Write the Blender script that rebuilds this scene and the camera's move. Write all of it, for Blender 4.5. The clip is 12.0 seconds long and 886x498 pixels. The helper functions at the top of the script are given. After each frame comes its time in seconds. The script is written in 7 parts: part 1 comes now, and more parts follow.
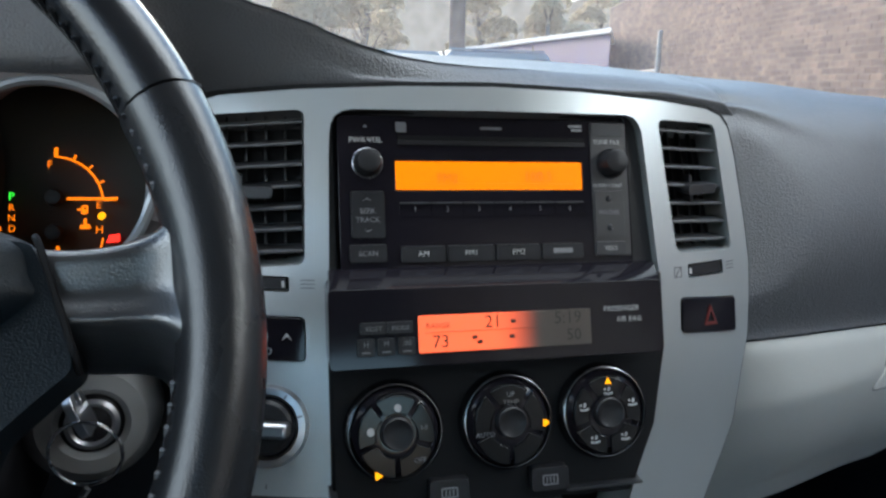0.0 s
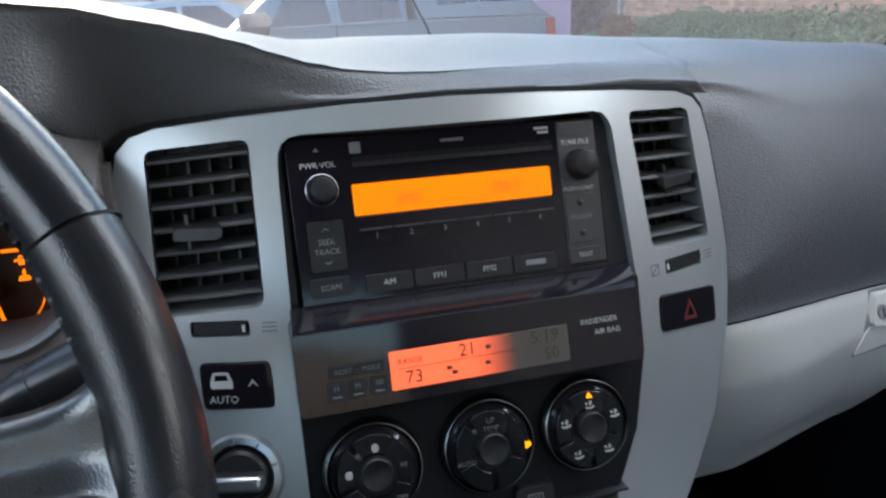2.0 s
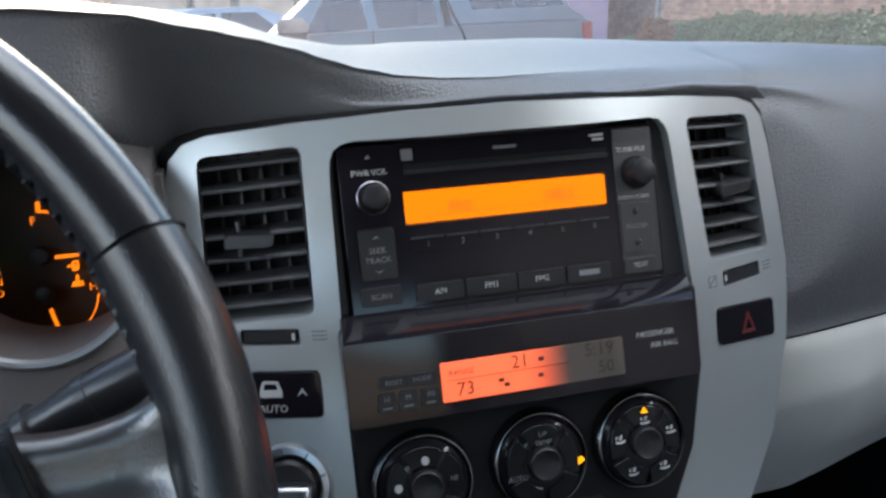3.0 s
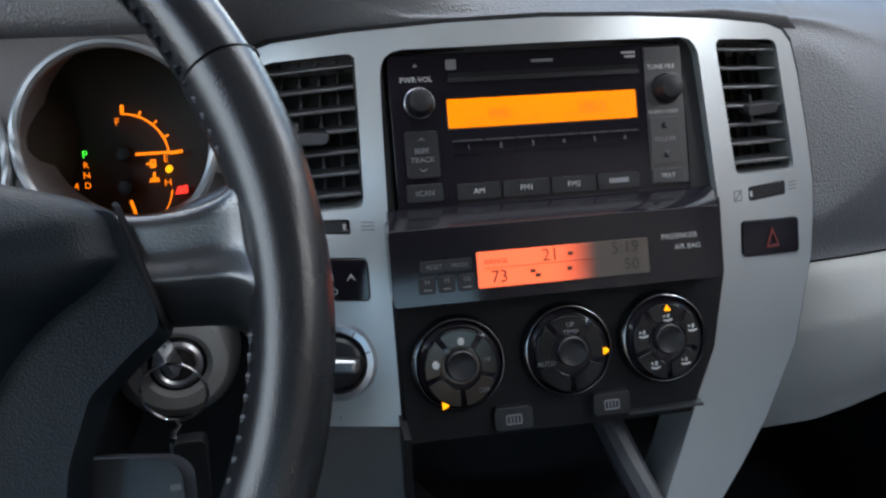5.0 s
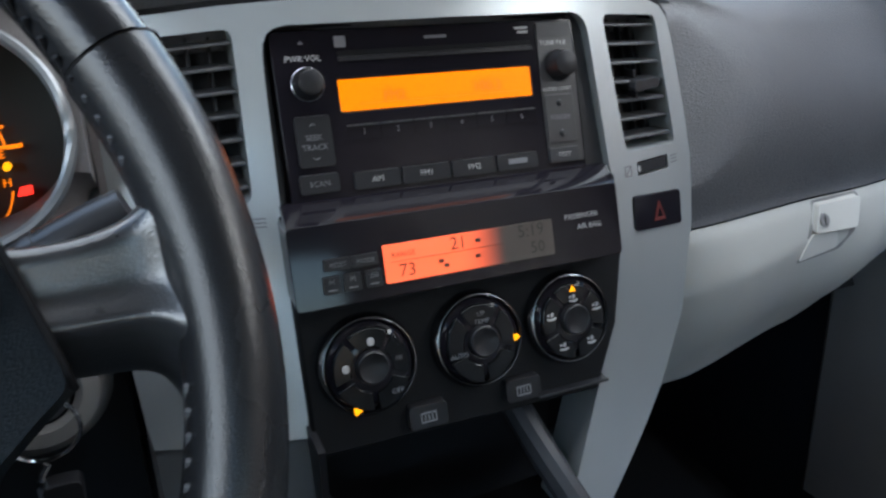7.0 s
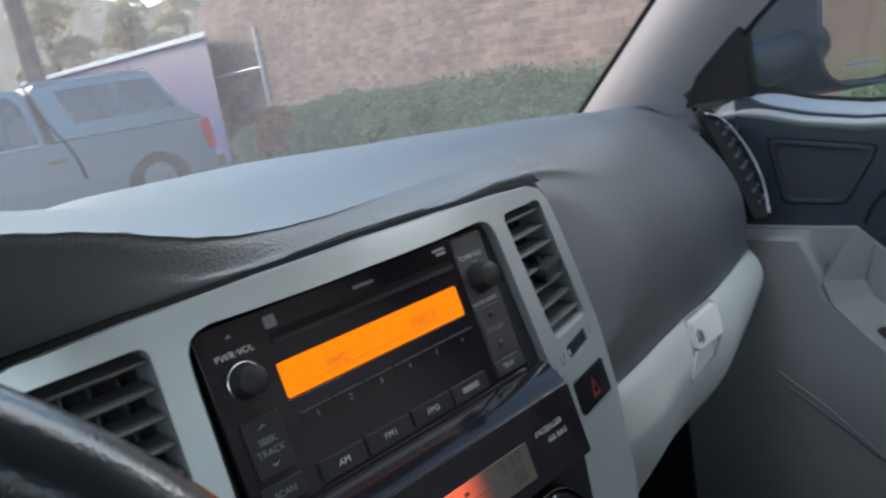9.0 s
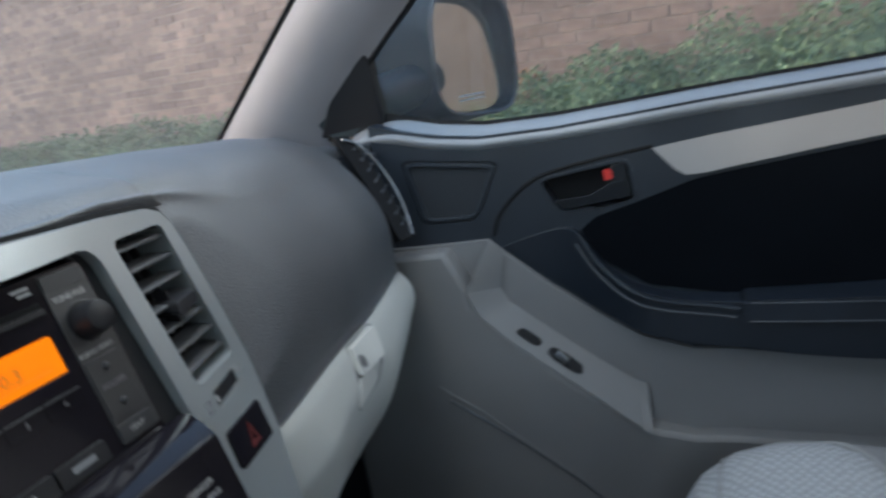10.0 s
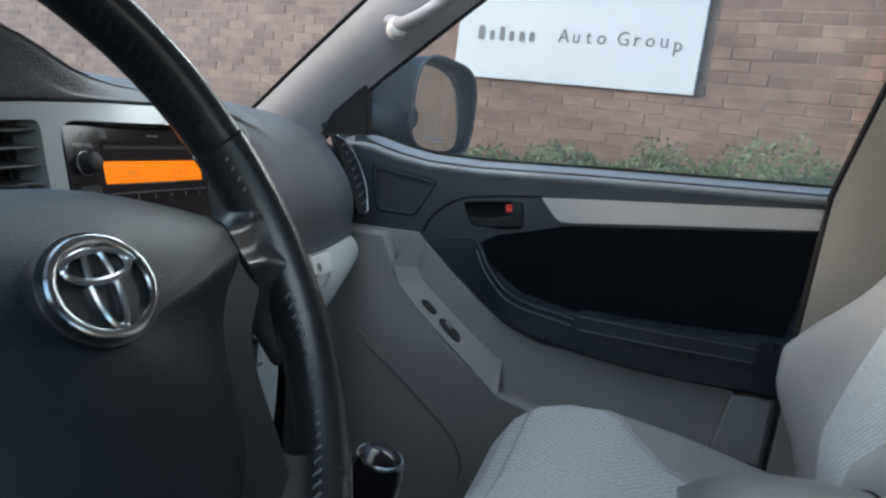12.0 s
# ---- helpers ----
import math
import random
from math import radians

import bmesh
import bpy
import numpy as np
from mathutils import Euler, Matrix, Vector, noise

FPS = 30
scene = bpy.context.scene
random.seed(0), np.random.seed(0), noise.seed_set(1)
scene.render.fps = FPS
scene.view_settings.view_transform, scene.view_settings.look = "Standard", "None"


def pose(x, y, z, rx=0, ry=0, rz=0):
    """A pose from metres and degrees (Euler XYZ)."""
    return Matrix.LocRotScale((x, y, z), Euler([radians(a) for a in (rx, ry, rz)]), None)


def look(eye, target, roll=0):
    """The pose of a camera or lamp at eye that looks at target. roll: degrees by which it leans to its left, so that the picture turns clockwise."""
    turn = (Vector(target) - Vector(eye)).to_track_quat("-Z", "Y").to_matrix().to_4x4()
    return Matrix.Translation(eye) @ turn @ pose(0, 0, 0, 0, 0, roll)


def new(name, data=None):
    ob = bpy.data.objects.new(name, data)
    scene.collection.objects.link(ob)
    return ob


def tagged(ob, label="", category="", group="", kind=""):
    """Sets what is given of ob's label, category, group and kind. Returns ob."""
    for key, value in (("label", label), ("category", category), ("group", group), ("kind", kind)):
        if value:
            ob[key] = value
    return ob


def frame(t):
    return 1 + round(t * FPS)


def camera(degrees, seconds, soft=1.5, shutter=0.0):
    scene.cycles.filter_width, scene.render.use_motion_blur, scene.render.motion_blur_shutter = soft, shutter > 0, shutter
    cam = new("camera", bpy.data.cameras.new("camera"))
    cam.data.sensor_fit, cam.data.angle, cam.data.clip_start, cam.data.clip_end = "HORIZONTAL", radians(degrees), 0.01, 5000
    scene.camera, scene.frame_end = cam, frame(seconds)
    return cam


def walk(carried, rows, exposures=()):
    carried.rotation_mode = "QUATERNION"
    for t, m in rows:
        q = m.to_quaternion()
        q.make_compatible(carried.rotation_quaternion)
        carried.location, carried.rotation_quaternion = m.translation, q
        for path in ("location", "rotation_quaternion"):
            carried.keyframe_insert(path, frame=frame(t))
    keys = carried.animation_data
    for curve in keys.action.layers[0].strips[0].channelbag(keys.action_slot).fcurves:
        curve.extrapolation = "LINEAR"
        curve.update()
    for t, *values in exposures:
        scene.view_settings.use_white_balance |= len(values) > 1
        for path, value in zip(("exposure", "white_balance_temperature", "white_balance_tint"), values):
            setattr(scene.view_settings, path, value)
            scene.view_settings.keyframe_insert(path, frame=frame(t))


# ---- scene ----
cam = camera(62.0, 12.0, soft=2.4, shutter=0.4)
PATH = [
    (0, (-0.145, -0.445, 1.269), (0.344, 1.444, 0.829), 2.0),
    (0.5, (-0.145, -0.436, 1.265), (0.364, 1.427, 0.743), 1.1),
    (1, (-0.132, -0.417, 1.29), (0.391, 1.418, 0.688), 0.0),
    (1.5, (-0.126, -0.414, 1.314), (0.406, 1.404, 0.671), -1.0),
    (2, (-0.129, -0.408, 1.323), (0.406, 1.405, 0.67), -1.6),
    (2.5, (-0.135, -0.397, 1.336), (0.376, 1.425, 0.689), -1.9),
    (3, (-0.137, -0.397, 1.323), (0.313, 1.444, 0.685), -2.0),
    (3.5, (-0.148, -0.439, 1.287), (0.191, 1.425, 0.648), -2.3),
    (3.7, (-0.158, -0.451, 1.286), (0.199, 1.409, 0.644), -1.7),
    (5.3, (-0.142, -0.451, 1.278), (0.177, 1.418, 0.641), -1.9),
    (5.5, (-0.141, -0.453, 1.278), (0.215, 1.407, 0.635), -1.7),
    (6, (-0.159, -0.444, 1.262), (0.342, 1.371, 0.586), -0.9),
    (6.5, (-0.21, -0.434, 1.289), (0.38, 1.336, 0.569), -1.1),
    (6.7, (-0.182, -0.422, 1.283), (0.472, 1.317, 0.541), -0.6),
    (8.3, (-0.162, -0.390, 1.315), (0.832, 1.261, 0.763), -6.3),
    (8.5, (-0.203, -0.339, 1.335), (0.908, 1.241, 0.818), -5.5),
    (9, (-0.218, -0.31, 1.354), (1.063, 1.14, 0.848), -8.7),
    (9.5, (-0.152, -0.277, 1.339), (1.406, 0.852, 0.796), -11.5),
    (10, (-0.171, -0.285, 1.317), (1.634, 0.417, 0.82), -8.3),
    (10.5, (-0.334, -0.39, 1.305), (1.564, 0.042, 0.847), -1.6),
    (11, (-0.45, -0.391, 1.309), (1.422, 0.168, 0.883), 1.9),
    (11.5, (-0.48, -0.404, 1.284), (1.386, 0.199, 0.892), 4.9),
    (12, (-0.536, -0.425, 1.284), (1.355, 0.135, 0.952), 7.4),
]
walk(cam, [(t, look(eye, target, roll)) for t, eye, target, roll in PATH], [(0.0, 2.6, 6600, 5), (2.0, 2.55, 6600, 8), (3.5, 2.6, 6700, 9), (6.0, 2.72, 6750, 10), (6.7, 2.7, 6700, 9), (8.5, 2.42, 6600, 6), (10.5, 2.25, 6550, 4), (12.0, 2.2, 6550, 3)])

from mathutils import geometry

# ---------------------------------------------------------------- light
world = bpy.data.worlds.new("world")
scene.world = world
world.use_nodes = True
wn = world.node_tree.nodes
sky = wn.new("ShaderNodeTexSky")
sky.sky_type = "NISHITA"
sky.sun_disc = False
sky.sun_elevation = radians(13)
sky.sun_rotation = radians(-14)
sky.air_density, sky.dust_density, sky.ozone_density = 1.0, 1.4, 2.35
world.node_tree.links.new(sky.outputs[0], wn["Background"].inputs[0])
wn["Background"].inputs[1].default_value = 0.15

sun_data = bpy.data.lights.new("sun", "SUN")
sun_data.energy, sun_data.angle, sun_data.color = 0.62, radians(12), (1.0, 0.74, 0.66)
sun = new("sun", sun_data)
sun.matrix_world = look((-2.4, 10, 1.8), (0, 0, 0))
scene.view_settings.exposure = 2.0

# daylight that enters by the windows: the upper windshield, both front doors, the rear
WINDOWS = (((0.15, -0.03, 1.60), (0.15, -0.51, 0.72), (0.90, 0.22), 0.65), ((0.625, -0.30, 1.615), (0.0, -0.25, 1.30), (0.80, 0.12), 0.85),
           ((-0.74, -0.45, 1.44), (-0.15, -0.15, 1.16), (0.60, 0.28), 0.42), ((-0.80, -1.35, 1.46), (0.2, -0.9, 1.1), (0.85, 0.40), 0.04),
           ((0.80, -1.35, 1.46), (-0.2, -0.9, 1.1), (0.85, 0.40), 0.12), ((0.0, -2.48, 1.46), (0.0, -1.0, 1.2), (1.2, 0.42), 0.08))
for place, aim, size, watts in WINDOWS:
    lamp = bpy.data.lights.new("window_daylight", "AREA")
    lamp.shape, lamp.size, lamp.size_y, lamp.energy, lamp.color = "RECTANGLE", size[0], size[1], watts, (0.90, 0.95, 1.0)
    new("window_daylight", lamp).matrix_world = look(place, aim)


# ---------------------------------------------------------------- materials
def nodes_of(name):
    m = bpy.data.materials.new(name)
    m.use_nodes = True
    return m, m.node_tree.nodes, m.node_tree.links, m.node_tree.nodes["Principled BSDF"]


def mat(name, colour, rough=0.5, metal=0.0, grain=0.0, grain_size=400.0, vary=0.15, vary_size=9.0, bump_kind="noise",
        coat=0.0, coat_rough=0.1, spec=0.5, by_island=False, by_object=0.0, stains=0.0):
    """A surface with broad variation of tone, fine grain and relief, at metres."""
    m, n, l, b = nodes_of(name)
    tc = n.new("ShaderNodeTexCoord")
    big = n.new("ShaderNodeTexNoise")
    big.inputs["Scale"].default_value, big.inputs["Detail"].default_value = vary_size, 5
    l.new(tc.outputs["Object"], big.inputs["Vector"])
    fine = n.new("ShaderNodeTexVoronoi" if bump_kind == "leather" else "ShaderNodeTexNoise")
    fine.inputs["Scale"].default_value = grain_size
    l.new(tc.outputs["Object"], fine.inputs["Vector"])
    ramp = n.new("ShaderNodeMapRange")
    ramp.inputs[1].default_value, ramp.inputs[2].default_value = 0.3, 0.7
    ramp.inputs[3].default_value, ramp.inputs[4].default_value = 1 - vary, 1 + vary
    l.new(big.outputs[0], ramp.inputs[0])
    mul = n.new("ShaderNodeVectorMath")
    mul.operation = "SCALE"
    mul.inputs[0].default_value = colour[:3]
    l.new(ramp.outputs[0], mul.inputs[3])
    last = mul.outputs[0]
    if by_object:
        info = n.new("ShaderNodeObjectInfo")
        rr = n.new("ShaderNodeMapRange")
        rr.inputs[3].default_value, rr.inputs[4].default_value = 1 - by_object, 1 + by_object
        l.new(info.outputs["Random"], rr.inputs[0])
        mul2 = n.new("ShaderNodeVectorMath")
        mul2.operation = "SCALE"
        l.new(last, mul2.inputs[0])
        l.new(rr.outputs[0], mul2.inputs[3])
        last = mul2.outputs[0]
    if by_island:
        geo = n.new("ShaderNodeNewGeometry")
        rr = n.new("ShaderNodeMapRange")
        rr.inputs[3].default_value, rr.inputs[4].default_value = 0.74, 1.28
        l.new(geo.outputs["Random Per Island"], rr.inputs[0])
        mul3 = n.new("ShaderNodeVectorMath")
        mul3.operation = "SCALE"
        l.new(last, mul3.inputs[0])
        l.new(rr.outputs[0], mul3.inputs[3])
        last = mul3.outputs[0]
    if stains:
        place, stretch, spots, tone, mul4 = (n.new("ShaderNode" + k) for k in ("NewGeometry", "Mapping", "TexNoise", "MapRange", "VectorMath"))
        stretch.inputs["Scale"].default_value = (0.55, 0.55, 1.5)
        spots.inputs["Scale"].default_value, spots.inputs["Detail"].default_value, spots.inputs["Roughness"].default_value = 1.2, 8, 0.72
        tone.interpolation_type = "SMOOTHSTEP"
        tone.inputs[1].default_value, tone.inputs[2].default_value = 0.34, 0.66
        tone.inputs[3].default_value, tone.inputs[4].default_value = 1 - stains, 1 + 0.3 * stains
        mul4.operation = "SCALE"
        l.new(place.outputs["Position"], stretch.inputs[0])
        l.new(stretch.outputs[0], spots.inputs["Vector"])
        l.new(spots.outputs[0], tone.inputs[0])
        l.new(last, mul4.inputs[0])
        l.new(tone.outputs[0], mul4.inputs[3])
        last = mul4.outputs[0]
    l.new(last, b.inputs["Base Color"])
    rm = n.new("ShaderNodeMapRange")
    rm.inputs[3].default_value, rm.inputs[4].default_value = max(0.02, rough - 0.08), min(1, rough + 0.08)
    l.new(big.outputs[0], rm.inputs[0])
    l.new(rm.outputs[0], b.inputs["Roughness"])
    b.inputs["Metallic"].default_value = metal
    b.inputs["Coat Weight"].default_value, b.inputs["Coat Roughness"].default_value = coat, coat_rough
    b.inputs["Specular IOR Level"].default_value = spec
    if grain:
        bump = n.new("ShaderNodeBump")
        bump.inputs["Strength"].default_value, bump.inputs["Distance"].default_value = grain, 0.0006
        l.new(fine.outputs[0], bump.inputs["Height"])
        l.new(bump.outputs[0], b.inputs["Normal"])
    return m


def glow(name, colour, strength, base=(0.006, 0.005, 0.004), rough=0.35):
    m, n, l, b = nodes_of(name)
    b.inputs["Base Color"].default_value = (*base, 1)
    b.inputs["Emission Color"].default_value = (*colour, 1)
    b.inputs["Emission Strength"].default_value = strength
    b.inputs["Specular IOR Level"].default_value = 0.1
    b.inputs["Roughness"].default_value = rough
    return m


def pane_material(name, tint=(0.93, 0.96, 0.95), gloss=1.0, haze=0.0):
    """Thin clear glass: straight through, with a reflection that grows at a slant."""
    m, n, l, b = nodes_of(name)
    n.remove(b)
    clear, gl, mix, fr = n.new("ShaderNodeBsdfTransparent"), n.new("ShaderNodeBsdfGlossy"), n.new("ShaderNodeMixShader"), n.new("ShaderNodeLayerWeight")
    clear.inputs[0].default_value = (*tint, 1)
    gl.inputs["Roughness"].default_value = 0.02
    gl.inputs[0].default_value = (gloss, gloss, gloss, 1)
    fr.inputs["Blend"].default_value = 0.5
    power, scale = n.new("ShaderNodeMath"), n.new("ShaderNodeMath")
    power.operation, scale.operation = "POWER", "MULTIPLY_ADD"
    power.inputs[1].default_value, scale.inputs[1].default_value, scale.inputs[2].default_value = 4.0, 0.75, 0.04
    l.new(fr.outputs["Facing"], power.inputs[0])
    l.new(power.outputs[0], scale.inputs[0])
    l.new(scale.outputs[0], mix.inputs[0])
    l.new(clear.outputs[0], mix.inputs[1])
    l.new(gl.outputs[0], mix.inputs[2])
    out = mix.outputs[0]
    if haze:
        dust, mix2, nz, mr = n.new("ShaderNodeBsdfTranslucent"), n.new("ShaderNodeMixShader"), n.new("ShaderNodeTexNoise"), n.new("ShaderNodeMapRange")
        dust.inputs[0].default_value = (0.95, 0.84, 0.79, 1)
        nz.inputs["Scale"].default_value = 3.0
        mr.inputs[3].default_value, mr.inputs[4].default_value = haze * 0.7, haze * 1.3
        l.new(nz.outputs[0], mr.inputs[0])
        l.new(mr.outputs[0], mix2.inputs[0])
        l.new(out, mix2.inputs[1])
        l.new(dust.outputs[0], mix2.inputs[2])
        out = mix2.outputs[0]
    l.new(out, n["Material Output"].inputs[0])
    return m


VINYL_TOP = mat("charcoal_vinyl_top", (0.074, 0.076, 0.082), 0.44, spec=0.7, grain=0.75, grain_size=640, bump_kind="leather")
DOOR_DARK = mat("dark_door_vinyl", (0.015, 0.020, 0.028), 0.36, spec=0.5, grain=0.35, grain_size=600, bump_kind="leather")
DARK_CLOTH = mat("black_door_cloth", (0.004, 0.005, 0.007), 0.95, spec=0.03, grain=0.6, grain_size=900)
SILVER = mat("silver_paint", (0.43, 0.46, 0.47), 0.36, metal=0.68, grain=0.06, grain_size=2500, vary=0.04)
GREY_PLASTIC = mat("light_grey_plastic", (0.36, 0.36, 0.34), 0.55, grain=0.3, grain_size=900, vary=0.05)
DOOR_GREY = mat("grey_door_plastic", (0.178, 0.176, 0.178), 0.6, grain=0.35, grain_size=900, vary=0.06)
PILLAR_GREY = mat("warm_grey_trim", (0.258, 0.244, 0.258), 0.7, grain=0.3, grain_size=1200, vary=0.05)
STRIP = mat("satin_strip", (0.33, 0.315, 0.31), 0.45, metal=0.2, vary=0.04)
BLACK = mat("black_plastic", (0.014, 0.014, 0.016), 0.40, grain=0.15, grain_size=1500, vary=0.1, spec=0.28)
PIANO = mat("gloss_black", (0.009, 0.008, 0.011), 0.09, vary=0.1, spec=0.24)
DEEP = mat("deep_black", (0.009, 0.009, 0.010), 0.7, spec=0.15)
CARPET = mat("dark_carpet", (0.018, 0.020, 0.024), 0.95, grain=1.0, grain_size=700)
WHEEL_LEATHER = mat("black_leather", (0.013, 0.014, 0.016), 0.25, spec=0.5, grain=0.14, grain_size=1300, bump_kind="leather")
PAD = mat("airbag_vinyl", (0.0045, 0.0085, 0.0125), 0.42, spec=0.20, grain=0.25, grain_size=1400, bump_kind="leather")
CHROME = mat("chrome", (0.75, 0.76, 0.78), 0.10, metal=1.0, vary=0.02)
SATIN = mat("satin_metal", (0.55, 0.56, 0.58), 0.3, metal=1.0, vary=0.05)
WHITE_INK = mat("white_ink", (0.42, 0.42, 0.42), 0.6, vary=0.05)
GREY_INK = mat("grey_ink", (0.16, 0.16, 0.17), 0.6, vary=0.05)
DIM_RED = mat("dim_red_ink", (0.09, 0.009, 0.008), 0.5, vary=0.05)
RED_INK = mat("red_ink", (0.45, 0.02, 0.015), 0.5, vary=0.05)
SEAT_CLOTH = mat("grey_seat_cloth", (0.172, 0.168, 0.172), 0.95, grain=0.8, grain_size=1400, vary=0.05)
ORANGE = glow("orange_display", (1.0, 0.22, 0.0), 0.24)
AMBER = glow("amber_lamp", (1.0, 0.36, 0.005), 0.33)
GREEN = glow("green_lamp", (0.05, 1.0, 0.06), 0.3)
ORANGE_INK = glow("lit_orange_ink", (1.0, 0.20, 0.005), 0.26)
RED_GLOW = glow("lit_red_ink", (1.0, 0.03, 0.02), 0.35)
GLASS = pane_material("window_glass", haze=0.08)
WINDSHIELD = pane_material("windshield_glass", haze=0.09)


# ---------------------------------------------------------------- builders
def thing(name, label, category, group="", kind="", at=(0, 0, 0)):
    ob = new(name)
    ob.empty_display_size = 0.02
    ob.location = at
    return tagged(ob, label, category, group, kind)


def link_mesh(name, bm, material, parent=None, label="", smooth=True, bevel=0.0, angle=35):
    me = bpy.data.meshes.new(name)
    bmesh.ops.recalc_face_normals(bm, faces=bm.faces)
    bm.to_mesh(me)
    bm.free()
    if smooth:
        for p in me.polygons:
            p.use_smooth = True
        me.set_sharp_from_angle(angle=radians(angle))
    me.materials.append(material)
    ob = new(name, me)
    if parent is not None:
        ob.parent = parent
        ob.matrix_parent_inverse = Matrix.Translation(parent.location).inverted() if parent.parent is None else Matrix()
    if bevel:
        md = ob.modifiers.new("bevel", "BEVEL")
        md.width, md.segments, md.limit_method, md.angle_limit = bevel, 2, "ANGLE", radians(40)
        md.harden_normals = False
    if label:
        ob["label"] = label
    return ob


def part(name, bm, material, parent, label="", bevel=0.0, angle=35, smooth=True):
    return link_mesh(name, bm, material, parent, label, smooth, bevel, angle)


def rounded(points, radius, seg=4):
    """A polygon with its corners rounded; radius may be one number or one a corner."""
    out, n = [], len(points)
    for i, p in enumerate(points):
        r = radius[i] if isinstance(radius, (list, tuple)) else radius
        p = Vector(p)
        a, b = Vector(points[i - 1]) - p, Vector(points[(i + 1) % n]) - p
        la, lb = a.length, b.length
        if r <= 0 or la < 1e-6 or lb < 1e-6:
            out.append(tuple(p))
            continue
        a.normalize(), b.normalize()
        d = min(r, la * 0.49, lb * 0.49)
        p0, p1 = p + a * d, p + b * d
        for k in range(seg + 1):
            t = k / seg
            out.append(tuple(p0 * (1 - t) ** 2 + p * 2 * t * (1 - t) + p1 * t * t))
    return out


def rect(x0, x1, z0, z1, r=0.0):
    pts = [(x0, z0), (x1, z0), (x1, z1), (x0, z1)]
    return rounded(pts, r) if r else pts


def disc(cx, cz, r, n=32, squash=1.0):
    return [(cx + r * math.cos(2 * math.pi * i / n), cz + squash * r * math.sin(2 * math.pi * i / n)) for i in range(n)]


def inside(p, loop):
    hit, n = False, len(loop)
    for i in range(n):
        (x0, y0), (x1, y1) = loop[i], loop[i - 1]
        if (y0 > p[1]) != (y1 > p[1]) and p[0] < (x1 - x0) * (p[1] - y0) / (y1 - y0) + x0:
            hit = not hit
    return hit


def plate(outer, holes, place, front, back, step=0.0):
    """A plate cut from a flat outline with holes, mapped onto a surface: place(u, v, d) gives the point d proud of it."""
    verts, edges, loops = [], [], []
    for loop in (outer, *holes):
        pts = []
        for k, p in enumerate(loop):
            q = loop[(k + 1) % len(loop)]
            cuts = max(1, int(math.hypot(q[0] - p[0], q[1] - p[1]) / step + 0.5)) if step else 1
            pts += [(p[0] + (q[0] - p[0]) * c / cuts, p[1] + (q[1] - p[1]) * c / cuts) for c in range(cuts)]
        base = len(verts)
        verts += pts
        edges += [(base + k, base + (k + 1) % len(pts)) for k in range(len(pts))]
        loops.append(pts)
    if step:
        rim = np.array(verts)
        lo, hi = rim.min(0), rim.max(0)
        for gx in np.arange(lo[0] + step / 2, hi[0], step):
            for gy in np.arange(lo[1] + step / 2, hi[1], step):
                if np.min((rim[:, 0] - gx) ** 2 + (rim[:, 1] - gy) ** 2) > (step * 0.45) ** 2 and inside((gx, gy), outer) and not any(inside((gx, gy), h) for h in holes):
                    verts.append((gx, gy))
    vs, _, faces, *_ = geometry.delaunay_2d_cdt([Vector(v) for v in verts], edges, [], 0, 1e-7)
    keep = []
    for f in faces:
        c = (sum(vs[i].x for i in f) / len(f), sum(vs[i].y for i in f) / len(f))
        if inside(c, outer) and not any(inside(c, h) for h in holes):
            keep.append(f)
    bm = bmesh.new()
    top = [bm.verts.new((v.x, v.y, 1)) for v in vs]
    low = [bm.verts.new((v.x, v.y, 0)) for v in vs]
    count = {}
    for f in keep:
        bm.faces.new([top[i] for i in f])
        bm.faces.new([low[i] for i in f][::-1])
        for k in range(len(f)):
            e = (f[k], f[(k + 1) % len(f)])
            count[e] = 1
    for a, b in count:
        if (b, a) not in count:
            bm.faces.new((top[b], top[a], low[a], low[b]))
    bmesh.ops.delete(bm, geom=[v for v in bm.verts if not v.link_faces], context="VERTS")
    for v in bm.verts:
        v.co = place(v.co.x, v.co.y, front if v.co.z > 0.5 else back)
    return bm


def box_bm(x0, x1, y0, y1, z0, z1):
    bm = bmesh.new()
    bmesh.ops.create_cube(bm, size=1)
    for v in bm.verts:
        v.co = ((x0 + x1) / 2 + v.co.x * (x1 - x0), (y0 + y1) / 2 + v.co.y * (y1 - y0), (z0 + z1) / 2 + v.co.z * (z1 - z0))
    return bm


def sheet(f, nu, nv, thick=0.0, closed_u=False):
    """A curved sheet over u and v from 0 to 1; with thickness, a closed shell (down the given offset vector)."""
    bm = bmesh.new()
    grid = [[bm.verts.new(f(i / nu, j / nv)) for j in range(nv + 1)] for i in range(nu + (0 if closed_u else 1))]
    n = len(grid)
    for i in range(n if closed_u else n - 1):
        for j in range(nv):
            bm.faces.new((grid[i][j], grid[(i + 1) % n][j], grid[(i + 1) % n][j + 1], grid[i][j + 1]))
    if thick:
        bmesh.ops.recalc_face_normals(bm, faces=bm.faces)
        bmesh.ops.solidify(bm, geom=bm.faces[:], thickness=thick)
    return bm


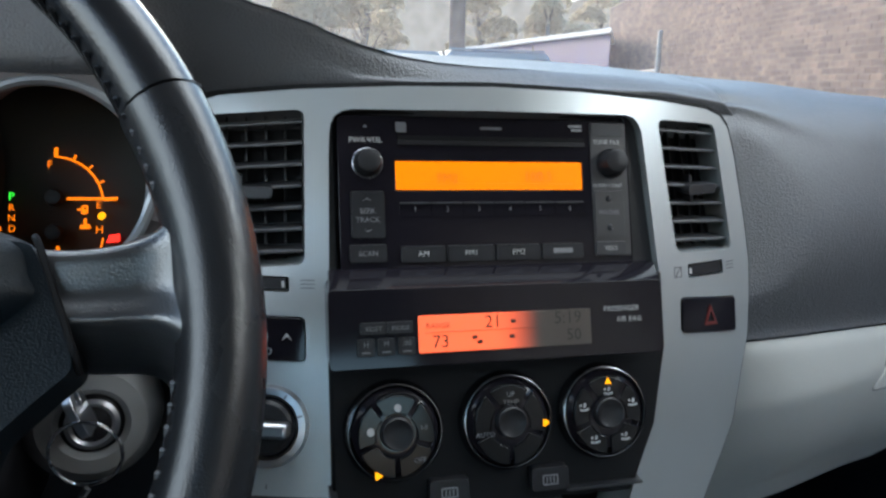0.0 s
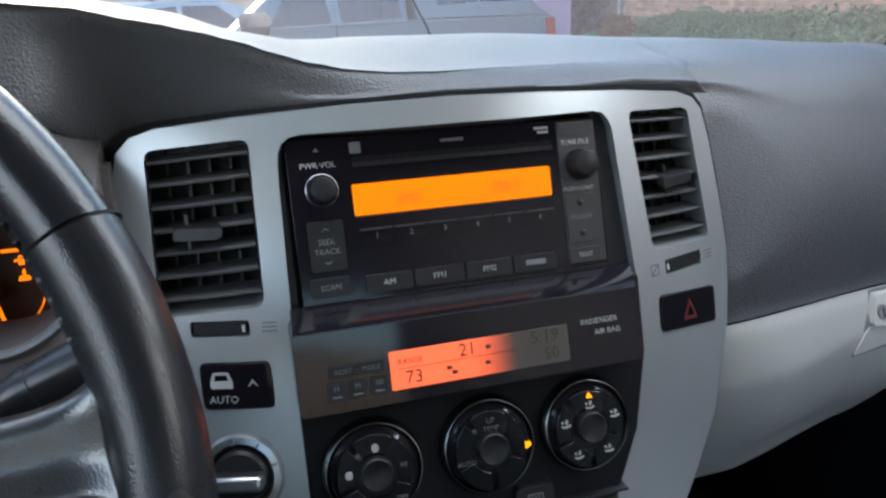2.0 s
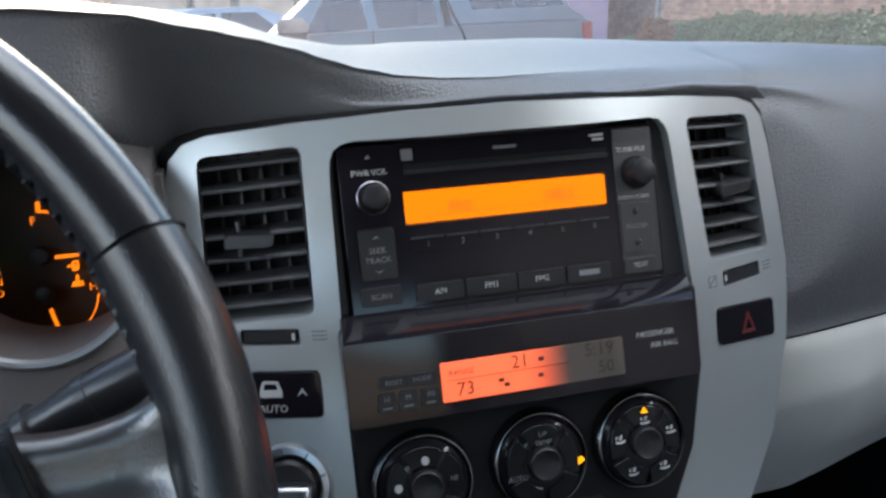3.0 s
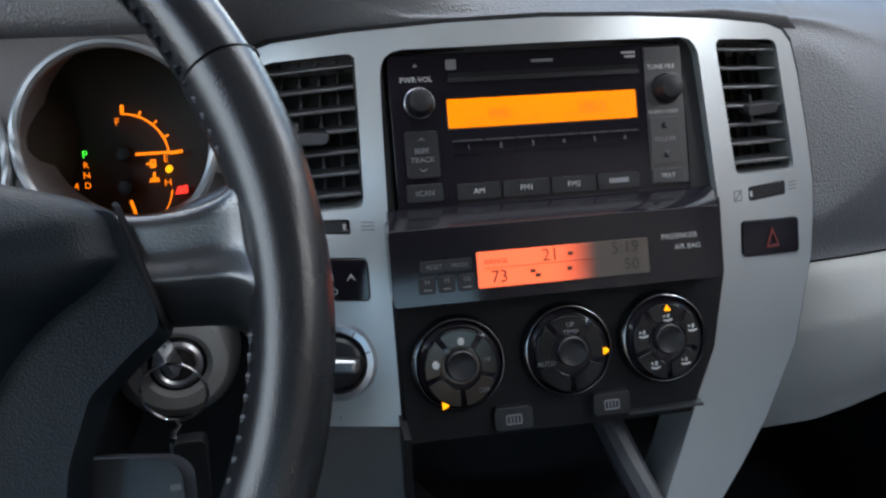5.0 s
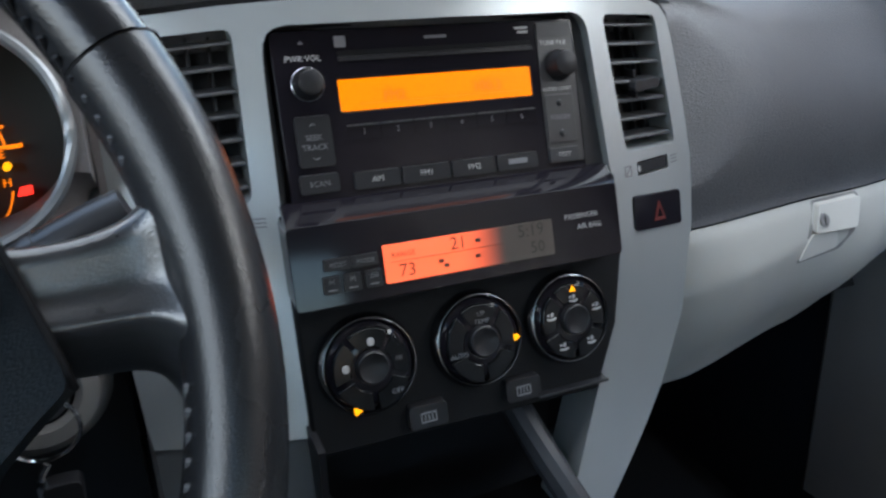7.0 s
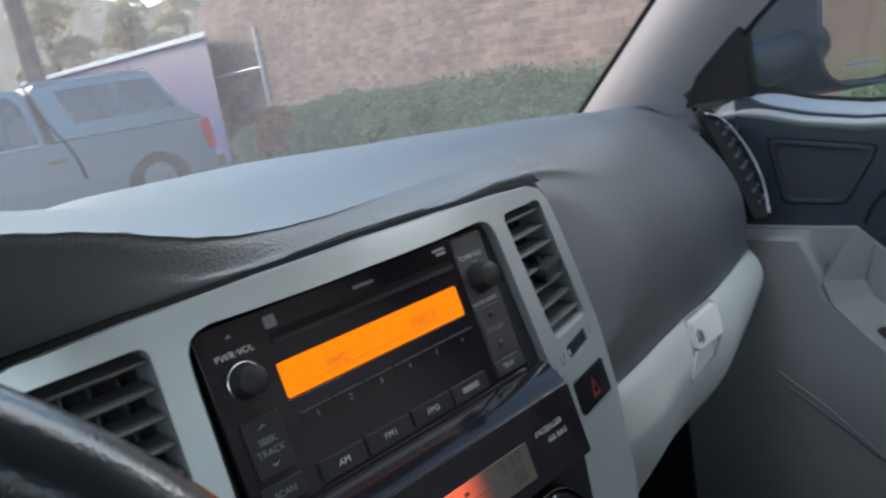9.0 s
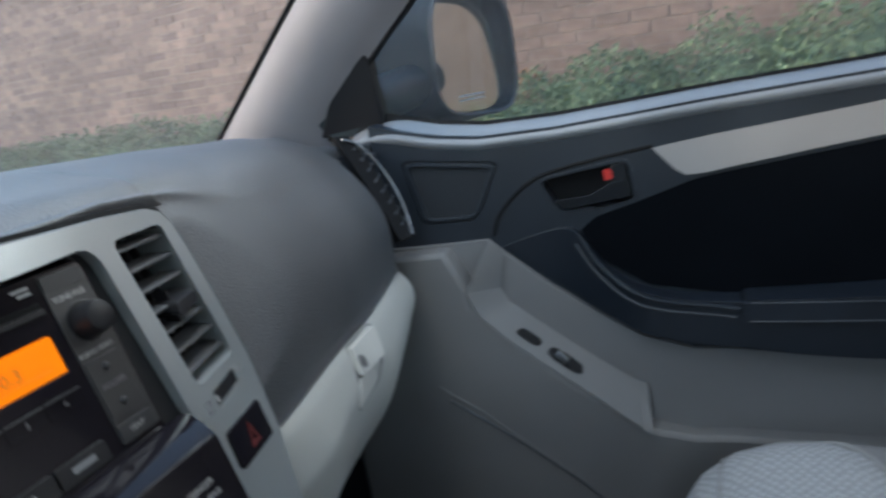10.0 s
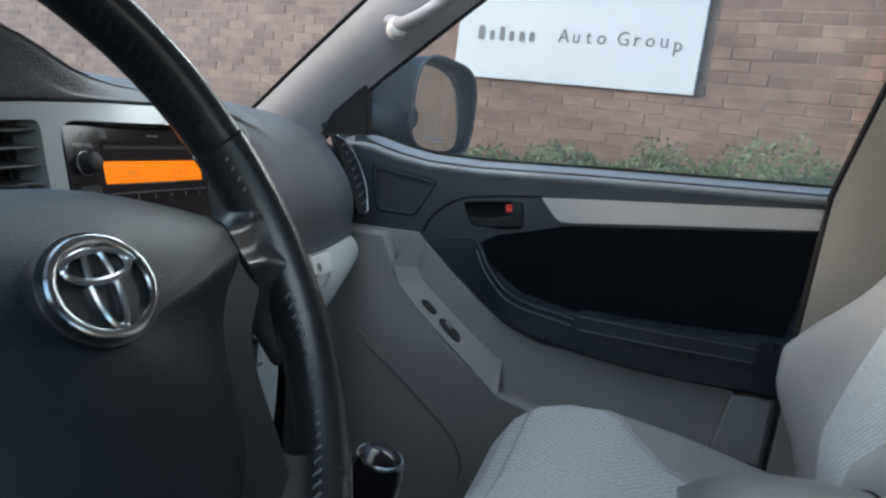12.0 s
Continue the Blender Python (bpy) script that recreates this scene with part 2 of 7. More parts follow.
def tube(points, radius, n=10, closed=False, radii=None, squash=1.0):
    """A round bar along points."""
    bm = bmesh.new()
    rings, count = [], len(points)
    up = Vector((0, 0, 1))
    for i, p in enumerate(points):
        p = Vector(p)
        a = Vector(points[(i - 1) % count]) if (closed or i > 0) else p
        b = Vector(points[(i + 1) % count]) if (closed or i < count - 1) else p
        t = (b - a).normalized()
        s = t.cross(up)
        s = s.normalized() if s.length > 1e-4 else t.cross(Vector((0, 1, 0))).normalized()
        w = s.cross(t).normalized()
        r = radii[i] if radii else radius
        rings.append([bm.verts.new(p + s * r * math.cos(2 * math.pi * k / n) + w * r * squash * math.sin(2 * math.pi * k / n)) for k in range(n)])
    for i in range(count if closed else count - 1):
        a, b = rings[i], rings[(i + 1) % count]
        for k in range(n):
            bm.faces.new((a[k], a[(k + 1) % n], b[(k + 1) % n], b[k]))
    if not closed:
        bm.faces.new(rings[0][::-1])
        bm.faces.new(rings[-1])
    return bm


def spline(points, n):
    """Catmull-Rom through points, n steps a span."""
    pts = [Vector(p) for p in points]
    pts = [2 * pts[0] - pts[1], *pts, 2 * pts[-1] - pts[-2]]
    out = []
    for i in range(1, len(pts) - 2):
        p0, p1, p2, p3 = pts[i - 1:i + 3]
        for k in range(n):
            t = k / n
            out.append(0.5 * ((2 * p1) + (p2 - p0) * t + (2 * p0 - 5 * p1 + 4 * p2 - p3) * t * t + (3 * p1 - p0 - 3 * p2 + p3) * t ** 3))
    out.append(pts[-2])
    return out


def lerp_table(table, x):
    """Smooth value of a table of (x, value) at x."""
    if x <= table[0][0]:
        return table[0][1]
    for (a, va), (b, vb) in zip(table, table[1:]):
        if x <= b:
            t = (x - a) / (b - a)
            return va + (vb - va) * (t * t * (3 - 2 * t) * 0.5 + t * 0.5)
    return table[-1][1]


def lathe(profile, n=32):
    """A turned solid round z: profile of (r, z) from the top centre down."""
    bm = bmesh.new()
    rings = []
    for r, z in profile:
        rings.append([bm.verts.new((0, 0, z))] if r < 1e-6 else [bm.verts.new((r * math.cos(2 * math.pi * k / n), r * math.sin(2 * math.pi * k / n), z)) for k in range(n)])
    for a, b in zip(rings, rings[1:]):
        for k in range(n):
            q = (k + 1) % n
            f = [a[0], b[k], b[q]] if len(a) == 1 else [a[k], b[0], a[q]] if len(b) == 1 else [a[k], b[k], b[q], a[q]]
            bm.faces.new(f)
    return bm


def moved(bm, m):
    bmesh.ops.transform(bm, matrix=m, verts=bm.verts)
    return bm


def text_bm(body, size, m, depth=0.0):
    """Letters of the built-in font as a mesh, centred, at the pose m (x to the right, y up)."""
    cu = bpy.data.curves.new("text", "FONT")
    cu.body, cu.size, cu.align_x, cu.align_y, cu.resolution_u = body, size, "CENTER", "CENTER", 2
    cu.extrude = depth
    tmp = new("text", cu)
    me = bpy.data.meshes.new_from_object(tmp.evaluated_get(bpy.context.evaluated_depsgraph_get()))
    bm = bmesh.new()
    bm.from_mesh(me)
    bmesh.ops.transform(bm, matrix=m, verts=bm.verts)
    bpy.data.objects.remove(tmp)
    bpy.data.curves.remove(cu)
    bpy.data.meshes.remove(me)
    return bm


WELL_GREY = mat('pale_well_grey', (0.46, 0.455, 0.43), 0.5, vary=0.05)
WELL_SHADE = mat('recess_shade_grey', (0.16, 0.16, 0.16), 0.6, vary=0.05)
# ---------------------------------------------------------------- the car's centre stack
def bezel_y(x, z):
    return -0.0045 + x * x + 0.305 * (z - 1.25)


def on_bezel(x, z, d):
    return Vector((x, bezel_y(x, z) - d, z))


def on_stack(x, z, d):
    """The flat plane of radio and heater controls, 14 mm proud of the radio's face."""
    return Vector((x, -0.0137 + 0.305 * (z - 1.22) - d, z))


STACK_TILT = math.degrees(math.atan(0.305))
STACK_TURN = Euler((radians(90 - STACK_TILT), 0, 0)).to_matrix().to_4x4()


def stack_pose(x, z, d):
    return Matrix.Translation(on_stack(x, z, d)) @ STACK_TURN


def bezel_pose(x, z, d):
    return Matrix.Translation(on_bezel(x, z, d)) @ Matrix.Rotation(math.atan(2 * x), 4, "Z") @ STACK_TURN


VENT_HOLES = {1: [(0.1190, 1.2498), (0.1727, 1.2468), (0.1832, 1.1602), (0.1294, 1.1627)], -1: [(-0.1160, 1.2508), (-0.1722, 1.2457), (-0.1745, 1.1570), (-0.1178, 1.1615)]}
SLIDERS = {1: (0.1385, 0.1725, 1.1450, 1.1545), -1: (-0.1590, -0.1272, 1.1460, 1.1548)}
HAZARD = [(0.1300, 1.1338), (0.1836, 1.1288), (0.1825, 1.1052), (0.1288, 1.1108)]


def centre_bezel():
    t = thing("dashboard_surround", "silver painted bezel round the radio and heater controls", "dashboard trim")
    arch = [(0.0, 1.2675), (0.06, 1.2660), (0.12, 1.2622), (0.165, 1.2572), (0.1790, 1.2525), (0.1870, 1.2440), (0.1920, 1.2240), (0.1985, 1.180), (0.2012, 1.150), (0.1988, 1.126),
            (0.1945, 1.101), (0.1865, 1.0825), (0.1727, 1.047), (0.140, 1.0045), (0.1180, 0.9815), (0.075, 0.940)]
    inner = [(0.045, 0.948), (0.056, 0.970), (0.0832, 1.025), (0.1000, 1.0615), (0.1107, 1.108), (0.1128, 1.150), (0.1056, 1.235), (0.1047, 1.2420), (0.1022, 1.2473), (0.0982, 1.2508), (0.092, 1.2524), (0.0, 1.2530)]
    left_arch = [(-x, z) for x, z in arch[1:11]] + [(-0.1900, 1.045), (-0.1880, 1.033)]
    left_inner = [(-0.1065, 1.033), (-0.1055, 1.10), (-0.1043, 1.155), (-0.1025, 1.225), (-0.1019, 1.2365), (-0.1010, 1.2425), (-0.0986, 1.2474), (-0.0944, 1.2503), (-0.088, 1.2518)]
    outer = arch + inner + left_inner[::-1] + left_arch[::-1]
    holes = []
    for s in (1, -1):
        holes.append(rounded(VENT_HOLES[s], 0.006))
        holes.append(rect(*SLIDERS[s], 0.002))
    holes.append(rounded(HAZARD, 0.004))
    holes.append(rect(-0.1570, -0.1185, 1.1070, 1.1325, 0.004))
    part("frame", plate(outer, holes, on_bezel, 0.0, -0.034, 0.013), SILVER, t, bevel=0.0026)
    part("lower_panel", plate([(-0.1068, 1.0318), (-0.1878, 1.0318), (-0.183, 0.88), (-0.104, 0.88)], [], on_bezel, -0.0010, -0.030, 0.02), LOWER_GREY, t, "dark grey lower panel", bevel=0.002)
    gasket = [(x * 1.022, 1.13 + (z - 1.13) * 1.02) for x, z in arch] + [(-x * 1.022, 1.13 + (z - 1.13) * 1.02) for x, z in arch[:0:-1]]
    hollow = [(x * 0.93, 1.13 + (z - 1.13) * 0.93) for x, z in gasket]
    part("gasket", plate(gasket, [hollow], on_bezel, -0.0035, -0.045, 0.02), DEEP, t, "black rubber seal")
    return t


VENT_SLAT = mat("vent_slat", (0.062, 0.062, 0.066), 0.42, vary=0.06, spec=0.6)


def air_vent(side):
    t = thing("air_vent", "black slatted dashboard air vent with a sliding tab", "air vent", "centre air vents")
    hole = [Vector(p) for p in VENT_HOLES[side]]
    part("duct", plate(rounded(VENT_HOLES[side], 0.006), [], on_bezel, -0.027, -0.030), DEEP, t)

    def across(f, g):
        """A point of the opening: f from its inner to its outer edge, g from its foot up."""
        return hole[3].lerp(hole[2], f).lerp(hole[0].lerp(hole[1], f), g)
    for i in range(7):
        g = (i + 0.6) / 7.2
        a, b = across(0.015, g), across(0.985, g)

        def place(u, v, d, a=a, b=b):
            p = a.lerp(b, u)
            q = on_bezel(p.x, p.y, -0.003 - v)
            q.z += d * (1.0 if v < 0.001 else 0.6) + 0.02 * v
            return q
        part("slat", plate([(0, 0), (0.25, 0), (0.5, 0), (0.75, 0), (1, 0), (1, 0.018), (0.5, 0.018), (0, 0.018)], [], place, 0.0009, -0.0009), VENT_SLAT, t, bevel=0.0005)
    for k in range(4):
        lo, hi = across(0.18 + 0.21 * k, 0.0), across(0.18 + 0.21 * k, 1.0)
        part("vane", plate([(lo.x - 0.0007, lo.y), (lo.x + 0.0007, lo.y), (hi.x + 0.0007, hi.y), (hi.x - 0.0007, hi.y)], [], on_bezel, -0.021, -0.027), BLACK, t)
    c = across(0.56, 0.485)
    tab = part("tab", plate(rounded([(c.x - 0.0140, c.y - 0.0036), (c.x + 0.0120, c.y - 0.0030), (c.x + 0.0140, c.y + 0.0034), (c.x - 0.0125, c.y + 0.0034)], 0.0032), [], on_bezel, 0.004, -0.012), BLACK, t, bevel=0.0022)
    part("tab_stem", plate(rect(c.x - 0.0065, c.x - 0.0045, c.y - 0.0100, c.y + 0.0085), [], on_bezel, -0.004, -0.014), BLACK, tab)
    return t


def vent_slider(side):
    t = thing("vent_slider", "black vent shut-off slider in the silver bezel", "slider", "vent sliders")
    s = side
    x0, x1, z0, z1 = SLIDERS[s]
    zm = (z0 + z1) / 2
    part("track", plate(rect(x0 + 0.0004, x1 - 0.0004, z0 + 0.0004, z1 - 0.0004, 0.002), [], on_bezel, -0.005, -0.009), DEEP, t)
    part("knob", plate(rect(x0 + 0.0018, x1 - 0.0018, z0 + 0.0014, z1 - 0.0010, 0.001), [], on_bezel, -0.0003, -0.008), BLACK, t, bevel=0.001)
    end = x0 + 0.0025 if s > 0 else x1 - 0.0035
    part("pointer", plate(rect(end - 0.0008, end + 0.0008, zm - 0.0018, zm + 0.0018), [], on_bezel, 0.0002, -0.001), WHITE_INK, t)
    x = x1 + 0.0072 if s > 0 else x1 + 0.0105
    for i in range(3):
        mark = [(x - 0.0040 + 0.002 * k, zm - 0.0022 + 0.0022 * i + 0.0004 * (k % 2)) for k in range(5)] + [(x + 0.0040 - 0.002 * k, zm - 0.0016 + 0.0022 * i + 0.0004 * (k % 2)) for k in range(5)]
        part("air_mark", plate(mark, [], on_bezel, 0.0003, -0.0002), GREY_INK, t)
    if s > 0:
        part("shut_mark", plate(rect(0.1260, 0.1325, 1.1465, 1.1535), [rect(0.1267, 0.1318, 1.1472, 1.1528)], on_bezel, 0.0003, -0.0002), GREY_INK, t)
        part("shut_mark", plate([(0.1265, 1.1475), (0.1272, 1.1470), (0.1320, 1.1525), (0.1313, 1.1530)], [], on_bezel, 0.0003, -0.0002), GREY_INK, t)
    return t


def on_radio(x, z, d):
    return on_stack(x, z, d - 0.0137)


def radio_text(t, body, x, z, size, ink, name="lettering", d=0.0006):
    return part(name, text_bm(body, size, stack_pose(x, z, d - 0.0137)), ink, t)


def turn_knob(name, parent, x, z, d, r, h, material, ridge=24):
    prof = [(0.0, h), (r * 0.62, h), (r * 0.80, h - 0.0008), (r * 0.86, h - 0.002), (r * 0.95, 0.002), (r, 0.0), (r, -0.004)]
    return part(name, moved(lathe(prof, 36), stack_pose(x, z, d)), material, parent)


def radio():
    t = thing("car_radio", "black double-height car radio with a lit orange display", "car radio")
    part("surround", plate(rect(-0.113, 0.115, 1.142, 1.258), [rect(-0.0975, 0.0955, 1.1525, 1.2485, 0.004)], on_radio, -0.006, -0.02), BLACK, t, bevel=0.002)
    part("fascia", plate(rect(-0.097, 0.095, 1.153, 1.248, 0.004), [rect(-0.062, 0.062, 1.2035, 1.2215)], on_radio, 0.0, -0.05), PIANO, t, bevel=0.0018)
    part("display", plate(rect(-0.0615, 0.0615, 1.2040, 1.2208, 0.0008), [], on_radio, -0.0008, -0.003), ORANGE, t, "lit orange radio display")
    radio_text(t, "100.3", 0.031, 1.2118, 0.0088, DISPLAY_INK, "frequency", -0.0004)
    radio_text(t, "FM2", -0.029, 1.2108, 0.0078, DISPLAY_INK, "band", -0.0004)
    part("display_line", plate(rect(-0.05, 0.055, 1.2075, 1.2077), [], on_radio, -0.0004, -0.0007), DISPLAY_INK, t)
    # upper strip with the disc slot
    part("disc_slot", plate(rect(-0.060, 0.064, 1.2335, 1.2365, 0.001), [], on_radio, 0.0005, -0.003), DEEP, t)
    part("slot_lip", plate(rect(-0.060, 0.064, 1.2312, 1.2336, 0.0006), [], on_radio, 0.0016, -0.002), BLACK, t, bevel=0.0007)
    part("disc_mark", plate(rect(-0.061, -0.0545, 1.2385, 1.2445, 0.0008), [], on_radio, 0.0008, -0.001), GREY_INK, t)
    part("maker_mark", plate(rect(-0.0065, 0.0075, 1.2408, 1.2424), [], on_radio, 0.0006, -0.001), GREY_INK, t)
    part("format_mark", plate(rect(0.0535, 0.0625, 1.2432, 1.2446), [], on_radio, 0.0006, -0.001), WHITE_INK, t)
    part("format_mark", plate(rect(0.0555, 0.0625, 1.2408, 1.2422), [], on_radio, 0.0006, -0.001), WHITE_INK, t)
    # left column
    part("eject_mark", plate([(-0.0815, 1.2410), (-0.0785, 1.2410), (-0.0800, 1.2430)], [], on_radio, 0.0006, -0.001), GREY_INK, t)
    radio_text(t, "PWR\u00b7VOL", -0.0800, 1.2335, 0.0047, WHITE_INK)
    part("volume_ring", moved(lathe([(0.0094, 0.0), (0.0094, 0.0006), (0.0091, 0.0008), (0.0089, 0.0)], 40), stack_pose(-0.0790, 1.2200, -0.0137)), SATIN, t)
    knob = turn_knob("volume_knob", t, -0.0790, 1.2200, -0.0137, 0.0086, 0.0105, BLACK)
    part("pointer", plate(rect(-0.0815, -0.0765, 1.2196, 1.2206), [], on_radio, 0.0109, 0.009), WHITE_INK, knob)
    seek = part("seek_button", plate(rect(-0.0900, -0.0695, 1.1765, 1.2035, 0.002), [], on_radio, 0.0015, -0.002), BLACK, t, bevel=0.0008)
    for body, z, size in (("SEEK", 1.1922, 0.0046), ("TRACK", 1.1870, 0.0046)):
        radio_text(seek, body, -0.0800, z, size, GREY_INK, d=0.0018)
    for z, f in ((1.1990, 1), (1.1810, -1)):
        part("arrow", plate([(-0.0825, z - 0.001 * f), (-0.0800, z + 0.001 * f), (-0.0775, z - 0.001 * f), (-0.0800, z + 0.0003 * f)], [], on_radio, 0.0018, 0.001), GREY_INK, seek)
    scan = part("scan_button", plate(rect(-0.0915, -0.0690, 1.1625, 1.1725, 0.0015), [], on_radio, 0.0015, -0.002), BLACK, t, bevel=0.0008)
    radio_text(scan, "SCAN", -0.0803, 1.1675, 0.0046, GREY_INK, d=0.0018)
    # presets
    for k in range(6):
        x = -0.0506 + 0.0204 * k
        b = part("preset_button", plate(rect(x - 0.0097, x + 0.0097, 1.1885, 1.1972, 0.0008), [], on_radio, 0.0006, -0.002), PIANO, t, bevel=0.0003)
        radio_text(b, str(k + 1), x, 1.1928, 0.0046, GREY_INK, d=0.0015)
        part("edge", plate(rect(x - 0.0095, x + 0.0095, 1.1962, 1.1970), [], on_radio, 0.0022, 0.001), VENT_BLACK, b)
    # band row
    for x, w, body in ((-0.0465, 0.0275, "AM"), (-0.0160, 0.0300, "FM1"), (0.0150, 0.0290, "FM2"), (0.0450, 0.0280, "DISC")):
        b = part("band_button", plate(rect(x - w / 2, x + w / 2, 1.1620, 1.1712, 0.0012), [], on_radio, 0.0020, -0.002), BLACK, t, bevel=0.0008)
        if body != "DISC":
            radio_text(b, body, x, 1.1668, 0.0050, WHITE_INK, d=0.0024)
        else:
            part("mark", plate(rect(x - 0.0065, x + 0.0065, 1.1655, 1.1685), [], on_radio, 0.0023, 0.001), GREY_INK, b)
    part("lower_ledge", plate(rect(-0.0625, 0.0920, 1.1545, 1.1600, 0.001), [], on_radio, 0.0018, -0.002), PIANO, t, bevel=0.001)
    # right column
    part("side_panel", plate(rect(0.0680, 0.0935, 1.1625, 1.2465, 0.0015), [disc(0.0815, 1.2205, 0.0095, 32)], on_radio, 0.0008, -0.001), RADIO_GREY, t, "dark grey side panel", bevel=0.0004)
    part("side_button", plate(rect(0.0685, 0.0915, 1.2385, 1.2460, 0.001), [], on_radio, 0.0015, -0.002), VENT_BLACK, t, bevel=0.0007)
    radio_text(t, "TUNE\u00b7FILE", 0.0793, 1.2343, 0.0042, WHITE_INK, d=0.0013)
    part("tune_ring", moved(lathe([(0.0106, 0.0), (0.0106, 0.0012), (0.0098, 0.0014), (0.0096, 0.0)], 40), stack_pose(0.0815, 1.2205, -0.0137)), VENT_BLACK, t)
    turn_knob("tune_knob", t, 0.0815, 1.2205, -0.0137, 0.0092, 0.0125, BLACK)
    radio_text(t, "AUDIO CONT", 0.0788, 1.2068, 0.0033, WHITE_INK, d=0.0013)
    b = part("folder_button", plate(rect(0.0690, 0.0895, 1.1750, 1.2035, 0.0015), [], on_radio, 0.0016, -0.002), RADIO_GREY, t, bevel=0.0006)
    radio_text(b, "FOLDER", 0.0788, 1.1900, 0.0040, GREY_INK, d=0.0018)
    for z in (1.1985, 1.1805):
        part("bump", moved(lathe([(0.0, 0.0022), (0.0014, 0.0018), (0.0022, 0.0)], 16), stack_pose(0.0790, z, -0.0137 + 0.0014)), VENT_BLACK, b)
    b = part("text_button", plate(rect(0.0685, 0.0895, 1.1635, 1.1715, 0.001), [], on_radio, 0.0018, -0.002), VENT_BLACK, t, bevel=0.0007)
    radio_text(b, "TEXT", 0.0788, 1.1675, 0.0040, WHITE_INK, d=0.0021)
    return t


KNOB_RING = mat("knob_ring", (0.22, 0.225, 0.23), 0.24, metal=1.0, vary=0.05)


def heater_knob(parent, x, z, glyphs):
    k = part("knob", moved(lathe([(0.0, 0.0060), (0.0098, 0.0060), (0.0125, 0.0062), (0.0210, 0.0048), (0.0252, 0.0022), (0.0262, 0.0), (0.0262, -0.004)], 48), stack_pose(x, z, 0.0)), PIANO, parent, "glossy black control dial")
    part("chrome_ring", moved(lathe([(0.0262, 0.0024), (0.0268, 0.0034), (0.0275, 0.0032), (0.0292, 0.0), (0.0297, -0.004)], 56), stack_pose(x, z, 0.0)), KNOB_RING, k, "satin chrome ring")
    part("cap", moved(lathe([(0.0, 0.0092), (0.0060, 0.0096), (0.0084, 0.0108), (0.0093, 0.0100), (0.0097, 0.0055)], 36), stack_pose(x, z, 0.0)), BLACK, k, "matt black dial cap")
    for i in range(5):
        a = radians(90 + 72 * i)
        petal = []
        for q in range(9):
            b = a + radians(-32 + 64 * q / 8)
            petal.append((x + 0.0225 * math.cos(b), z + 0.0225 * math.sin(b)))
        for q in range(5):
            b = a + radians(30 - 60 * q / 4)
            petal.append((x + 0.0118 * math.cos(b), z + 0.0118 * math.sin(b)))
        part("key", plate(petal, [], on_stack, 0.0068, 0.003), PETAL, k, bevel=0.0009)
    for kind, gx, gz, ink in glyphs:
        if kind == "dot":
            part("dot", plate(disc(x + gx, z + gz, 0.0021, 16), [], on_stack, 0.0075, 0.006), WHITE_INK, k)
        elif kind == "tri":
            part("lamp", plate([(x + gx - 0.002, z + gz - 0.0013), (x + gx + 0.002, z + gz - 0.0013), (x + gx, z + gz + 0.0020)], [], on_stack, 0.0078, 0.006), ink, k, "lit amber pointer")
        elif kind == "tri_out":
            part("lamp", plate([(x + gx - 0.0013, z + gz - 0.0020), (x + gx + 0.0024, z + gz), (x + gx - 0.0013, z + gz + 0.0020)], [], on_stack, 0.0078, 0.004), ink, k, "lit amber pointer")
        elif kind == "air":
            for pts in ([(-0.003, -0.001), (0.0, -0.0014), (0.0028, -0.0006), (0.0028, 0.0002), (0.0, -0.0006), (-0.003, 0.0)], [(-0.0006, 0.0008), (0.0006, 0.0008), (0.0012, 0.0028), (0.0, 0.0032)], [(-0.0028, 0.0012), (-0.0016, 0.0016), (-0.0018, 0.0026), (-0.003, 0.0022)]):
                part("air_mark", plate([(x + gx + px, z + gz + pz) for px, pz in pts], [], on_stack, 0.0075, 0.006), WHITE_INK, k)
        else:
            part("lettering", text_bm(kind, 0.0042, stack_pose(x + gx, z + gz, 0.0074)), ink, k)
    return k


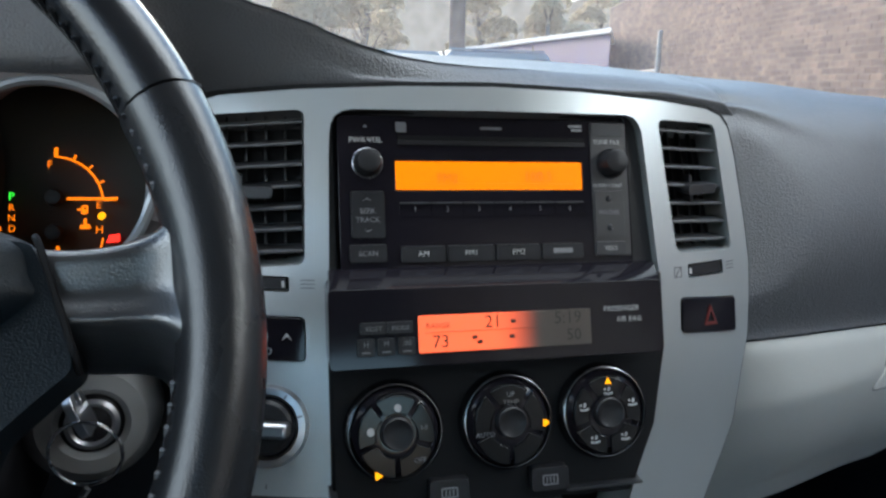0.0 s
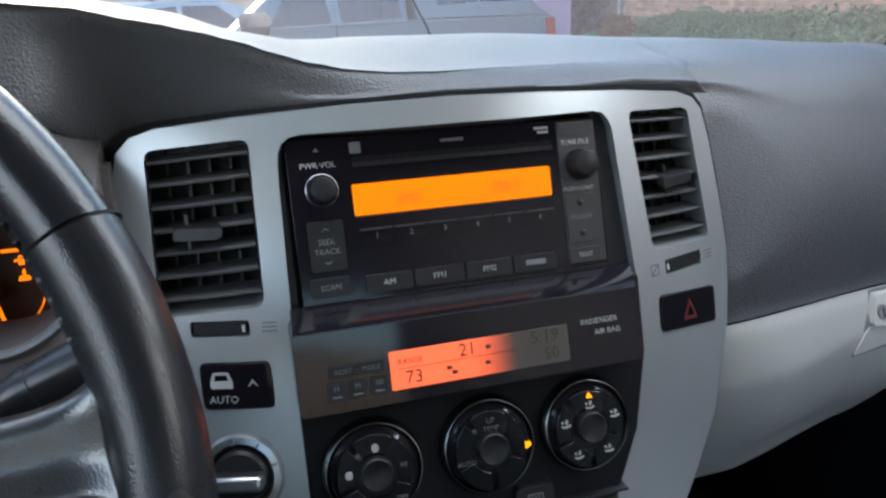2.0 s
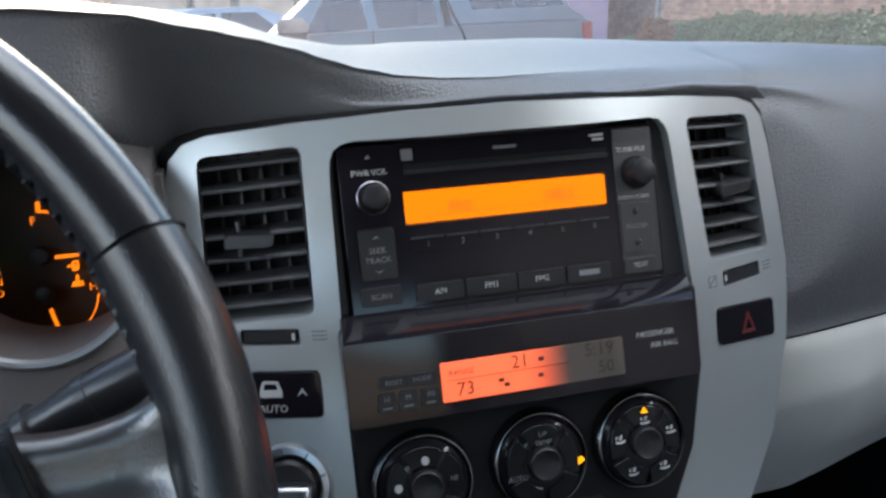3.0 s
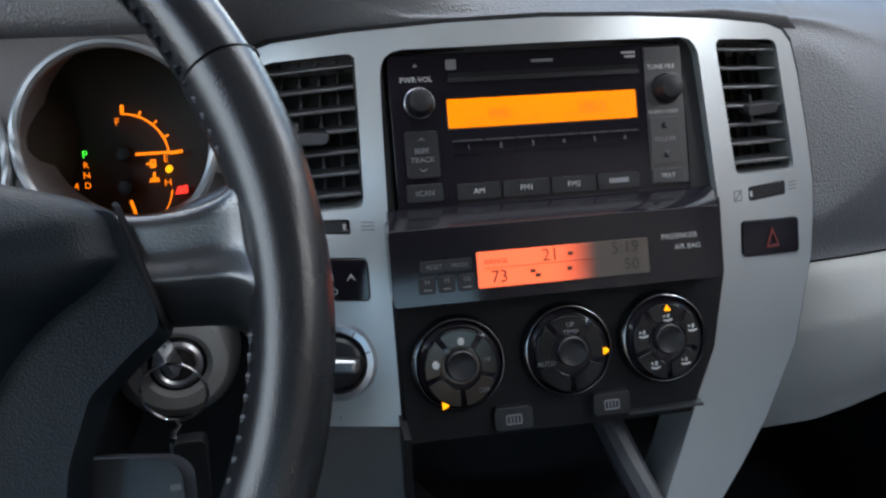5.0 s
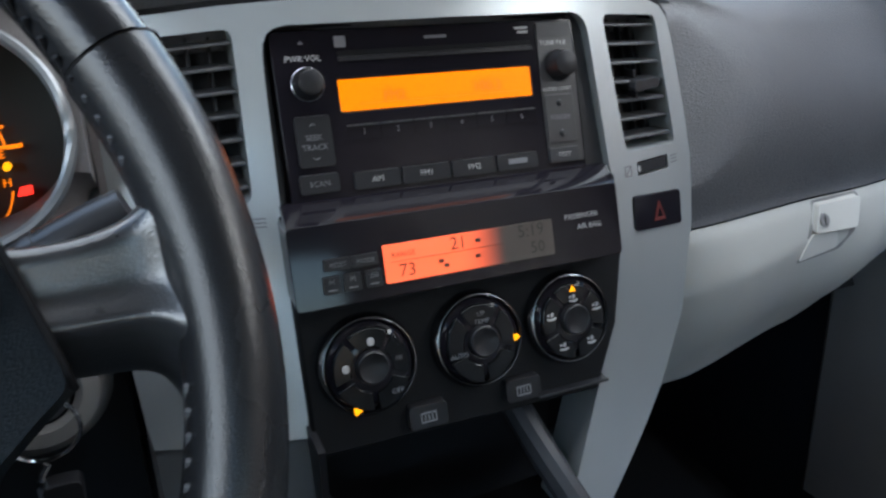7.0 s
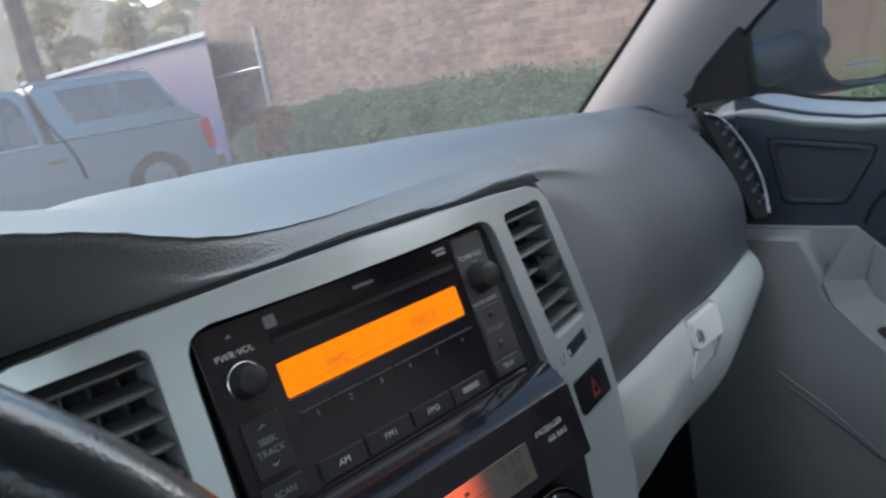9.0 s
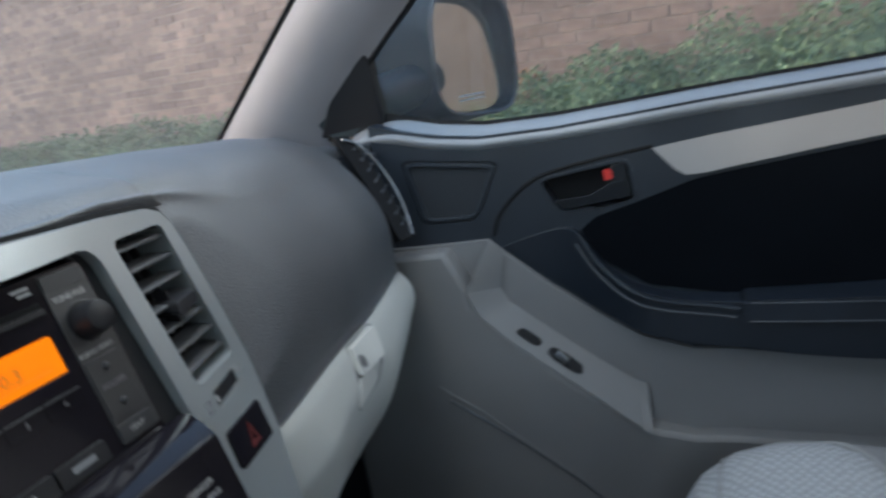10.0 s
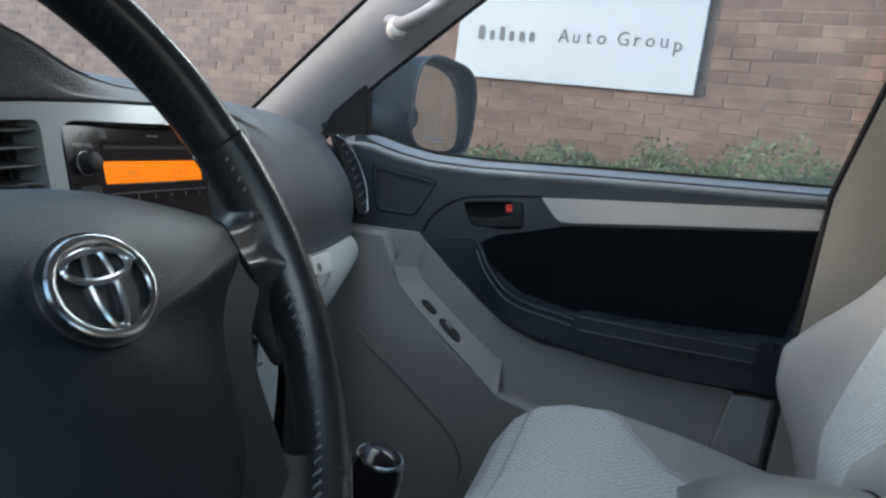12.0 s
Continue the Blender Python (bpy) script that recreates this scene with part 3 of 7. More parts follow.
def climate_panel():
    t = thing("climate_panel", "black heater control panel with display and three round knobs", "climate control")
    outline = [(-0.1062, 1.154), (0.1100, 1.154), (0.1095, 1.108), (0.0990, 1.0615), (0.0805, 1.0235), (-0.1062, 1.0250)]
    part("fascia", plate(outline, [], on_stack, -0.004, -0.03), DEEP, t, bevel=0.002)
    house = part("display_housing", plate(rect(-0.1072, 0.1000, 1.1100, 1.1530, 0.003), [], on_stack, 0.0100, -0.01), PIANO, t, bevel=0.0025)
    def ledge(u, v, d):
        return on_stack(u, 1.1525 + 0.0065 * v, 0.0095 - 0.0165 * v + d)
    part("ledge", plate([(-0.1065, 0.0), (0.0995, 0.0), (0.1060, 1.0), (-0.1050, 1.0)], [], ledge, 0.0006, -0.006), PIANO, house, "glossy blue-black ledge")
    part("display", plate(rect(-0.0560, 0.0515, 1.1172, 1.1375, 0.0008), [], on_stack, 0.0106, 0.009), LCD, house, "half-lit orange clock display")
    for body, x, z, size in (("RANGE", -0.0445, 1.1318, 0.0044), ("73", -0.0430, 1.1228, 0.0105), ("21", -0.0110, 1.1326, 0.0105), ("5:19", 0.0365, 1.1330, 0.0105), ("50", 0.0400, 1.1230, 0.0100)):
        part("readout", text_bm(body, size, stack_pose(x, z, 0.0109)), LCD_INK, house)
    part("line", plate(rect(-0.052, 0.018, 1.1281, 1.1283), [], on_stack, 0.0109, 0.010), LCD_INK, house)
    for a, b in ((-0.0225, 1.1245), (-0.0195, 1.1218), (0.0015, 1.1325), (0.0005, 1.1240)):
        part("symbol", plate(rect(a - 0.0016, a + 0.0016, b - 0.0010, b + 0.0010, 0.0004), [], on_stack, 0.0109, 0.010), LCD_INK, house)
    for body, x, z in (("RESET", -0.0820, 1.1318), ("MODE", -0.0665, 1.1318)):
        b = part("button", plate(rect(x - 0.0078, x + 0.0072, 1.1288, 1.1350, 0.001), [], on_stack, 0.0112, 0.008), BLACK, house, bevel=0.0005)
        part("lettering", text_bm(body, 0.0036, stack_pose(x, z, 0.0115)), GREY_INK, b)
    for body, x in (("H", -0.0866), ("M", -0.0750), (":00", -0.0630)):
        b = part("button", plate(rect(x - 0.0048, x + 0.0048, 1.1170, 1.1262, 0.001), [], on_stack, 0.0112, 0.008), BLACK, house, bevel=0.0005)
        part("lettering", text_bm(body, 0.0042, stack_pose(x, 1.1235, 0.0115)), GREY_INK, b)
        part("bar", plate(rect(x - 0.0025, x + 0.0025, 1.1188, 1.1194), [], on_stack, 0.0115, 0.010), GREY_INK, b)
    for body, x, z in (("PASSENGER", 0.0725, 1.1368), ("AIR BAG", 0.0775, 1.1304)):
        part("lettering", text_bm(body, 0.0046, stack_pose(x, z, 0.0104)), WHITE_INK, house)
    heater_knob(t, -0.0700, 1.0715, [("dot", 0.001, 0.0155, WHITE_INK), ("dot", -0.0150, 0.0035, WHITE_INK), ("HI", 0.0160, 0.0040, GREY_INK), ("OFF", 0.0130, -0.0135, GREY_INK), ("tri_out", -0.0115, -0.0200, AMBER)])
    heater_knob(t, -0.0015, 1.0725, [("UP", 0.0005, 0.0175, GREY_INK), ("TEMP", 0.0005, 0.0130, GREY_INK), ("AUTO", -0.0160, -0.0040, GREY_INK), ("tri_out", 0.0218, 0.0000, AMBER)])
    heater_knob(t, 0.0615, 1.0735, [("tri", 0.001, 0.0200, AMBER), ("air", 0.001, 0.0135, WHITE_INK), ("air", -0.0155, 0.0050, WHITE_INK), ("air", 0.0170, 0.0060, WHITE_INK), ("air", -0.0090, -0.0140, WHITE_INK), ("air", 0.0110, -0.0135, WHITE_INK)])
    for x, z in ((-0.0390, 1.0360), (0.0240, 1.0375)):
        b = part("push_button", plate(rect(x - 0.0120, x + 0.0120, z - 0.0062, z + 0.0068, 0.003), [], on_stack, 0.0015, -0.006), BLACK, t, bevel=0.0015)
        part("symbol", plate(rect(x - 0.0050, x + 0.0050, z - 0.0030, z + 0.0028, 0.001), [rect(x - 0.0042, x + 0.0042, z - 0.0022, z + 0.0020)], on_stack, 0.0018, 0.001), GREY_INK, b)
        for k in (-1, 0, 1):
            part("symbol_bar", plate(rect(x + 0.0022 * k - 0.0004, x + 0.0022 * k + 0.0004, z - 0.0015, z + 0.0014), [], on_stack, 0.0018, 0.001), GREY_INK, b)
    part("lower_trim", plate(rect(0.0355, 0.0860, 1.0290, 1.0305), [], on_stack, 0.0, -0.008), VENT_BLACK, t)
    return t


def hazard_switch():
    t = thing("hazard_switch", "black hazard warning switch with a red triangle", "switch")
    mid = Vector((sum(p[0] for p in HAZARD) / 4, sum(p[1] for p in HAZARD) / 4))

    def shrunk(k):
        return rounded([tuple(mid + (Vector(p) - mid) * k) for p in HAZARD], 0.003)
    part("well", plate(shrunk(0.99), [], on_bezel, -0.006, -0.012), DEEP, t)
    b = part("button", plate(shrunk(0.955), [], on_bezel, 0.0012, -0.010), PIANO, t, bevel=0.002)
    tri = [(mid.x - 0.0060, mid.y - 0.0058), (mid.x + 0.0064, mid.y - 0.0066), (mid.x + 0.0004, mid.y + 0.0070)]
    tri_in = [(mid.x - 0.0036, mid.y - 0.0042), (mid.x + 0.0040, mid.y - 0.0047), (mid.x + 0.0004, mid.y + 0.0034)]
    part("triangle", plate(tri, [tri_in], on_bezel, 0.0017, 0.0005), DIM_RED, b)
    return t


def window_switch():
    t = thing("rear_window_switch", "black rear window switch with white symbols", "switch")
    b = part("button", plate(rect(-0.1562, -0.1193, 1.1077, 1.1318, 0.003), [], on_bezel, 0.0010, -0.010), PIANO, t, bevel=0.002)
    part("car_symbol", plate(rounded([(-0.1520, 1.1190), (-0.1520, 1.1225), (-0.1500, 1.1275), (-0.1420, 1.1275), (-0.1400, 1.1225), (-0.1400, 1.1190)], 0.0010), [[(-0.1500, 1.1228), (-0.1490, 1.1262), (-0.1430, 1.1262), (-0.1420, 1.1228)]], on_bezel, 0.0015, 0.0005), WHITE_INK, b)
    part("lettering", text_bm("AUTO", 0.0058, bezel_pose(-0.1455, 1.1130, 0.0017)), WHITE_INK, b)
    part("arrow", plate([(-0.1320, 1.1195), (-0.1293, 1.1235), (-0.1266, 1.1195), (-0.1293, 1.1218)], [], on_bezel, 0.0015, 0.0005), WHITE_INK, b)
    return t


def drive_selector():
    t = thing("drive_selector", "round black drive selector knob with silver ring", "knob")
    m = bezel_pose(-0.1410, 1.0712, 0.0) @ Matrix.Scale(0.92, 4)
    part("ring", moved(lathe([(0.0185, 0.002), (0.0205, 0.005), (0.0245, 0.0045), (0.0262, 0.0), (0.0262, -0.004)], 56), m), SATIN, t)
    part("well", moved(lathe([(0.0, 0.002), (0.0190, 0.002), (0.0192, -0.003)], 40), m), PIANO, t)
    knob = part("knob", moved(lathe([(0.0, 0.008), (0.0150, 0.008), (0.0170, 0.006), (0.0176, 0.001)], 40), m), BLACK, t)
    part("grip", moved(box_bm(-0.0160, 0.0160, -0.0048, 0.0048, 0.004, 0.020), m), SATIN, knob, bevel=0.0022)
    for a in (20, 60, 100, 140, 180):
        part("mark", moved(box_bm(0.0200, 0.0238, -0.0006, 0.0006, 0.0049, 0.0056), m @ Matrix.Rotation(radians(a), 4, "Z")), GREY_INK, t)
    part("pointer_mark", plate(rect(-0.1433, -0.1425, 1.0370, 1.0395), [], on_bezel, 0.0004, -0.0003), GREY_INK, t)
    return t


LOWER_GREY = mat("lower_grey", (0.060, 0.062, 0.066), 0.5, grain=0.3, grain_size=900, vary=0.06)
VENT_BLACK = mat("vent_black", (0.020, 0.021, 0.024), 0.40, vary=0.08)
PETAL = mat("dial_key", (0.006, 0.007, 0.008), 0.12, vary=0.1, spec=0.20)
DIAL_FACE = mat("dial_face", (0.026, 0.026, 0.022), 0.6, spec=0.3, vary=0.1)
DIAL_RING = mat("dial_ring", (0.27, 0.28, 0.29), 0.42, metal=0.8, vary=0.05)
RADIO_GREY = mat("radio_grey", (0.030, 0.029, 0.030), 0.35, vary=0.08)
DISPLAY_INK = mat("display_ink", (0.05, 0.025, 0.005), 0.5)
DISPLAY_INK.node_tree.nodes["Principled BSDF"].inputs["Emission Color"].default_value = (0.75, 0.13, 0.0, 1)
DISPLAY_INK.node_tree.nodes["Principled BSDF"].inputs["Emission Strength"].default_value = 0.07
LCD_INK = mat("lcd_ink", (0.020, 0.015, 0.012), 0.5)


def lcd_material():
    """A clock display whose lamp lights only its left half."""
    m, n, l, b = nodes_of("lcd_panel")
    tc, sep, mr = n.new("ShaderNodeTexCoord"), n.new("ShaderNodeSeparateXYZ"), n.new("ShaderNodeMapRange")
    l.new(tc.outputs["Object"], sep.inputs[0])
    l.new(sep.outputs[0], mr.inputs[0])
    mr.interpolation_type = "SMOOTHSTEP"
    mr.inputs[1].default_value, mr.inputs[2].default_value = -0.012, 0.020
    mr.inputs[3].default_value, mr.inputs[4].default_value = 0.26, 0.0
    l.new(mr.outputs[0], b.inputs["Emission Strength"])
    b.inputs["Emission Color"].default_value = (1.0, 0.115, 0.03, 1)
    b.inputs["Base Color"].default_value = (0.095, 0.080, 0.070, 1)
    b.inputs["Specular IOR Level"].default_value = 0.15
    b.inputs["Roughness"].default_value = 0.3
    return m


LCD = lcd_material()

centre_bezel()
for s in (1, -1):
    air_vent(s)
    vent_slider(s)
radio()
climate_panel()
hazard_switch()
window_switch()
drive_selector()

# ---------------------------------------------------------------- dashboard
CREST = [(-0.76, 1.315), (-0.50, 1.330), (-0.36, 1.336), (-0.27, 1.333), (-0.21, 1.325), (-0.16, 1.3165), (-0.11, 1.301), (-0.07, 1.2935), (-0.03, 1.2915), (0.10, 1.290), (0.28, 1.2795), (0.44, 1.269), (0.62, 1.252), (0.76, 1.238)]
CREASE_Y = [(-0.76, -0.010), (-0.24, -0.002), (-0.19, 0.003), (-0.14, 0.010), (-0.10, 0.014), (0.0, 0.022), (0.10, 0.036), (0.20, 0.062), (0.30, 0.085), (0.45, 0.115), (0.62, 0.155), (0.76, 0.20)]
CREASE_Z = [(-0.76, 1.305), (-0.36, 1.326), (-0.24, 1.3255), (-0.197, 1.3215), (-0.16, 1.3130), (-0.134, 1.3065), (-0.112, 1.3000), (-0.098, 1.2945), (-0.08, 1.2885), (-0.055, 1.2830), (-0.03, 1.2803), (0.0, 1.2790), (0.10, 1.2770), (0.28, 1.2670), (0.44, 1.2565), (0.62, 1.2395), (0.76, 1.2255)]


def hood_share(x):
    return max(0.0, min(1.0, (-0.02 - x) / 0.14))


def dash_top(u, v):
    """u across the car, v from behind the bezel's top edge over the crest to the windshield."""
    x = -0.76 + 1.52 * u
    crest, yc, h = lerp_table(CREST, x), lerp_table(CREASE_Y, x), hood_share(x)
    if x < 0.205:
        near = max(-0.2, min(0.2, x))
        y0, z0 = bezel_y(near, 1.262) + 0.007, 1.2650 - 0.35 * max(0, abs(near) - 0.13) ** 1.0 * 0.3
        start = [(y0 + 0.016, z0 - 0.035), (y0, z0)]
        k = max(0.0, min(1.0, (-0.185 - x) / 0.03))
        start = [(a * (1 - k) + c * k, b * (1 - k) + d * k) for (a, b), (c, d) in zip(start, ((0.010, 1.262), (-0.012, 1.272)))]
    else:
        start = [(yc + 0.012, crest - 0.050), (yc - 0.006, crest - 0.032)]
    zc, ym = lerp_table(CREASE_Z, x), 0.17 + 0.40 * max(0, x - 0.45)
    edge = 0.016
    ya, za = start[1]
    k1 = edge / max(edge * 1.5, math.hypot(yc - ya, zc - za))
    k2 = (edge + 0.02 * max(0, min(1, x / 0.2))) / math.hypot(ym - yc, crest - zc)
    pts = start + [(yc + (ya - yc) * k1, zc + (za - zc) * k1), (yc + 0.0015, zc), (yc + (ym - yc) * k2, zc + (crest - zc) * k2 * 1.3), (ym + 0.02 * h, crest), (max(0.32, ym + 0.06), crest - 0.006 - 0.02 * h), (0.55, crest - 0.035 - 0.03 * h), (0.80, crest - 0.075 - 0.03 * h)]
    f = v * (len(pts) - 1)
    i = min(len(pts) - 2, int(f))
    t = f - i
    p = [Vector((*pts[max(0, min(len(pts) - 1, i + k))], 0)) for k in (-1, 0, 1, 2)]
    q = 0.5 * ((2 * p[1]) + (p[2] - p[0]) * t + (2 * p[0] - 5 * p[1] + 4 * p[2] - p[3]) * t * t + (3 * p[1] - p[0] - 3 * p[2] + p[3]) * t ** 3)
    return Vector((x, q.x, q.y))


dash = thing("dashboard", "charcoal grained vinyl dashboard with padded top", "dashboard", kind="structure")


def top_under_pad(u, v):
    p = dash_top(u, v)
    k = max(0.0, min(1.0, (p.x - 0.192) / 0.014))
    return p - Vector((0, 0, 0.010 * k * max(0.0, min(1.0, (0.60 - v) / 0.05))))


part("top_pad", sheet(top_under_pad, 150, 64), VINYL_TOP, dash, angle=80)

SEAM_Y = [(0.19, 0.005), (0.40, 0.036), (0.62, 0.077), (0.66, 0.10)]
GLOVE_BOTTOM = [(0.14, 0.915), (0.30, 0.925), (0.40, 0.942), (0.50, 0.978), (0.62, 1.035)]


def pad_front(x, z):
    """How far forward the padded face lies at the height z."""
    z0, y0 = 1.0905 - 0.014 * (x - 0.188), lerp_table(SEAM_Y, x)
    z1, y1 = lerp_table(CREST, x) - 0.018, lerp_table(CREASE_Y, x) - 0.005
    v = (z - z0) / (z1 - z0)
    y = y0 + (y1 - y0) * (0.25 * v + 0.75 * v ** 2.6) - 0.012 * math.sin(math.pi * v) - 0.004 * math.exp(-v * 30)
    k = max(0.0, min(1.0, (0.30 - x) / 0.095))
    return y + k * k * (3 - 2 * k) * max(0.0, bezel_y(min(x, 0.203), z) + 0.005 - y)


def pad_face(u, v):
    """Padded face of the passenger side: v from the lower seam up, rolling over into the dash top."""
    x = 0.188 + 0.430 * u
    z0, crest = 1.0905 - 0.014 * (x - 0.188), lerp_table(CREST, x)
    zs = z0 + (crest - 0.018 - z0) * 0.84
    k = max(0.0, min(1.0, (x - 0.180) / 0.130))
    k = k * k * (3 - 2 * k)
    zs = 1.2560 * (1 - k) + zs * k
    end = max(0, u - 0.93) / 0.07
    if v < 0.6:
        z = z0 + (zs - z0) * v / 0.6
        return Vector((x, pad_front(x, z) + 0.02 * end, z))
    t = (v - 0.6) / 0.4
    ys, slope = pad_front(x, zs), (pad_front(x, zs) - pad_front(x, zs - 0.004)) / 0.004
    ym, rise = 0.185 + 0.40 * max(0, x - 0.45), crest + 0.0010 - zs
    h00, h10, h01, h11 = 2 * t ** 3 - 3 * t * t + 1, t ** 3 - 2 * t * t + t, 3 * t * t - 2 * t ** 3, t ** 3 - t * t
    roll = Vector((x, h00 * ys + h10 * 1.6 * rise * slope + h01 * ym + h11 * 1.5 * (ym - ys), h00 * zs + h10 * 1.6 * rise + h01 * (zs + rise)))
    top = dash_top((min(x, 0.2) + 0.76) / 1.52, 0.125 + 0.5 * t)
    top.x, top.z = x, top.z + crest - lerp_table(CREST, min(x, 0.2))
    foot = dash_top((min(x, 0.2) + 0.76) / 1.52, 0.125)
    top.y += (ys - foot.y) * (1 - t) ** 2
    top.z += (zs - foot.z - crest + lerp_table(CREST, min(x, 0.2))) * (1 - t) ** 2
    p = top.lerp(roll, k)
    p.z += 0.0008 - 0.0035 * max(0.0, 1 - (x - 0.188) / 0.010) - 0.0025 * max(0, t - 0.9) / 0.1
    return p + Vector((0, 0.02 * end * (1 - t), -0.006 * end * t))


part("passenger_pad", sheet(pad_face, 64, 70, 0.004), VINYL_TOP, dash, "charcoal padded vinyl face", angle=80)


def glove_face(u, v):
    """Light grey panel under the pad: v from the seam down, curling under."""
    x = 0.178 + 0.429 * u
    y0 = lerp_table(SEAM_Y, max(0.19, x)) - 0.007
    z0 = 1.0885 - 0.006 * u
    z1 = lerp_table(GLOVE_BOTTOM, x)
    z = z0 + (z1 - z0) * v
    turn = max(0.0, min(1.0, (0.43 - x) / 0.10))
    under = max(0.0, 1.036 + 0.12 * (x - 0.19) - z)
    y = y0 + min(1.0, u * 5) * (-0.012 * math.sin(math.pi * min(1, v * 1.2)) - 0.02 * v) + 0.004 * math.exp(-v * 40) + (0.055 - 0.034 * turn) * v ** 3 + 0.30 * turn * under
    return Vector((x, y + 0.016 * (max(0.0, u - 0.90) / 0.10) ** 2, z))


lid = part("glove_box", sheet(glove_face, 48, 32, 0.006), GREY_PLASTIC, dash, "light grey glove box panel", angle=80)


def glove_at(x, z, d):
    u = (x - 0.178) / 0.429
    z0, z1 = 1.0885 - 0.006 * u, lerp_table(GLOVE_BOTTOM, x)
    p = glove_face(u, max(0, min(1, (z - z0) / (z1 - z0))))
    return Vector((x, p.y - d, z))


# thin dark plate, the recess's shade given as colour
part("latch_recess_shade", plate(rounded([(0.3490, 1.0630), (0.3600, 1.0850), (0.4235, 1.0842), (0.4235, 1.0790), (0.4110, 1.0540), (0.3890, 1.0400), (0.3330, 1.0375)], 0.004), [], glove_at, 0.0006, -0.002), WELL_SHADE, dash, "grey plate for the shade in the latch recess")
latch = part("latch", plate(rounded([(0.3530, 1.0615), (0.3630, 1.0830), (0.4210, 1.0820), (0.4090, 1.0580)], 0.003), [], glove_at, 0.0050, -0.002), WELL_GREY, dash, "cream glove box latch with lock", bevel=0.0015)
part("lock_barrel", plate(disc(0.3655, 1.0705, 0.0058, 20), [], glove_at, 0.0060, 0.003), DOOR_GREY, latch, "grey lock barrel")
part("lock_slot", plate(rect(0.3649, 0.3661, 1.0670, 1.0740), [], glove_at, 0.0064, 0.005), DEEP, latch)
# thin pale plate, the lit bottom of the scoop given as colour
part("latch_scoop", plate(rounded([(0.3500, 1.0600), (0.3860, 1.0575), (0.3870, 1.0430), (0.3340, 1.0390)], 0.004), [], glove_at, 0.0016, -0.002), WELL_GREY, dash, "pale plate for the lit finger scoop under the latch", bevel=0.0008)
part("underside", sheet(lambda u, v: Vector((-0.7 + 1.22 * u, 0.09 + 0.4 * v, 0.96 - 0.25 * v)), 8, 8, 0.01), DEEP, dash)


# end vent beside the passenger door
def end_vent():
    t = thing("end_vent", "dark slatted side vent with a thin chrome rim", "air vent")
    rim = spline([(0.596, 0.118, 1.243), (0.614, 0.106, 1.232), (0.624, 0.086, 1.200), (0.625, 0.068, 1.160), (0.614, 0.056, 1.122)], 6)
    part("rim", tube(rim, 0.0015, 8), DIAL_RING, t)
    part("body", sheet(lambda u, v: Vector((0.600 + 0.024 * u * (0.35 + 0.65 * math.sin(math.pi * (0.1 + 0.8 * v))), 0.062 + 0.062 * v + 0.010 * (1 - u), 1.115 + 0.128 * v)), 8, 14, 0.01), DEEP, t)
    for i in range(9):
        z = 1.124 + 0.0134 * i
        y = 0.056 + 0.062 * (z - 1.115) / 0.128
        part("slat", moved(box_bm(-0.0085, 0.0085, -0.002, 0.008, -0.0016, 0.0016), Matrix.Translation((0.6125 + 0.004 * math.sin(math.pi * (z - 1.115) / 0.128), y - 0.001, z)) @ Matrix.Rotation(radians(-24), 4, "Y")), SILL, t, "grey slat", bevel=0.0005)
    return t



# ---------------------------------------------------------------- driver's side: instruments, column, ignition
COWL = mat("dark_cowl", (0.125, 0.115, 0.115), 0.6, grain=0.3, grain_size=700, bump_kind="leather", spec=0.25)


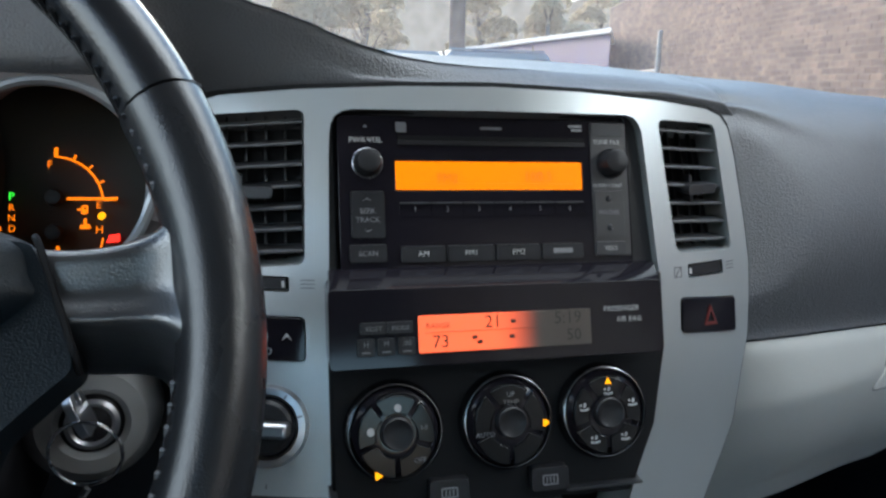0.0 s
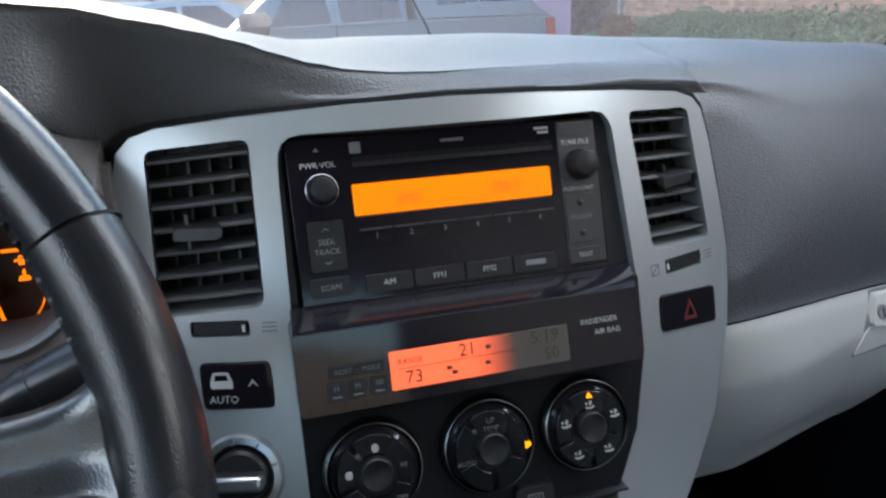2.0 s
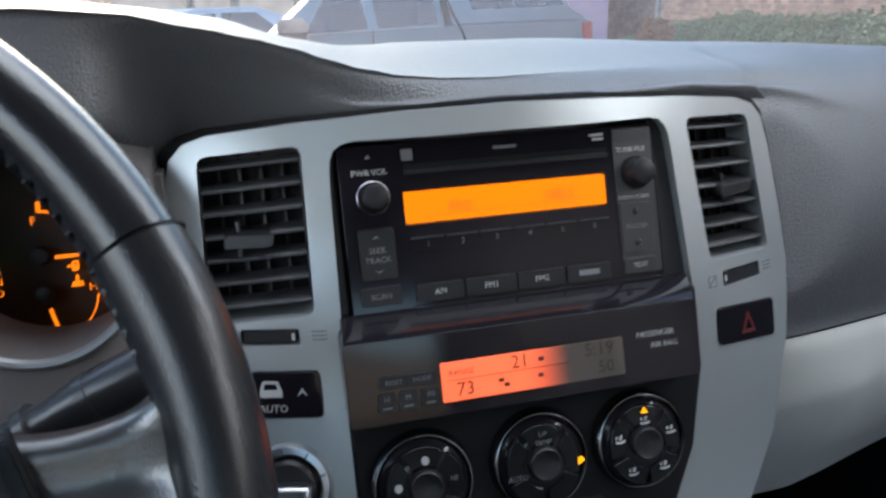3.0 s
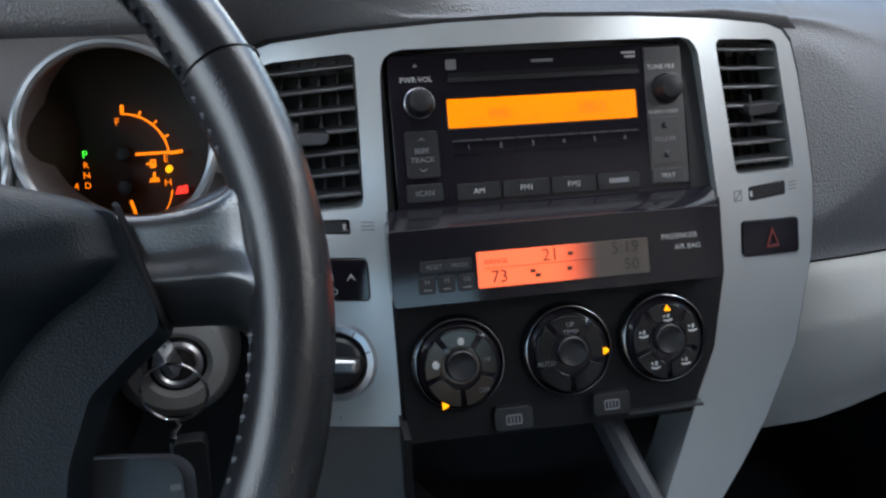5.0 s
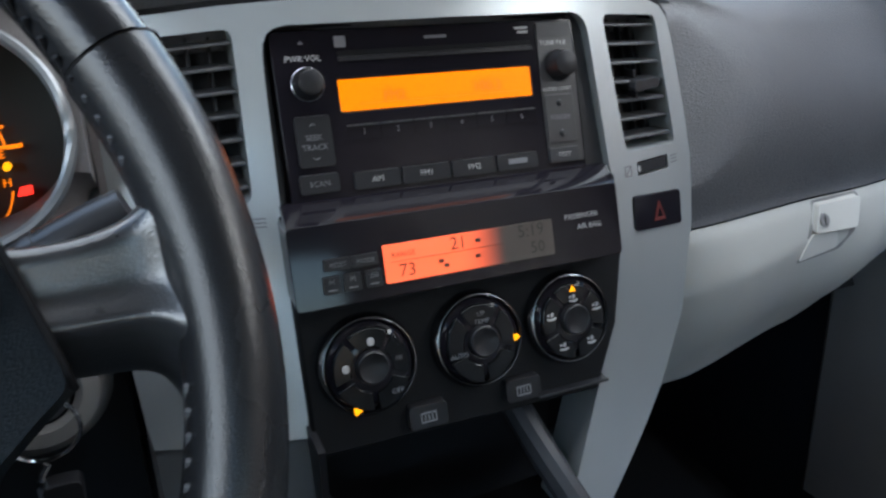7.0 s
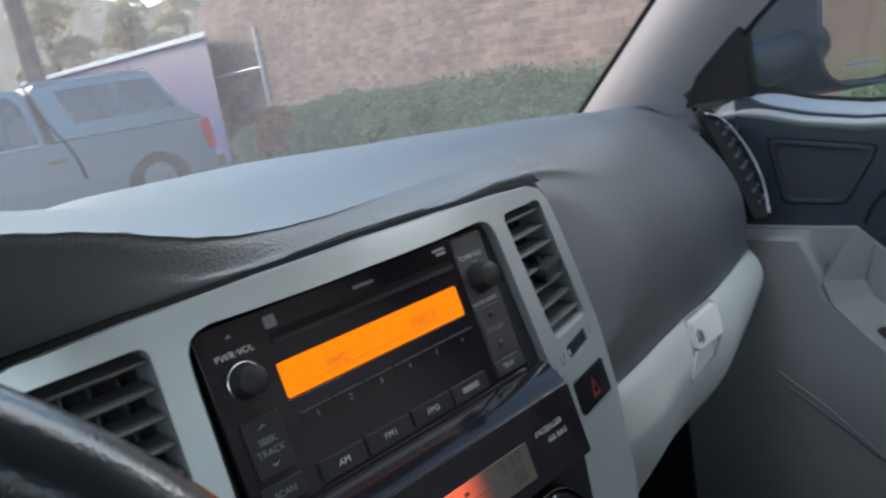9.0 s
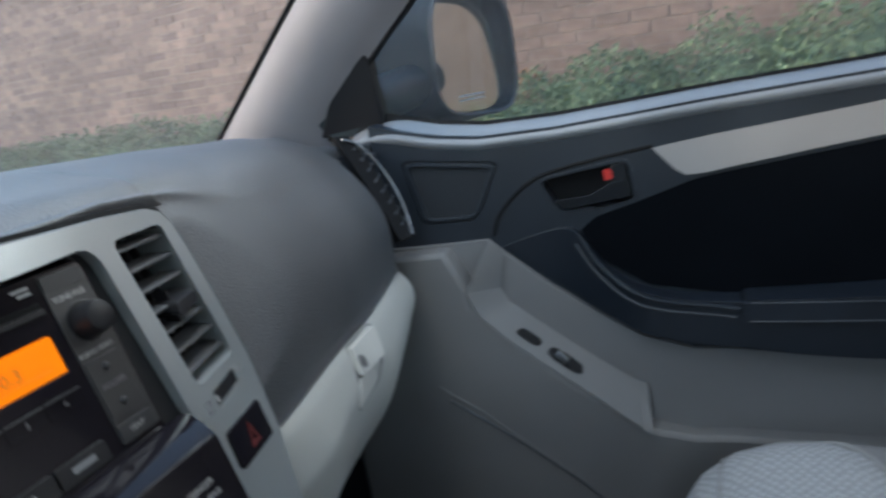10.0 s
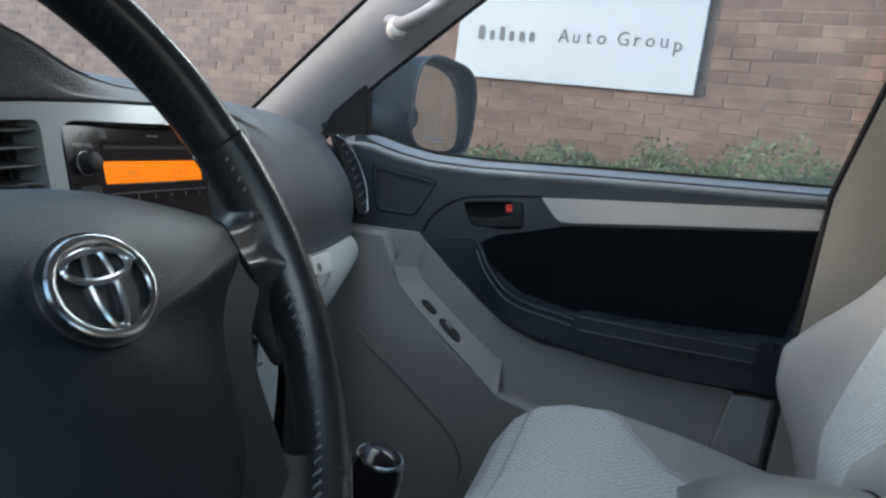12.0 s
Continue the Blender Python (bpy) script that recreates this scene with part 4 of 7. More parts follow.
def instruments():
    t = thing("instrument_cluster", "black instrument cluster with lit orange fuel and temperature dial", "instrument cluster")

    def on_dial(x, z, d):
        return Vector((-0.141 + (x + 0.141) * 0.855, 0.050 - d + 0.25 * (z - 1.188), 1.278 + (z - 1.278) * 0.855))
    def on_cowl(x, z, d):
        """Flat round the dials; its end falls back to the centre bezel."""
        away = max(0.0, min(1.0, (abs(z - 1.211) - 0.022) / 0.024))
        fold = max(0.0, min(1.0, (x + 0.226) / 0.030))
        return Vector((x, -0.018 - d + 0.20 * (z - 1.21) + 0.050 * away * fold * fold, z))
    dials = ((-0.252, 1.211, 0.0530), (-0.376, 1.206, 0.0680))
    holes = [disc(x, z, r, 48) for x, z, r in dials]
    part("cowl", plate(rect(-0.64, -0.194, 1.125, 1.300), holes, on_cowl, 0.0, -0.05, 0.008), COWL, t, angle=60)
    for cx, cz, r in dials:
        ring = [(cx + r * 0.985 * math.cos(a), cz + r * 0.985 * math.sin(a)) for a in [2 * math.pi * k / 64 for k in range(64)]]
        part("dial_ring", tube([Vector((x, -0.019 + 0.20 * (z - 1.21), z)) for x, z in ring], 0.0030, 8, True), DIAL_RING, t, "silver dial ring")
        part("dial_wall", sheet(lambda u, v, cx=cx, cz=cz, r=r: Vector((cx + (r + 0.016 * v) * math.cos(2 * math.pi * u), -0.018 + 0.09 * v + 0.20 * r * math.sin(2 * math.pi * u), cz + (r + 0.016 * v) * math.sin(2 * math.pi * u))), 48, 2, 0.0, True), DIAL_FACE, t)
        part("dial_face", plate(disc(cx, cz, r + 0.018, 48), [], lambda x, z, d: Vector((x, 0.052 - d + 0.25 * (z - 1.2), z)), -0.006, -0.010), DIAL_FACE, t)
    # fuel scale: arc, ticks, letters, needle
    def arc(r0, r1, a0, a1, x0, z0, n=16):
        pts = [(x0 + r1 * math.cos(radians(a0 + (a1 - a0) * k / n)), z0 + r1 * math.sin(radians(a0 + (a1 - a0) * k / n))) for k in range(n + 1)]
        return pts + [(x0 + r0 * math.cos(radians(a0 + (a1 - a0) * k / n)), z0 + r0 * math.sin(radians(a0 + (a1 - a0) * k / n))) for k in range(n, -1, -1)]
    fx, fz = -0.2862, 1.1735
    part("fuel_arc", plate(arc(0.0318, 0.0326, 6, 88, fx, fz), [], on_dial, 0.0, -0.003), ORANGE_INK, t)
    for k in range(5):
        a = radians(4 + 21 * k)
        w = 0.0010 if k in (0, 4) else 0.0006
        c, s = math.cos(a), math.sin(a)
        r0, r1 = 0.0322, 0.0385 if k in (0, 4) else 0.0362
        if k == 0:
            r0, r1 = 0.0330, 0.0420
        quad = [(fx + r0 * c - w * s, fz + r0 * s + w * c), (fx + r1 * c - w * s, fz + r1 * s + w * c), (fx + r1 * c + w * s, fz + r1 * s - w * c), (fx + r0 * c + w * s, fz + r0 * s - w * c)]
        part("tick", plate(quad, [], on_dial, 0.0, -0.003), ORANGE_INK, t)
    part("fuel_needle", plate([(-0.2763, 1.1767), (-0.2465, 1.1766), (-0.2465, 1.1782), (-0.2763, 1.1784)], [], on_dial, 0.006, 0.004), ORANGE_INK, t, "lit orange needle at empty")
    part("temperature_arc", plate(arc(0.0318, 0.0326, -66, -8, -0.2862, 1.1530), [], on_dial, 0.0, -0.003), ORANGE_INK, t)
    part("temperature_needle", plate([(-0.2838, 1.1445), (-0.2774, 1.1205), (-0.2758, 1.1210), (-0.2822, 1.1450)], [], on_dial, 0.006, 0.004), ORANGE_INK, t, "lit orange needle")
    part("red_zone", plate([(-0.2520, 1.1455), (-0.2430, 1.1462), (-0.2430, 1.1512), (-0.2500, 1.1505)], [], on_dial, 0.0, -0.003), RED_GLOW, t)
    turn = Euler((radians(90 - 14), 0, 0)).to_matrix().to_4x4()
    for body, x, z, size, ink in (("F", -0.2884, 1.2005, 0.0078, ORANGE_INK), ("E", -0.2563, 1.1722, 0.0072, ORANGE_INK), ("H", -0.2560, 1.1550, 0.0076, ORANGE_INK), ("C", -0.2872, 1.1262, 0.0078, ORANGE_INK),
                                  ("P", -0.3132, 1.1785, 0.0078, GREEN), ("R", -0.3132, 1.1710, 0.0066, ORANGE_INK), ("N", -0.3132, 1.1638, 0.0066, ORANGE_INK), ("D", -0.3130, 1.1565, 0.0066, ORANGE_INK), ("4", -0.3210, 1.1565, 0.0066, ORANGE_INK)):
        p = on_dial(x, z, 0.0015)
        part("lettering", text_bm(body, size * 0.87, Matrix.Translation(p) @ turn), ink, t)
    part("warning_lamp", plate(disc(-0.2549, 1.1643, 0.0024, 16), [], on_dial, 0.001, -0.003), AMBER, t, "lit amber low-fuel lamp")
    px, pz = -0.2662, 1.1685
    part("pump_symbol", plate(rect(px - 0.0022, px + 0.0018, pz - 0.0026, pz + 0.0030, 0.0006), [rect(px - 0.0014, px + 0.0010, pz + 0.0004, pz + 0.0022)], on_dial, 0.0, -0.003), ORANGE_INK, t)
    part("pump_symbol", plate(rect(px - 0.0050, px - 0.0028, pz - 0.0002, pz + 0.0006), [], on_dial, 0.0, -0.003), ORANGE_INK, t)
    px, pz = -0.2662, 1.1590
    part("temperature_symbol", plate(rect(px - 0.0007, px + 0.0007, pz - 0.0012, pz + 0.0034, 0.0004), [], on_dial, 0.0, -0.003), ORANGE_INK, t)
    for k in range(2):
        part("temperature_symbol", plate(rect(px - 0.0036 + 0.0005 * k, px + 0.0036 - 0.0005 * k, pz - 0.0034 + 0.0016 * k, pz - 0.0026 + 0.0016 * k), [], on_dial, 0.0, -0.003), ORANGE_INK, t)
    for x, z in ((-0.2860, 1.1775), (-0.2862, 1.1530)):
        part("needle_hub", moved(lathe([(0.0, 0.006), (0.0045, 0.005), (0.0055, 0.0)], 20), Matrix.Translation(on_dial(x, z, 0.0)) @ turn), BLACK, t)
    return t


instruments()


def driver_panel():
    t = thing("driver_panel", "dark lower dashboard panel under the instruments", "dashboard trim", kind="structure")
    part("knee_panel", sheet(lambda u, v: Vector((-0.76 + 0.560 * u, 0.075 - 0.05 * v + 0.08 * v * v, 1.10 - 0.40 * v)), 12, 12, 0.01), BLACK, t)
    part("side_panel", sheet(lambda u, v: Vector((-0.194 + 0.004 * v, 0.06 - 0.045 * u - 0.045 * u * v, 1.240 - 0.28 * v)), 4, 10, 0.004), COWL, t)
    return t


driver_panel()

WHEEL_TILT = 29.7
WHEEL_TURN = Euler((radians(90 - WHEEL_TILT), 0, 0)).to_matrix().to_4x4()
WHEEL = Matrix.Translation((-0.3413, -0.2173, 1.1886)) @ WHEEL_TURN


def steering_column():
    t = thing("steering_column", "black steering column shroud with ignition lock", "steering column")
    axis = [(0.0, -0.015, z) for z in (-0.045, -0.10, -0.16, -0.22, -0.30)]
    part("shroud", moved(tube([Vector(p) for p in axis], 0.05, 24, radii=[0.048, 0.056, 0.060, 0.064, 0.066], squash=1.0), WHEEL), BLACK, t)
    lock = Matrix.Translation((-0.2405, -0.010, 1.0690)) @ Euler((radians(84), 0, radians(10))).to_matrix().to_4x4()
    part("lock_bezel", moved(lathe([(0.0175, 0.004), (0.021, 0.007), (0.030, 0.005), (0.0385, -0.006), (0.041, -0.024)], 48), lock), LOCK_GREY, t, "pale grey ignition bezel")
    part("lock_face", moved(lathe([(0.0, 0.006), (0.010, 0.006), (0.015, 0.004), (0.0185, 0.0)], 40), lock), BLACK, t)
    part("lock_ring", moved(lathe([(0.0105, 0.0062), (0.0125, 0.0075), (0.0150, 0.0062)], 40), lock), SATIN, t)
    return t


def keys():
    t = thing("car_keys", "car key in the ignition with ring and black fob", "key")
    part("key_head", moved(plate(rounded([(-0.011, -0.003), (0.011, -0.003), (0.012, 0.02), (0.0, 0.028), (-0.012, 0.02)], 0.005), [disc(0, 0.018, 0.004, 14)], lambda u, v, d: Vector((d, u, v)), 0.0025, -0.0025), Matrix.Translation((-0.2395, -0.026, 1.073)) @ Matrix.Rotation(radians(-22), 4, "Y")), SATIN, t, bevel=0.001)
    part("key_blade", box_bm(-0.2415, -0.2390, -0.022, -0.004, 1.065, 1.073), SATIN, t)
    ring = [(-0.2400 + 0.019 * math.cos(a), -0.034 - 0.004 * math.sin(a), 1.0605 + 0.021 * math.sin(a)) for a in [2 * math.pi * k / 40 for k in range(40)]]
    part("ring", tube([Vector(p) for p in ring], 0.0011, 8, True), CHROME, t)
    part("clasp", tube(spline([(-0.2400, -0.036, 1.0405), (-0.2440, -0.037, 1.034), (-0.2430, -0.037, 1.026), (-0.2390, -0.037, 1.024)], 5), 0.0022, 8), CHROME, t)
    fob = plate(rounded([(-0.0105, 0.0), (0.0085, 0.002), (0.011, -0.050), (0.004, -0.062), (-0.008, -0.058)], 0.005), [], lambda u, v, d: Vector((u, d, v)), 0.0055, -0.0055)
    part("fob", moved(fob, Matrix.Translation((-0.2335, -0.038, 1.030)) @ Matrix.Rotation(radians(6), 4, "Y")), BLACK, t, "black remote fob", bevel=0.003)
    part("blade_key", moved(box_bm(-0.0022, 0.0022, -0.001, 0.001, -0.075, 0.0), Matrix.Translation((-0.2445, -0.038, 1.028))), SATIN, t)
    return t


STALK = mat("stalk_black", (0.030, 0.031, 0.034), 0.30, spec=0.6, vary=0.1)


def wiper_stalk():
    t = thing("wiper_stalk", "black wiper stalk with ribbed grip", "lever")
    a, b = Vector((-0.315, -0.120, 1.135)), Vector((-0.178, -0.118, 1.196))
    pts = [a.lerp(b, k / 12) for k in range(13)]
    part("arm", tube(pts, 0.008, 14, radii=[0.007, 0.007, 0.007, 0.0075, 0.0085, 0.0095, 0.0095, 0.0085, 0.0090, 0.0105, 0.0108, 0.0105, 0.0095]), STALK, t)
    for k in (5, 7, 9):
        part("collar", tube([a.lerp(b, k / 12), a.lerp(b, (k + 0.35) / 12)], 0.0112, 14), STALK, t)
    part("lettering", text_bm("LO", 0.008, Matrix.Translation(a.lerp(b, 0.55) + Vector((0, -0.0102, 0.0))) @ Euler((radians(80), radians(-22), 0)).to_matrix().to_4x4()), GREY_INK, t)
    return t


def steering_wheel():
    t = thing("steering_wheel", "black leather steering wheel with chrome oval emblem", "steering wheel")
    R = 0.185

    def ring_part(a0, a1, rad, n, name, material, label="", closed=False):
        bm = bmesh.new()
        rings = []
        for k in range(n + (0 if closed else 1)):
            a = radians(a0 + (a1 - a0) * k / n)
            c = Vector((math.cos(a), math.sin(a), 0))
            ring = []
            for q in range(18):
                b = 2 * math.pi * q / 18
                thumb = 1.0 + 0.10 * max(0, math.cos(b + math.pi)) * math.exp(-((abs(math.degrees(a)) % 180 - 24) / 12) ** 2)
                ring.append(bm.verts.new(c * (R + rad * 0.92 * thumb * math.cos(b)) + Vector((0, 0, rad * 1.12 * math.sin(b)))))
            rings.append(ring)
        m = len(rings)
        for k in range(m if closed else m - 1):
            for q in range(18):
                bm.faces.new((rings[k][q], rings[(k + 1) % m][q], rings[(k + 1) % m][(q + 1) % 18], rings[k][(q + 1) % 18]))
        if not closed:
            bm.faces.new(rings[0][::-1])
            bm.faces.new(rings[-1])
        return part(name, moved(bm, WHEEL), material, t, label)
    ring_part(25.7, 154.3, 0.0143, 60, "upper_rim", RIM_SMOOTH, "smooth black upper rim")
    ring_part(-205.2, 25.2, 0.0150, 110, "lower_rim", WHEEL_LEATHER, "stitched black leather rim")
    for s in (1, -1):
        a = radians(25.45 if s > 0 else 154.55)
        c = Vector((math.cos(a), math.sin(a), 0))
        tang = Vector((-math.sin(a), math.cos(a), 0))
        part("seam", moved(tube([c * R + tang * -0.0006, c * R + tang * 0.0006], 0.0147, 18), WHEEL), DEEP, t)
    # slanted stitches along the inner edge of the leather
    for k in range(96):
        a = radians(-64 + 200 * k / 95)
        if -4 < math.degrees(a) < 14:
            continue
        c, tang = Vector((math.cos(a), math.sin(a), 0)), Vector((-math.sin(a), math.cos(a), 0))
        p = c * (R - 0.0130) + Vector((0, 0, 0.0054))
        q = tang * 0.0017 + Vector((0, 0, 0.0030))
        part("stitch", moved(tube([p - q, p + q], 0.0008, 5), WHEEL), STITCH if math.degrees(a) < 24 else DARK_STITCH, t)
    # flared side spokes: an upper and a lower edge that run tangent into the rim, and a rounded section between them
    upper = spline([(0.126, 0.0335, 0), (0.1334, 0.0318, 0), (0.1446, 0.0316, 0), (0.156, 0.0335, 0), (0.1645, 0.0372, 0), (0.1692, 0.0430, 0), (0.1718, 0.0545, 0), (0.1755, 0.0740, 0)], 4)
    lower = spline([(0.134, -0.0030, 0), (0.1415, -0.0050, 0), (0.151, -0.0056, 0), (0.160, -0.0064, 0), (0.1665, -0.0098, 0), (0.1708, -0.0185, 0), (0.1726, -0.0310, 0), (0.1765, -0.0520, 0)], 4)
    section = [(0.0, -0.010), (0.02, -0.003), (0.07, 0.0028), (0.15, 0.0052), (0.28, 0.0042), (0.45, 0.0030), (0.58, 0.0048), (0.67, 0.0056), (0.75, 0.0022), (0.83, -0.005), (0.92, -0.014), (1.0, -0.024), (0.9, -0.032), (0.5, -0.034), (0.1, -0.028)]

    def side_spoke(s):
        bm = bmesh.new()
        loop = spline([(f, d, 0) for f, d in section] + [(0.0, -0.010, 0)], 3)[:-1]
        rings = []
        for k, (a, b) in enumerate(zip(upper, lower)):
            along = k / (len(upper) - 1)
            rise = max(0.0, (along - 0.45) / 0.55)
            rise = rise * rise * (3 - 2 * rise)
            ring = []
            for q in loop:
                p = a.lerp(b, max(0.0, min(1.0, q.x)))
                bulge = 0.046 * along ** 3 * q.x * (1 - q.x)
                ring.append(bm.verts.new((s * (p.x + bulge), p.y, q.y + 0.0098 * rise * (1 if q.y > -0.012 else 0.3))))
            rings.append(ring)
        n = len(loop)
        for a, b in zip(rings, rings[1:]):
            for q in range(n):
                bm.faces.new((a[q], a[(q + 1) % n], b[(q + 1) % n], b[q]))
        bm.faces.new(rings[0][::-1])
        bm.faces.new(rings[-1])
        return bm
    for s in (1, -1):
        part("side_spoke", moved(side_spoke(s), WHEEL), SPOKE_LEATHER, t, "flared leather side spoke", angle=80)
        part("spoke_seam", moved(tube(spline([(s * 0.1312, 0.0335, 0.003), (s * 0.1335, 0.0295, 0.0068), (s * 0.1385, 0.0148, 0.0066), (s * 0.1437, -0.0010, 0.0066), (s * 0.1450, -0.0085, 0.001)], 4), 0.0011, 6), WHEEL), DEEP, t)
        low_sp = [(0.060, -0.080), (0.112, -0.084), (0.122, -0.0925), (0.146, -0.101), (0.158, -0.100), (0.156, -0.116), (0.132, -0.140), (0.085, -0.128)]
        bm = plate([(s * u, v) for u, v in rounded(low_sp, 0.010)], [], lambda u, v, d: Vector((u, v, d)), 0.003, -0.024, 0.015)
        part("lower_spoke", moved(bm, WHEEL), SPOKE_GREY, t, "dark lower spoke", bevel=0.006, angle=80)
    trim = [(0.060, 0.040), (0.1310, 0.0308), (0.1378, 0.0148), (0.1428, -0.0010), (0.1442, -0.0080), (0.1360, -0.0150), (0.1230, -0.0270), (0.1165, -0.047), (0.1140, -0.075), (0.1120, -0.098), (0.05, -0.130)]
    trim = trim + [(-u, v) for u, v in trim[::-1]]
    part("hub_cover", moved(plate(rounded(trim, 0.003), [], lambda u, v, d: Vector((u, v, d)), 0.0062, -0.016, 0.02), WHEEL), PAD, t, "dark trim round the airbag cover", bevel=0.003)

    half = [(0.0, 0.0575), (0.03, 0.0565), (0.056, 0.053), (0.08, 0.048), (0.106, 0.0412), (0.122, 0.0358), (0.1318, 0.0300), (0.1345, 0.0215), (0.1362, 0.0150), (0.128, 0.0065), (0.1160, -0.0020), (0.107, -0.0110), (0.0998, -0.0216), (0.095, -0.034), (0.0915, -0.048), (0.083, -0.078), (0.06, -0.102), (0.03, -0.113), (0.0, -0.116)]
    half = [tuple(p.xy) for p in spline([(*p, 0) for p in half], 4)]

    def pad(u, v):
        """Domed cushion: u round the outline, v from the rim of the pad to its middle."""
        n = 2 * (len(half) - 1)
        f = u * n
        i = int(f) % n
        loop = half[:-1] + [(-x, y) for x, y in half[:0:-1]]
        a, b = loop[i], loop[(i + 1) % n]
        x, y = a[0] + (b[0] - a[0]) * (f - int(f)), a[1] + (b[1] - a[1]) * (f - int(f))
        k = 1 - v
        w = 0.0090 + 0.0335 * (1 - k ** 2.2)
        if v < 1e-6:
            w = 0.0
        return Vector((x * k, -0.01 + (y + 0.01) * k, w))
    bm = sheet(pad, 2 * (len(half) - 1), 18, 0.0, True)
    bmesh.ops.remove_doubles(bm, verts=bm.verts, dist=1e-5)
    part("airbag_cover", moved(bm, WHEEL), PAD, t, "grained black airbag cover", angle=80)

    lever = plate(rounded([(0.092, -0.046), (0.118, -0.0465), (0.1385, -0.0490), (0.1440, -0.0540), (0.1450, -0.0760), (0.1370, -0.0830), (0.092, -0.0850)], 0.005), [], lambda u, v, d: Vector((u, v, d)), -0.020, -0.040, 0.01)
    lever = part("cruise_lever", moved(lever, WHEEL), STALK, t, "black cruise control lever", bevel=0.004, angle=60)
    for k in range(3):
        part("marking", moved(plate(rect(0.1395, 0.1430, -0.0600 - 0.0055 * k, -0.0580 - 0.0055 * k), [], lambda u, v, d: Vector((u, v, d)), -0.0195, -0.021), WHEEL), GREY_INK, lever)

    emblem = WHEEL @ Matrix.Translation((0.0, 0.0068, 0.0435)) @ Matrix.Scale(0.90, 4) @ Matrix.Rotation(radians(-3), 4, "X")

    def oval(rx, ry, cx=0.0, cy=0.0, n=48):
        return [Vector((cx + rx * math.cos(2 * math.pi * k / n), cy + ry * math.sin(2 * math.pi * k / n), 0.0)) for k in range(n)]
    dish = part("emblem_dish", moved(plate([tuple(p.xy) for p in oval(0.0285, 0.0225)], [], lambda u, v, d: Vector((u, v, d)), 0.0012, -0.006), emblem), EMBLEM_DARK, t, bevel=0.001)
    part("emblem_ring", moved(tube(oval(0.0238, 0.0185), 0.0022, 10, True, squash=0.8), emblem @ Matrix.Translation((0, 0, 0.0028))), EMBLEM_CHROME, t, "chrome oval emblem")
    part("emblem_oval", moved(tube(oval(0.0160, 0.0062, 0, 0.0082), 0.0018, 10, True), emblem @ Matrix.Translation((0, 0, 0.0026))), EMBLEM_CHROME, t)
    part("emblem_oval", moved(tube(oval(0.0062, 0.0162, 0, 0.0), 0.0018, 10, True), emblem @ Matrix.Translation((0, 0, 0.0022))), EMBLEM_CHROME, t)
    return t


RIM_SMOOTH = mat("smooth_black_rim", (0.009, 0.010, 0.012), 0.24, spec=0.5, grain=0.12, grain_size=900, bump_kind="leather", vary=0.2, vary_size=30)
# paler than the rim leather: wear, and brighter light put into the colour
SPOKE_LEATHER = mat("worn_lit_leather", (0.026, 0.028, 0.031), 0.30, spec=0.9, coat=0.5, coat_rough=0.34, grain=0.16, grain_size=1100, bump_kind="leather", vary=0.25, vary_size=40)
SPOKE_GREY = mat("dark_grey_spoke", (0.012, 0.014, 0.017), 0.3, vary=0.08)
DARK_STITCH = mat("black_thread", (0.014, 0.015, 0.017), 0.4)
STITCH = mat("grey_thread", (0.13, 0.135, 0.145), 0.6)
EMBLEM_CHROME = mat("dull_chrome", (0.42, 0.45, 0.47), 0.16, metal=1.0, vary=0.05)
EMBLEM_DARK = mat("emblem_dark", (0.008, 0.010, 0.012), 0.3)
LOCK_GREY = mat("lock_grey", (0.22, 0.22, 0.22), 0.55)
steering_column()
keys()
wiper_stalk()
steering_wheel()

# ---------------------------------------------------------------- passenger door
DOOR_X = [(-0.70, 0.775), (-0.30, 0.745), (-0.17, 0.718), (0.05, 0.675), (0.2, 0.66)]


def on_door(y, z, d):
    return Vector((lerp_table(DOOR_X, y) - d, y, z))


BELT = [(0.20, 1.262), (0.127, 1.250), (0.085, 1.239), (0.043, 1.228), (-0.018, 1.2195), (-0.105, 1.2195), (-0.247, 1.2285), (-0.432, 1.239), (-0.66, 1.251), (-0.70, 1.253)]


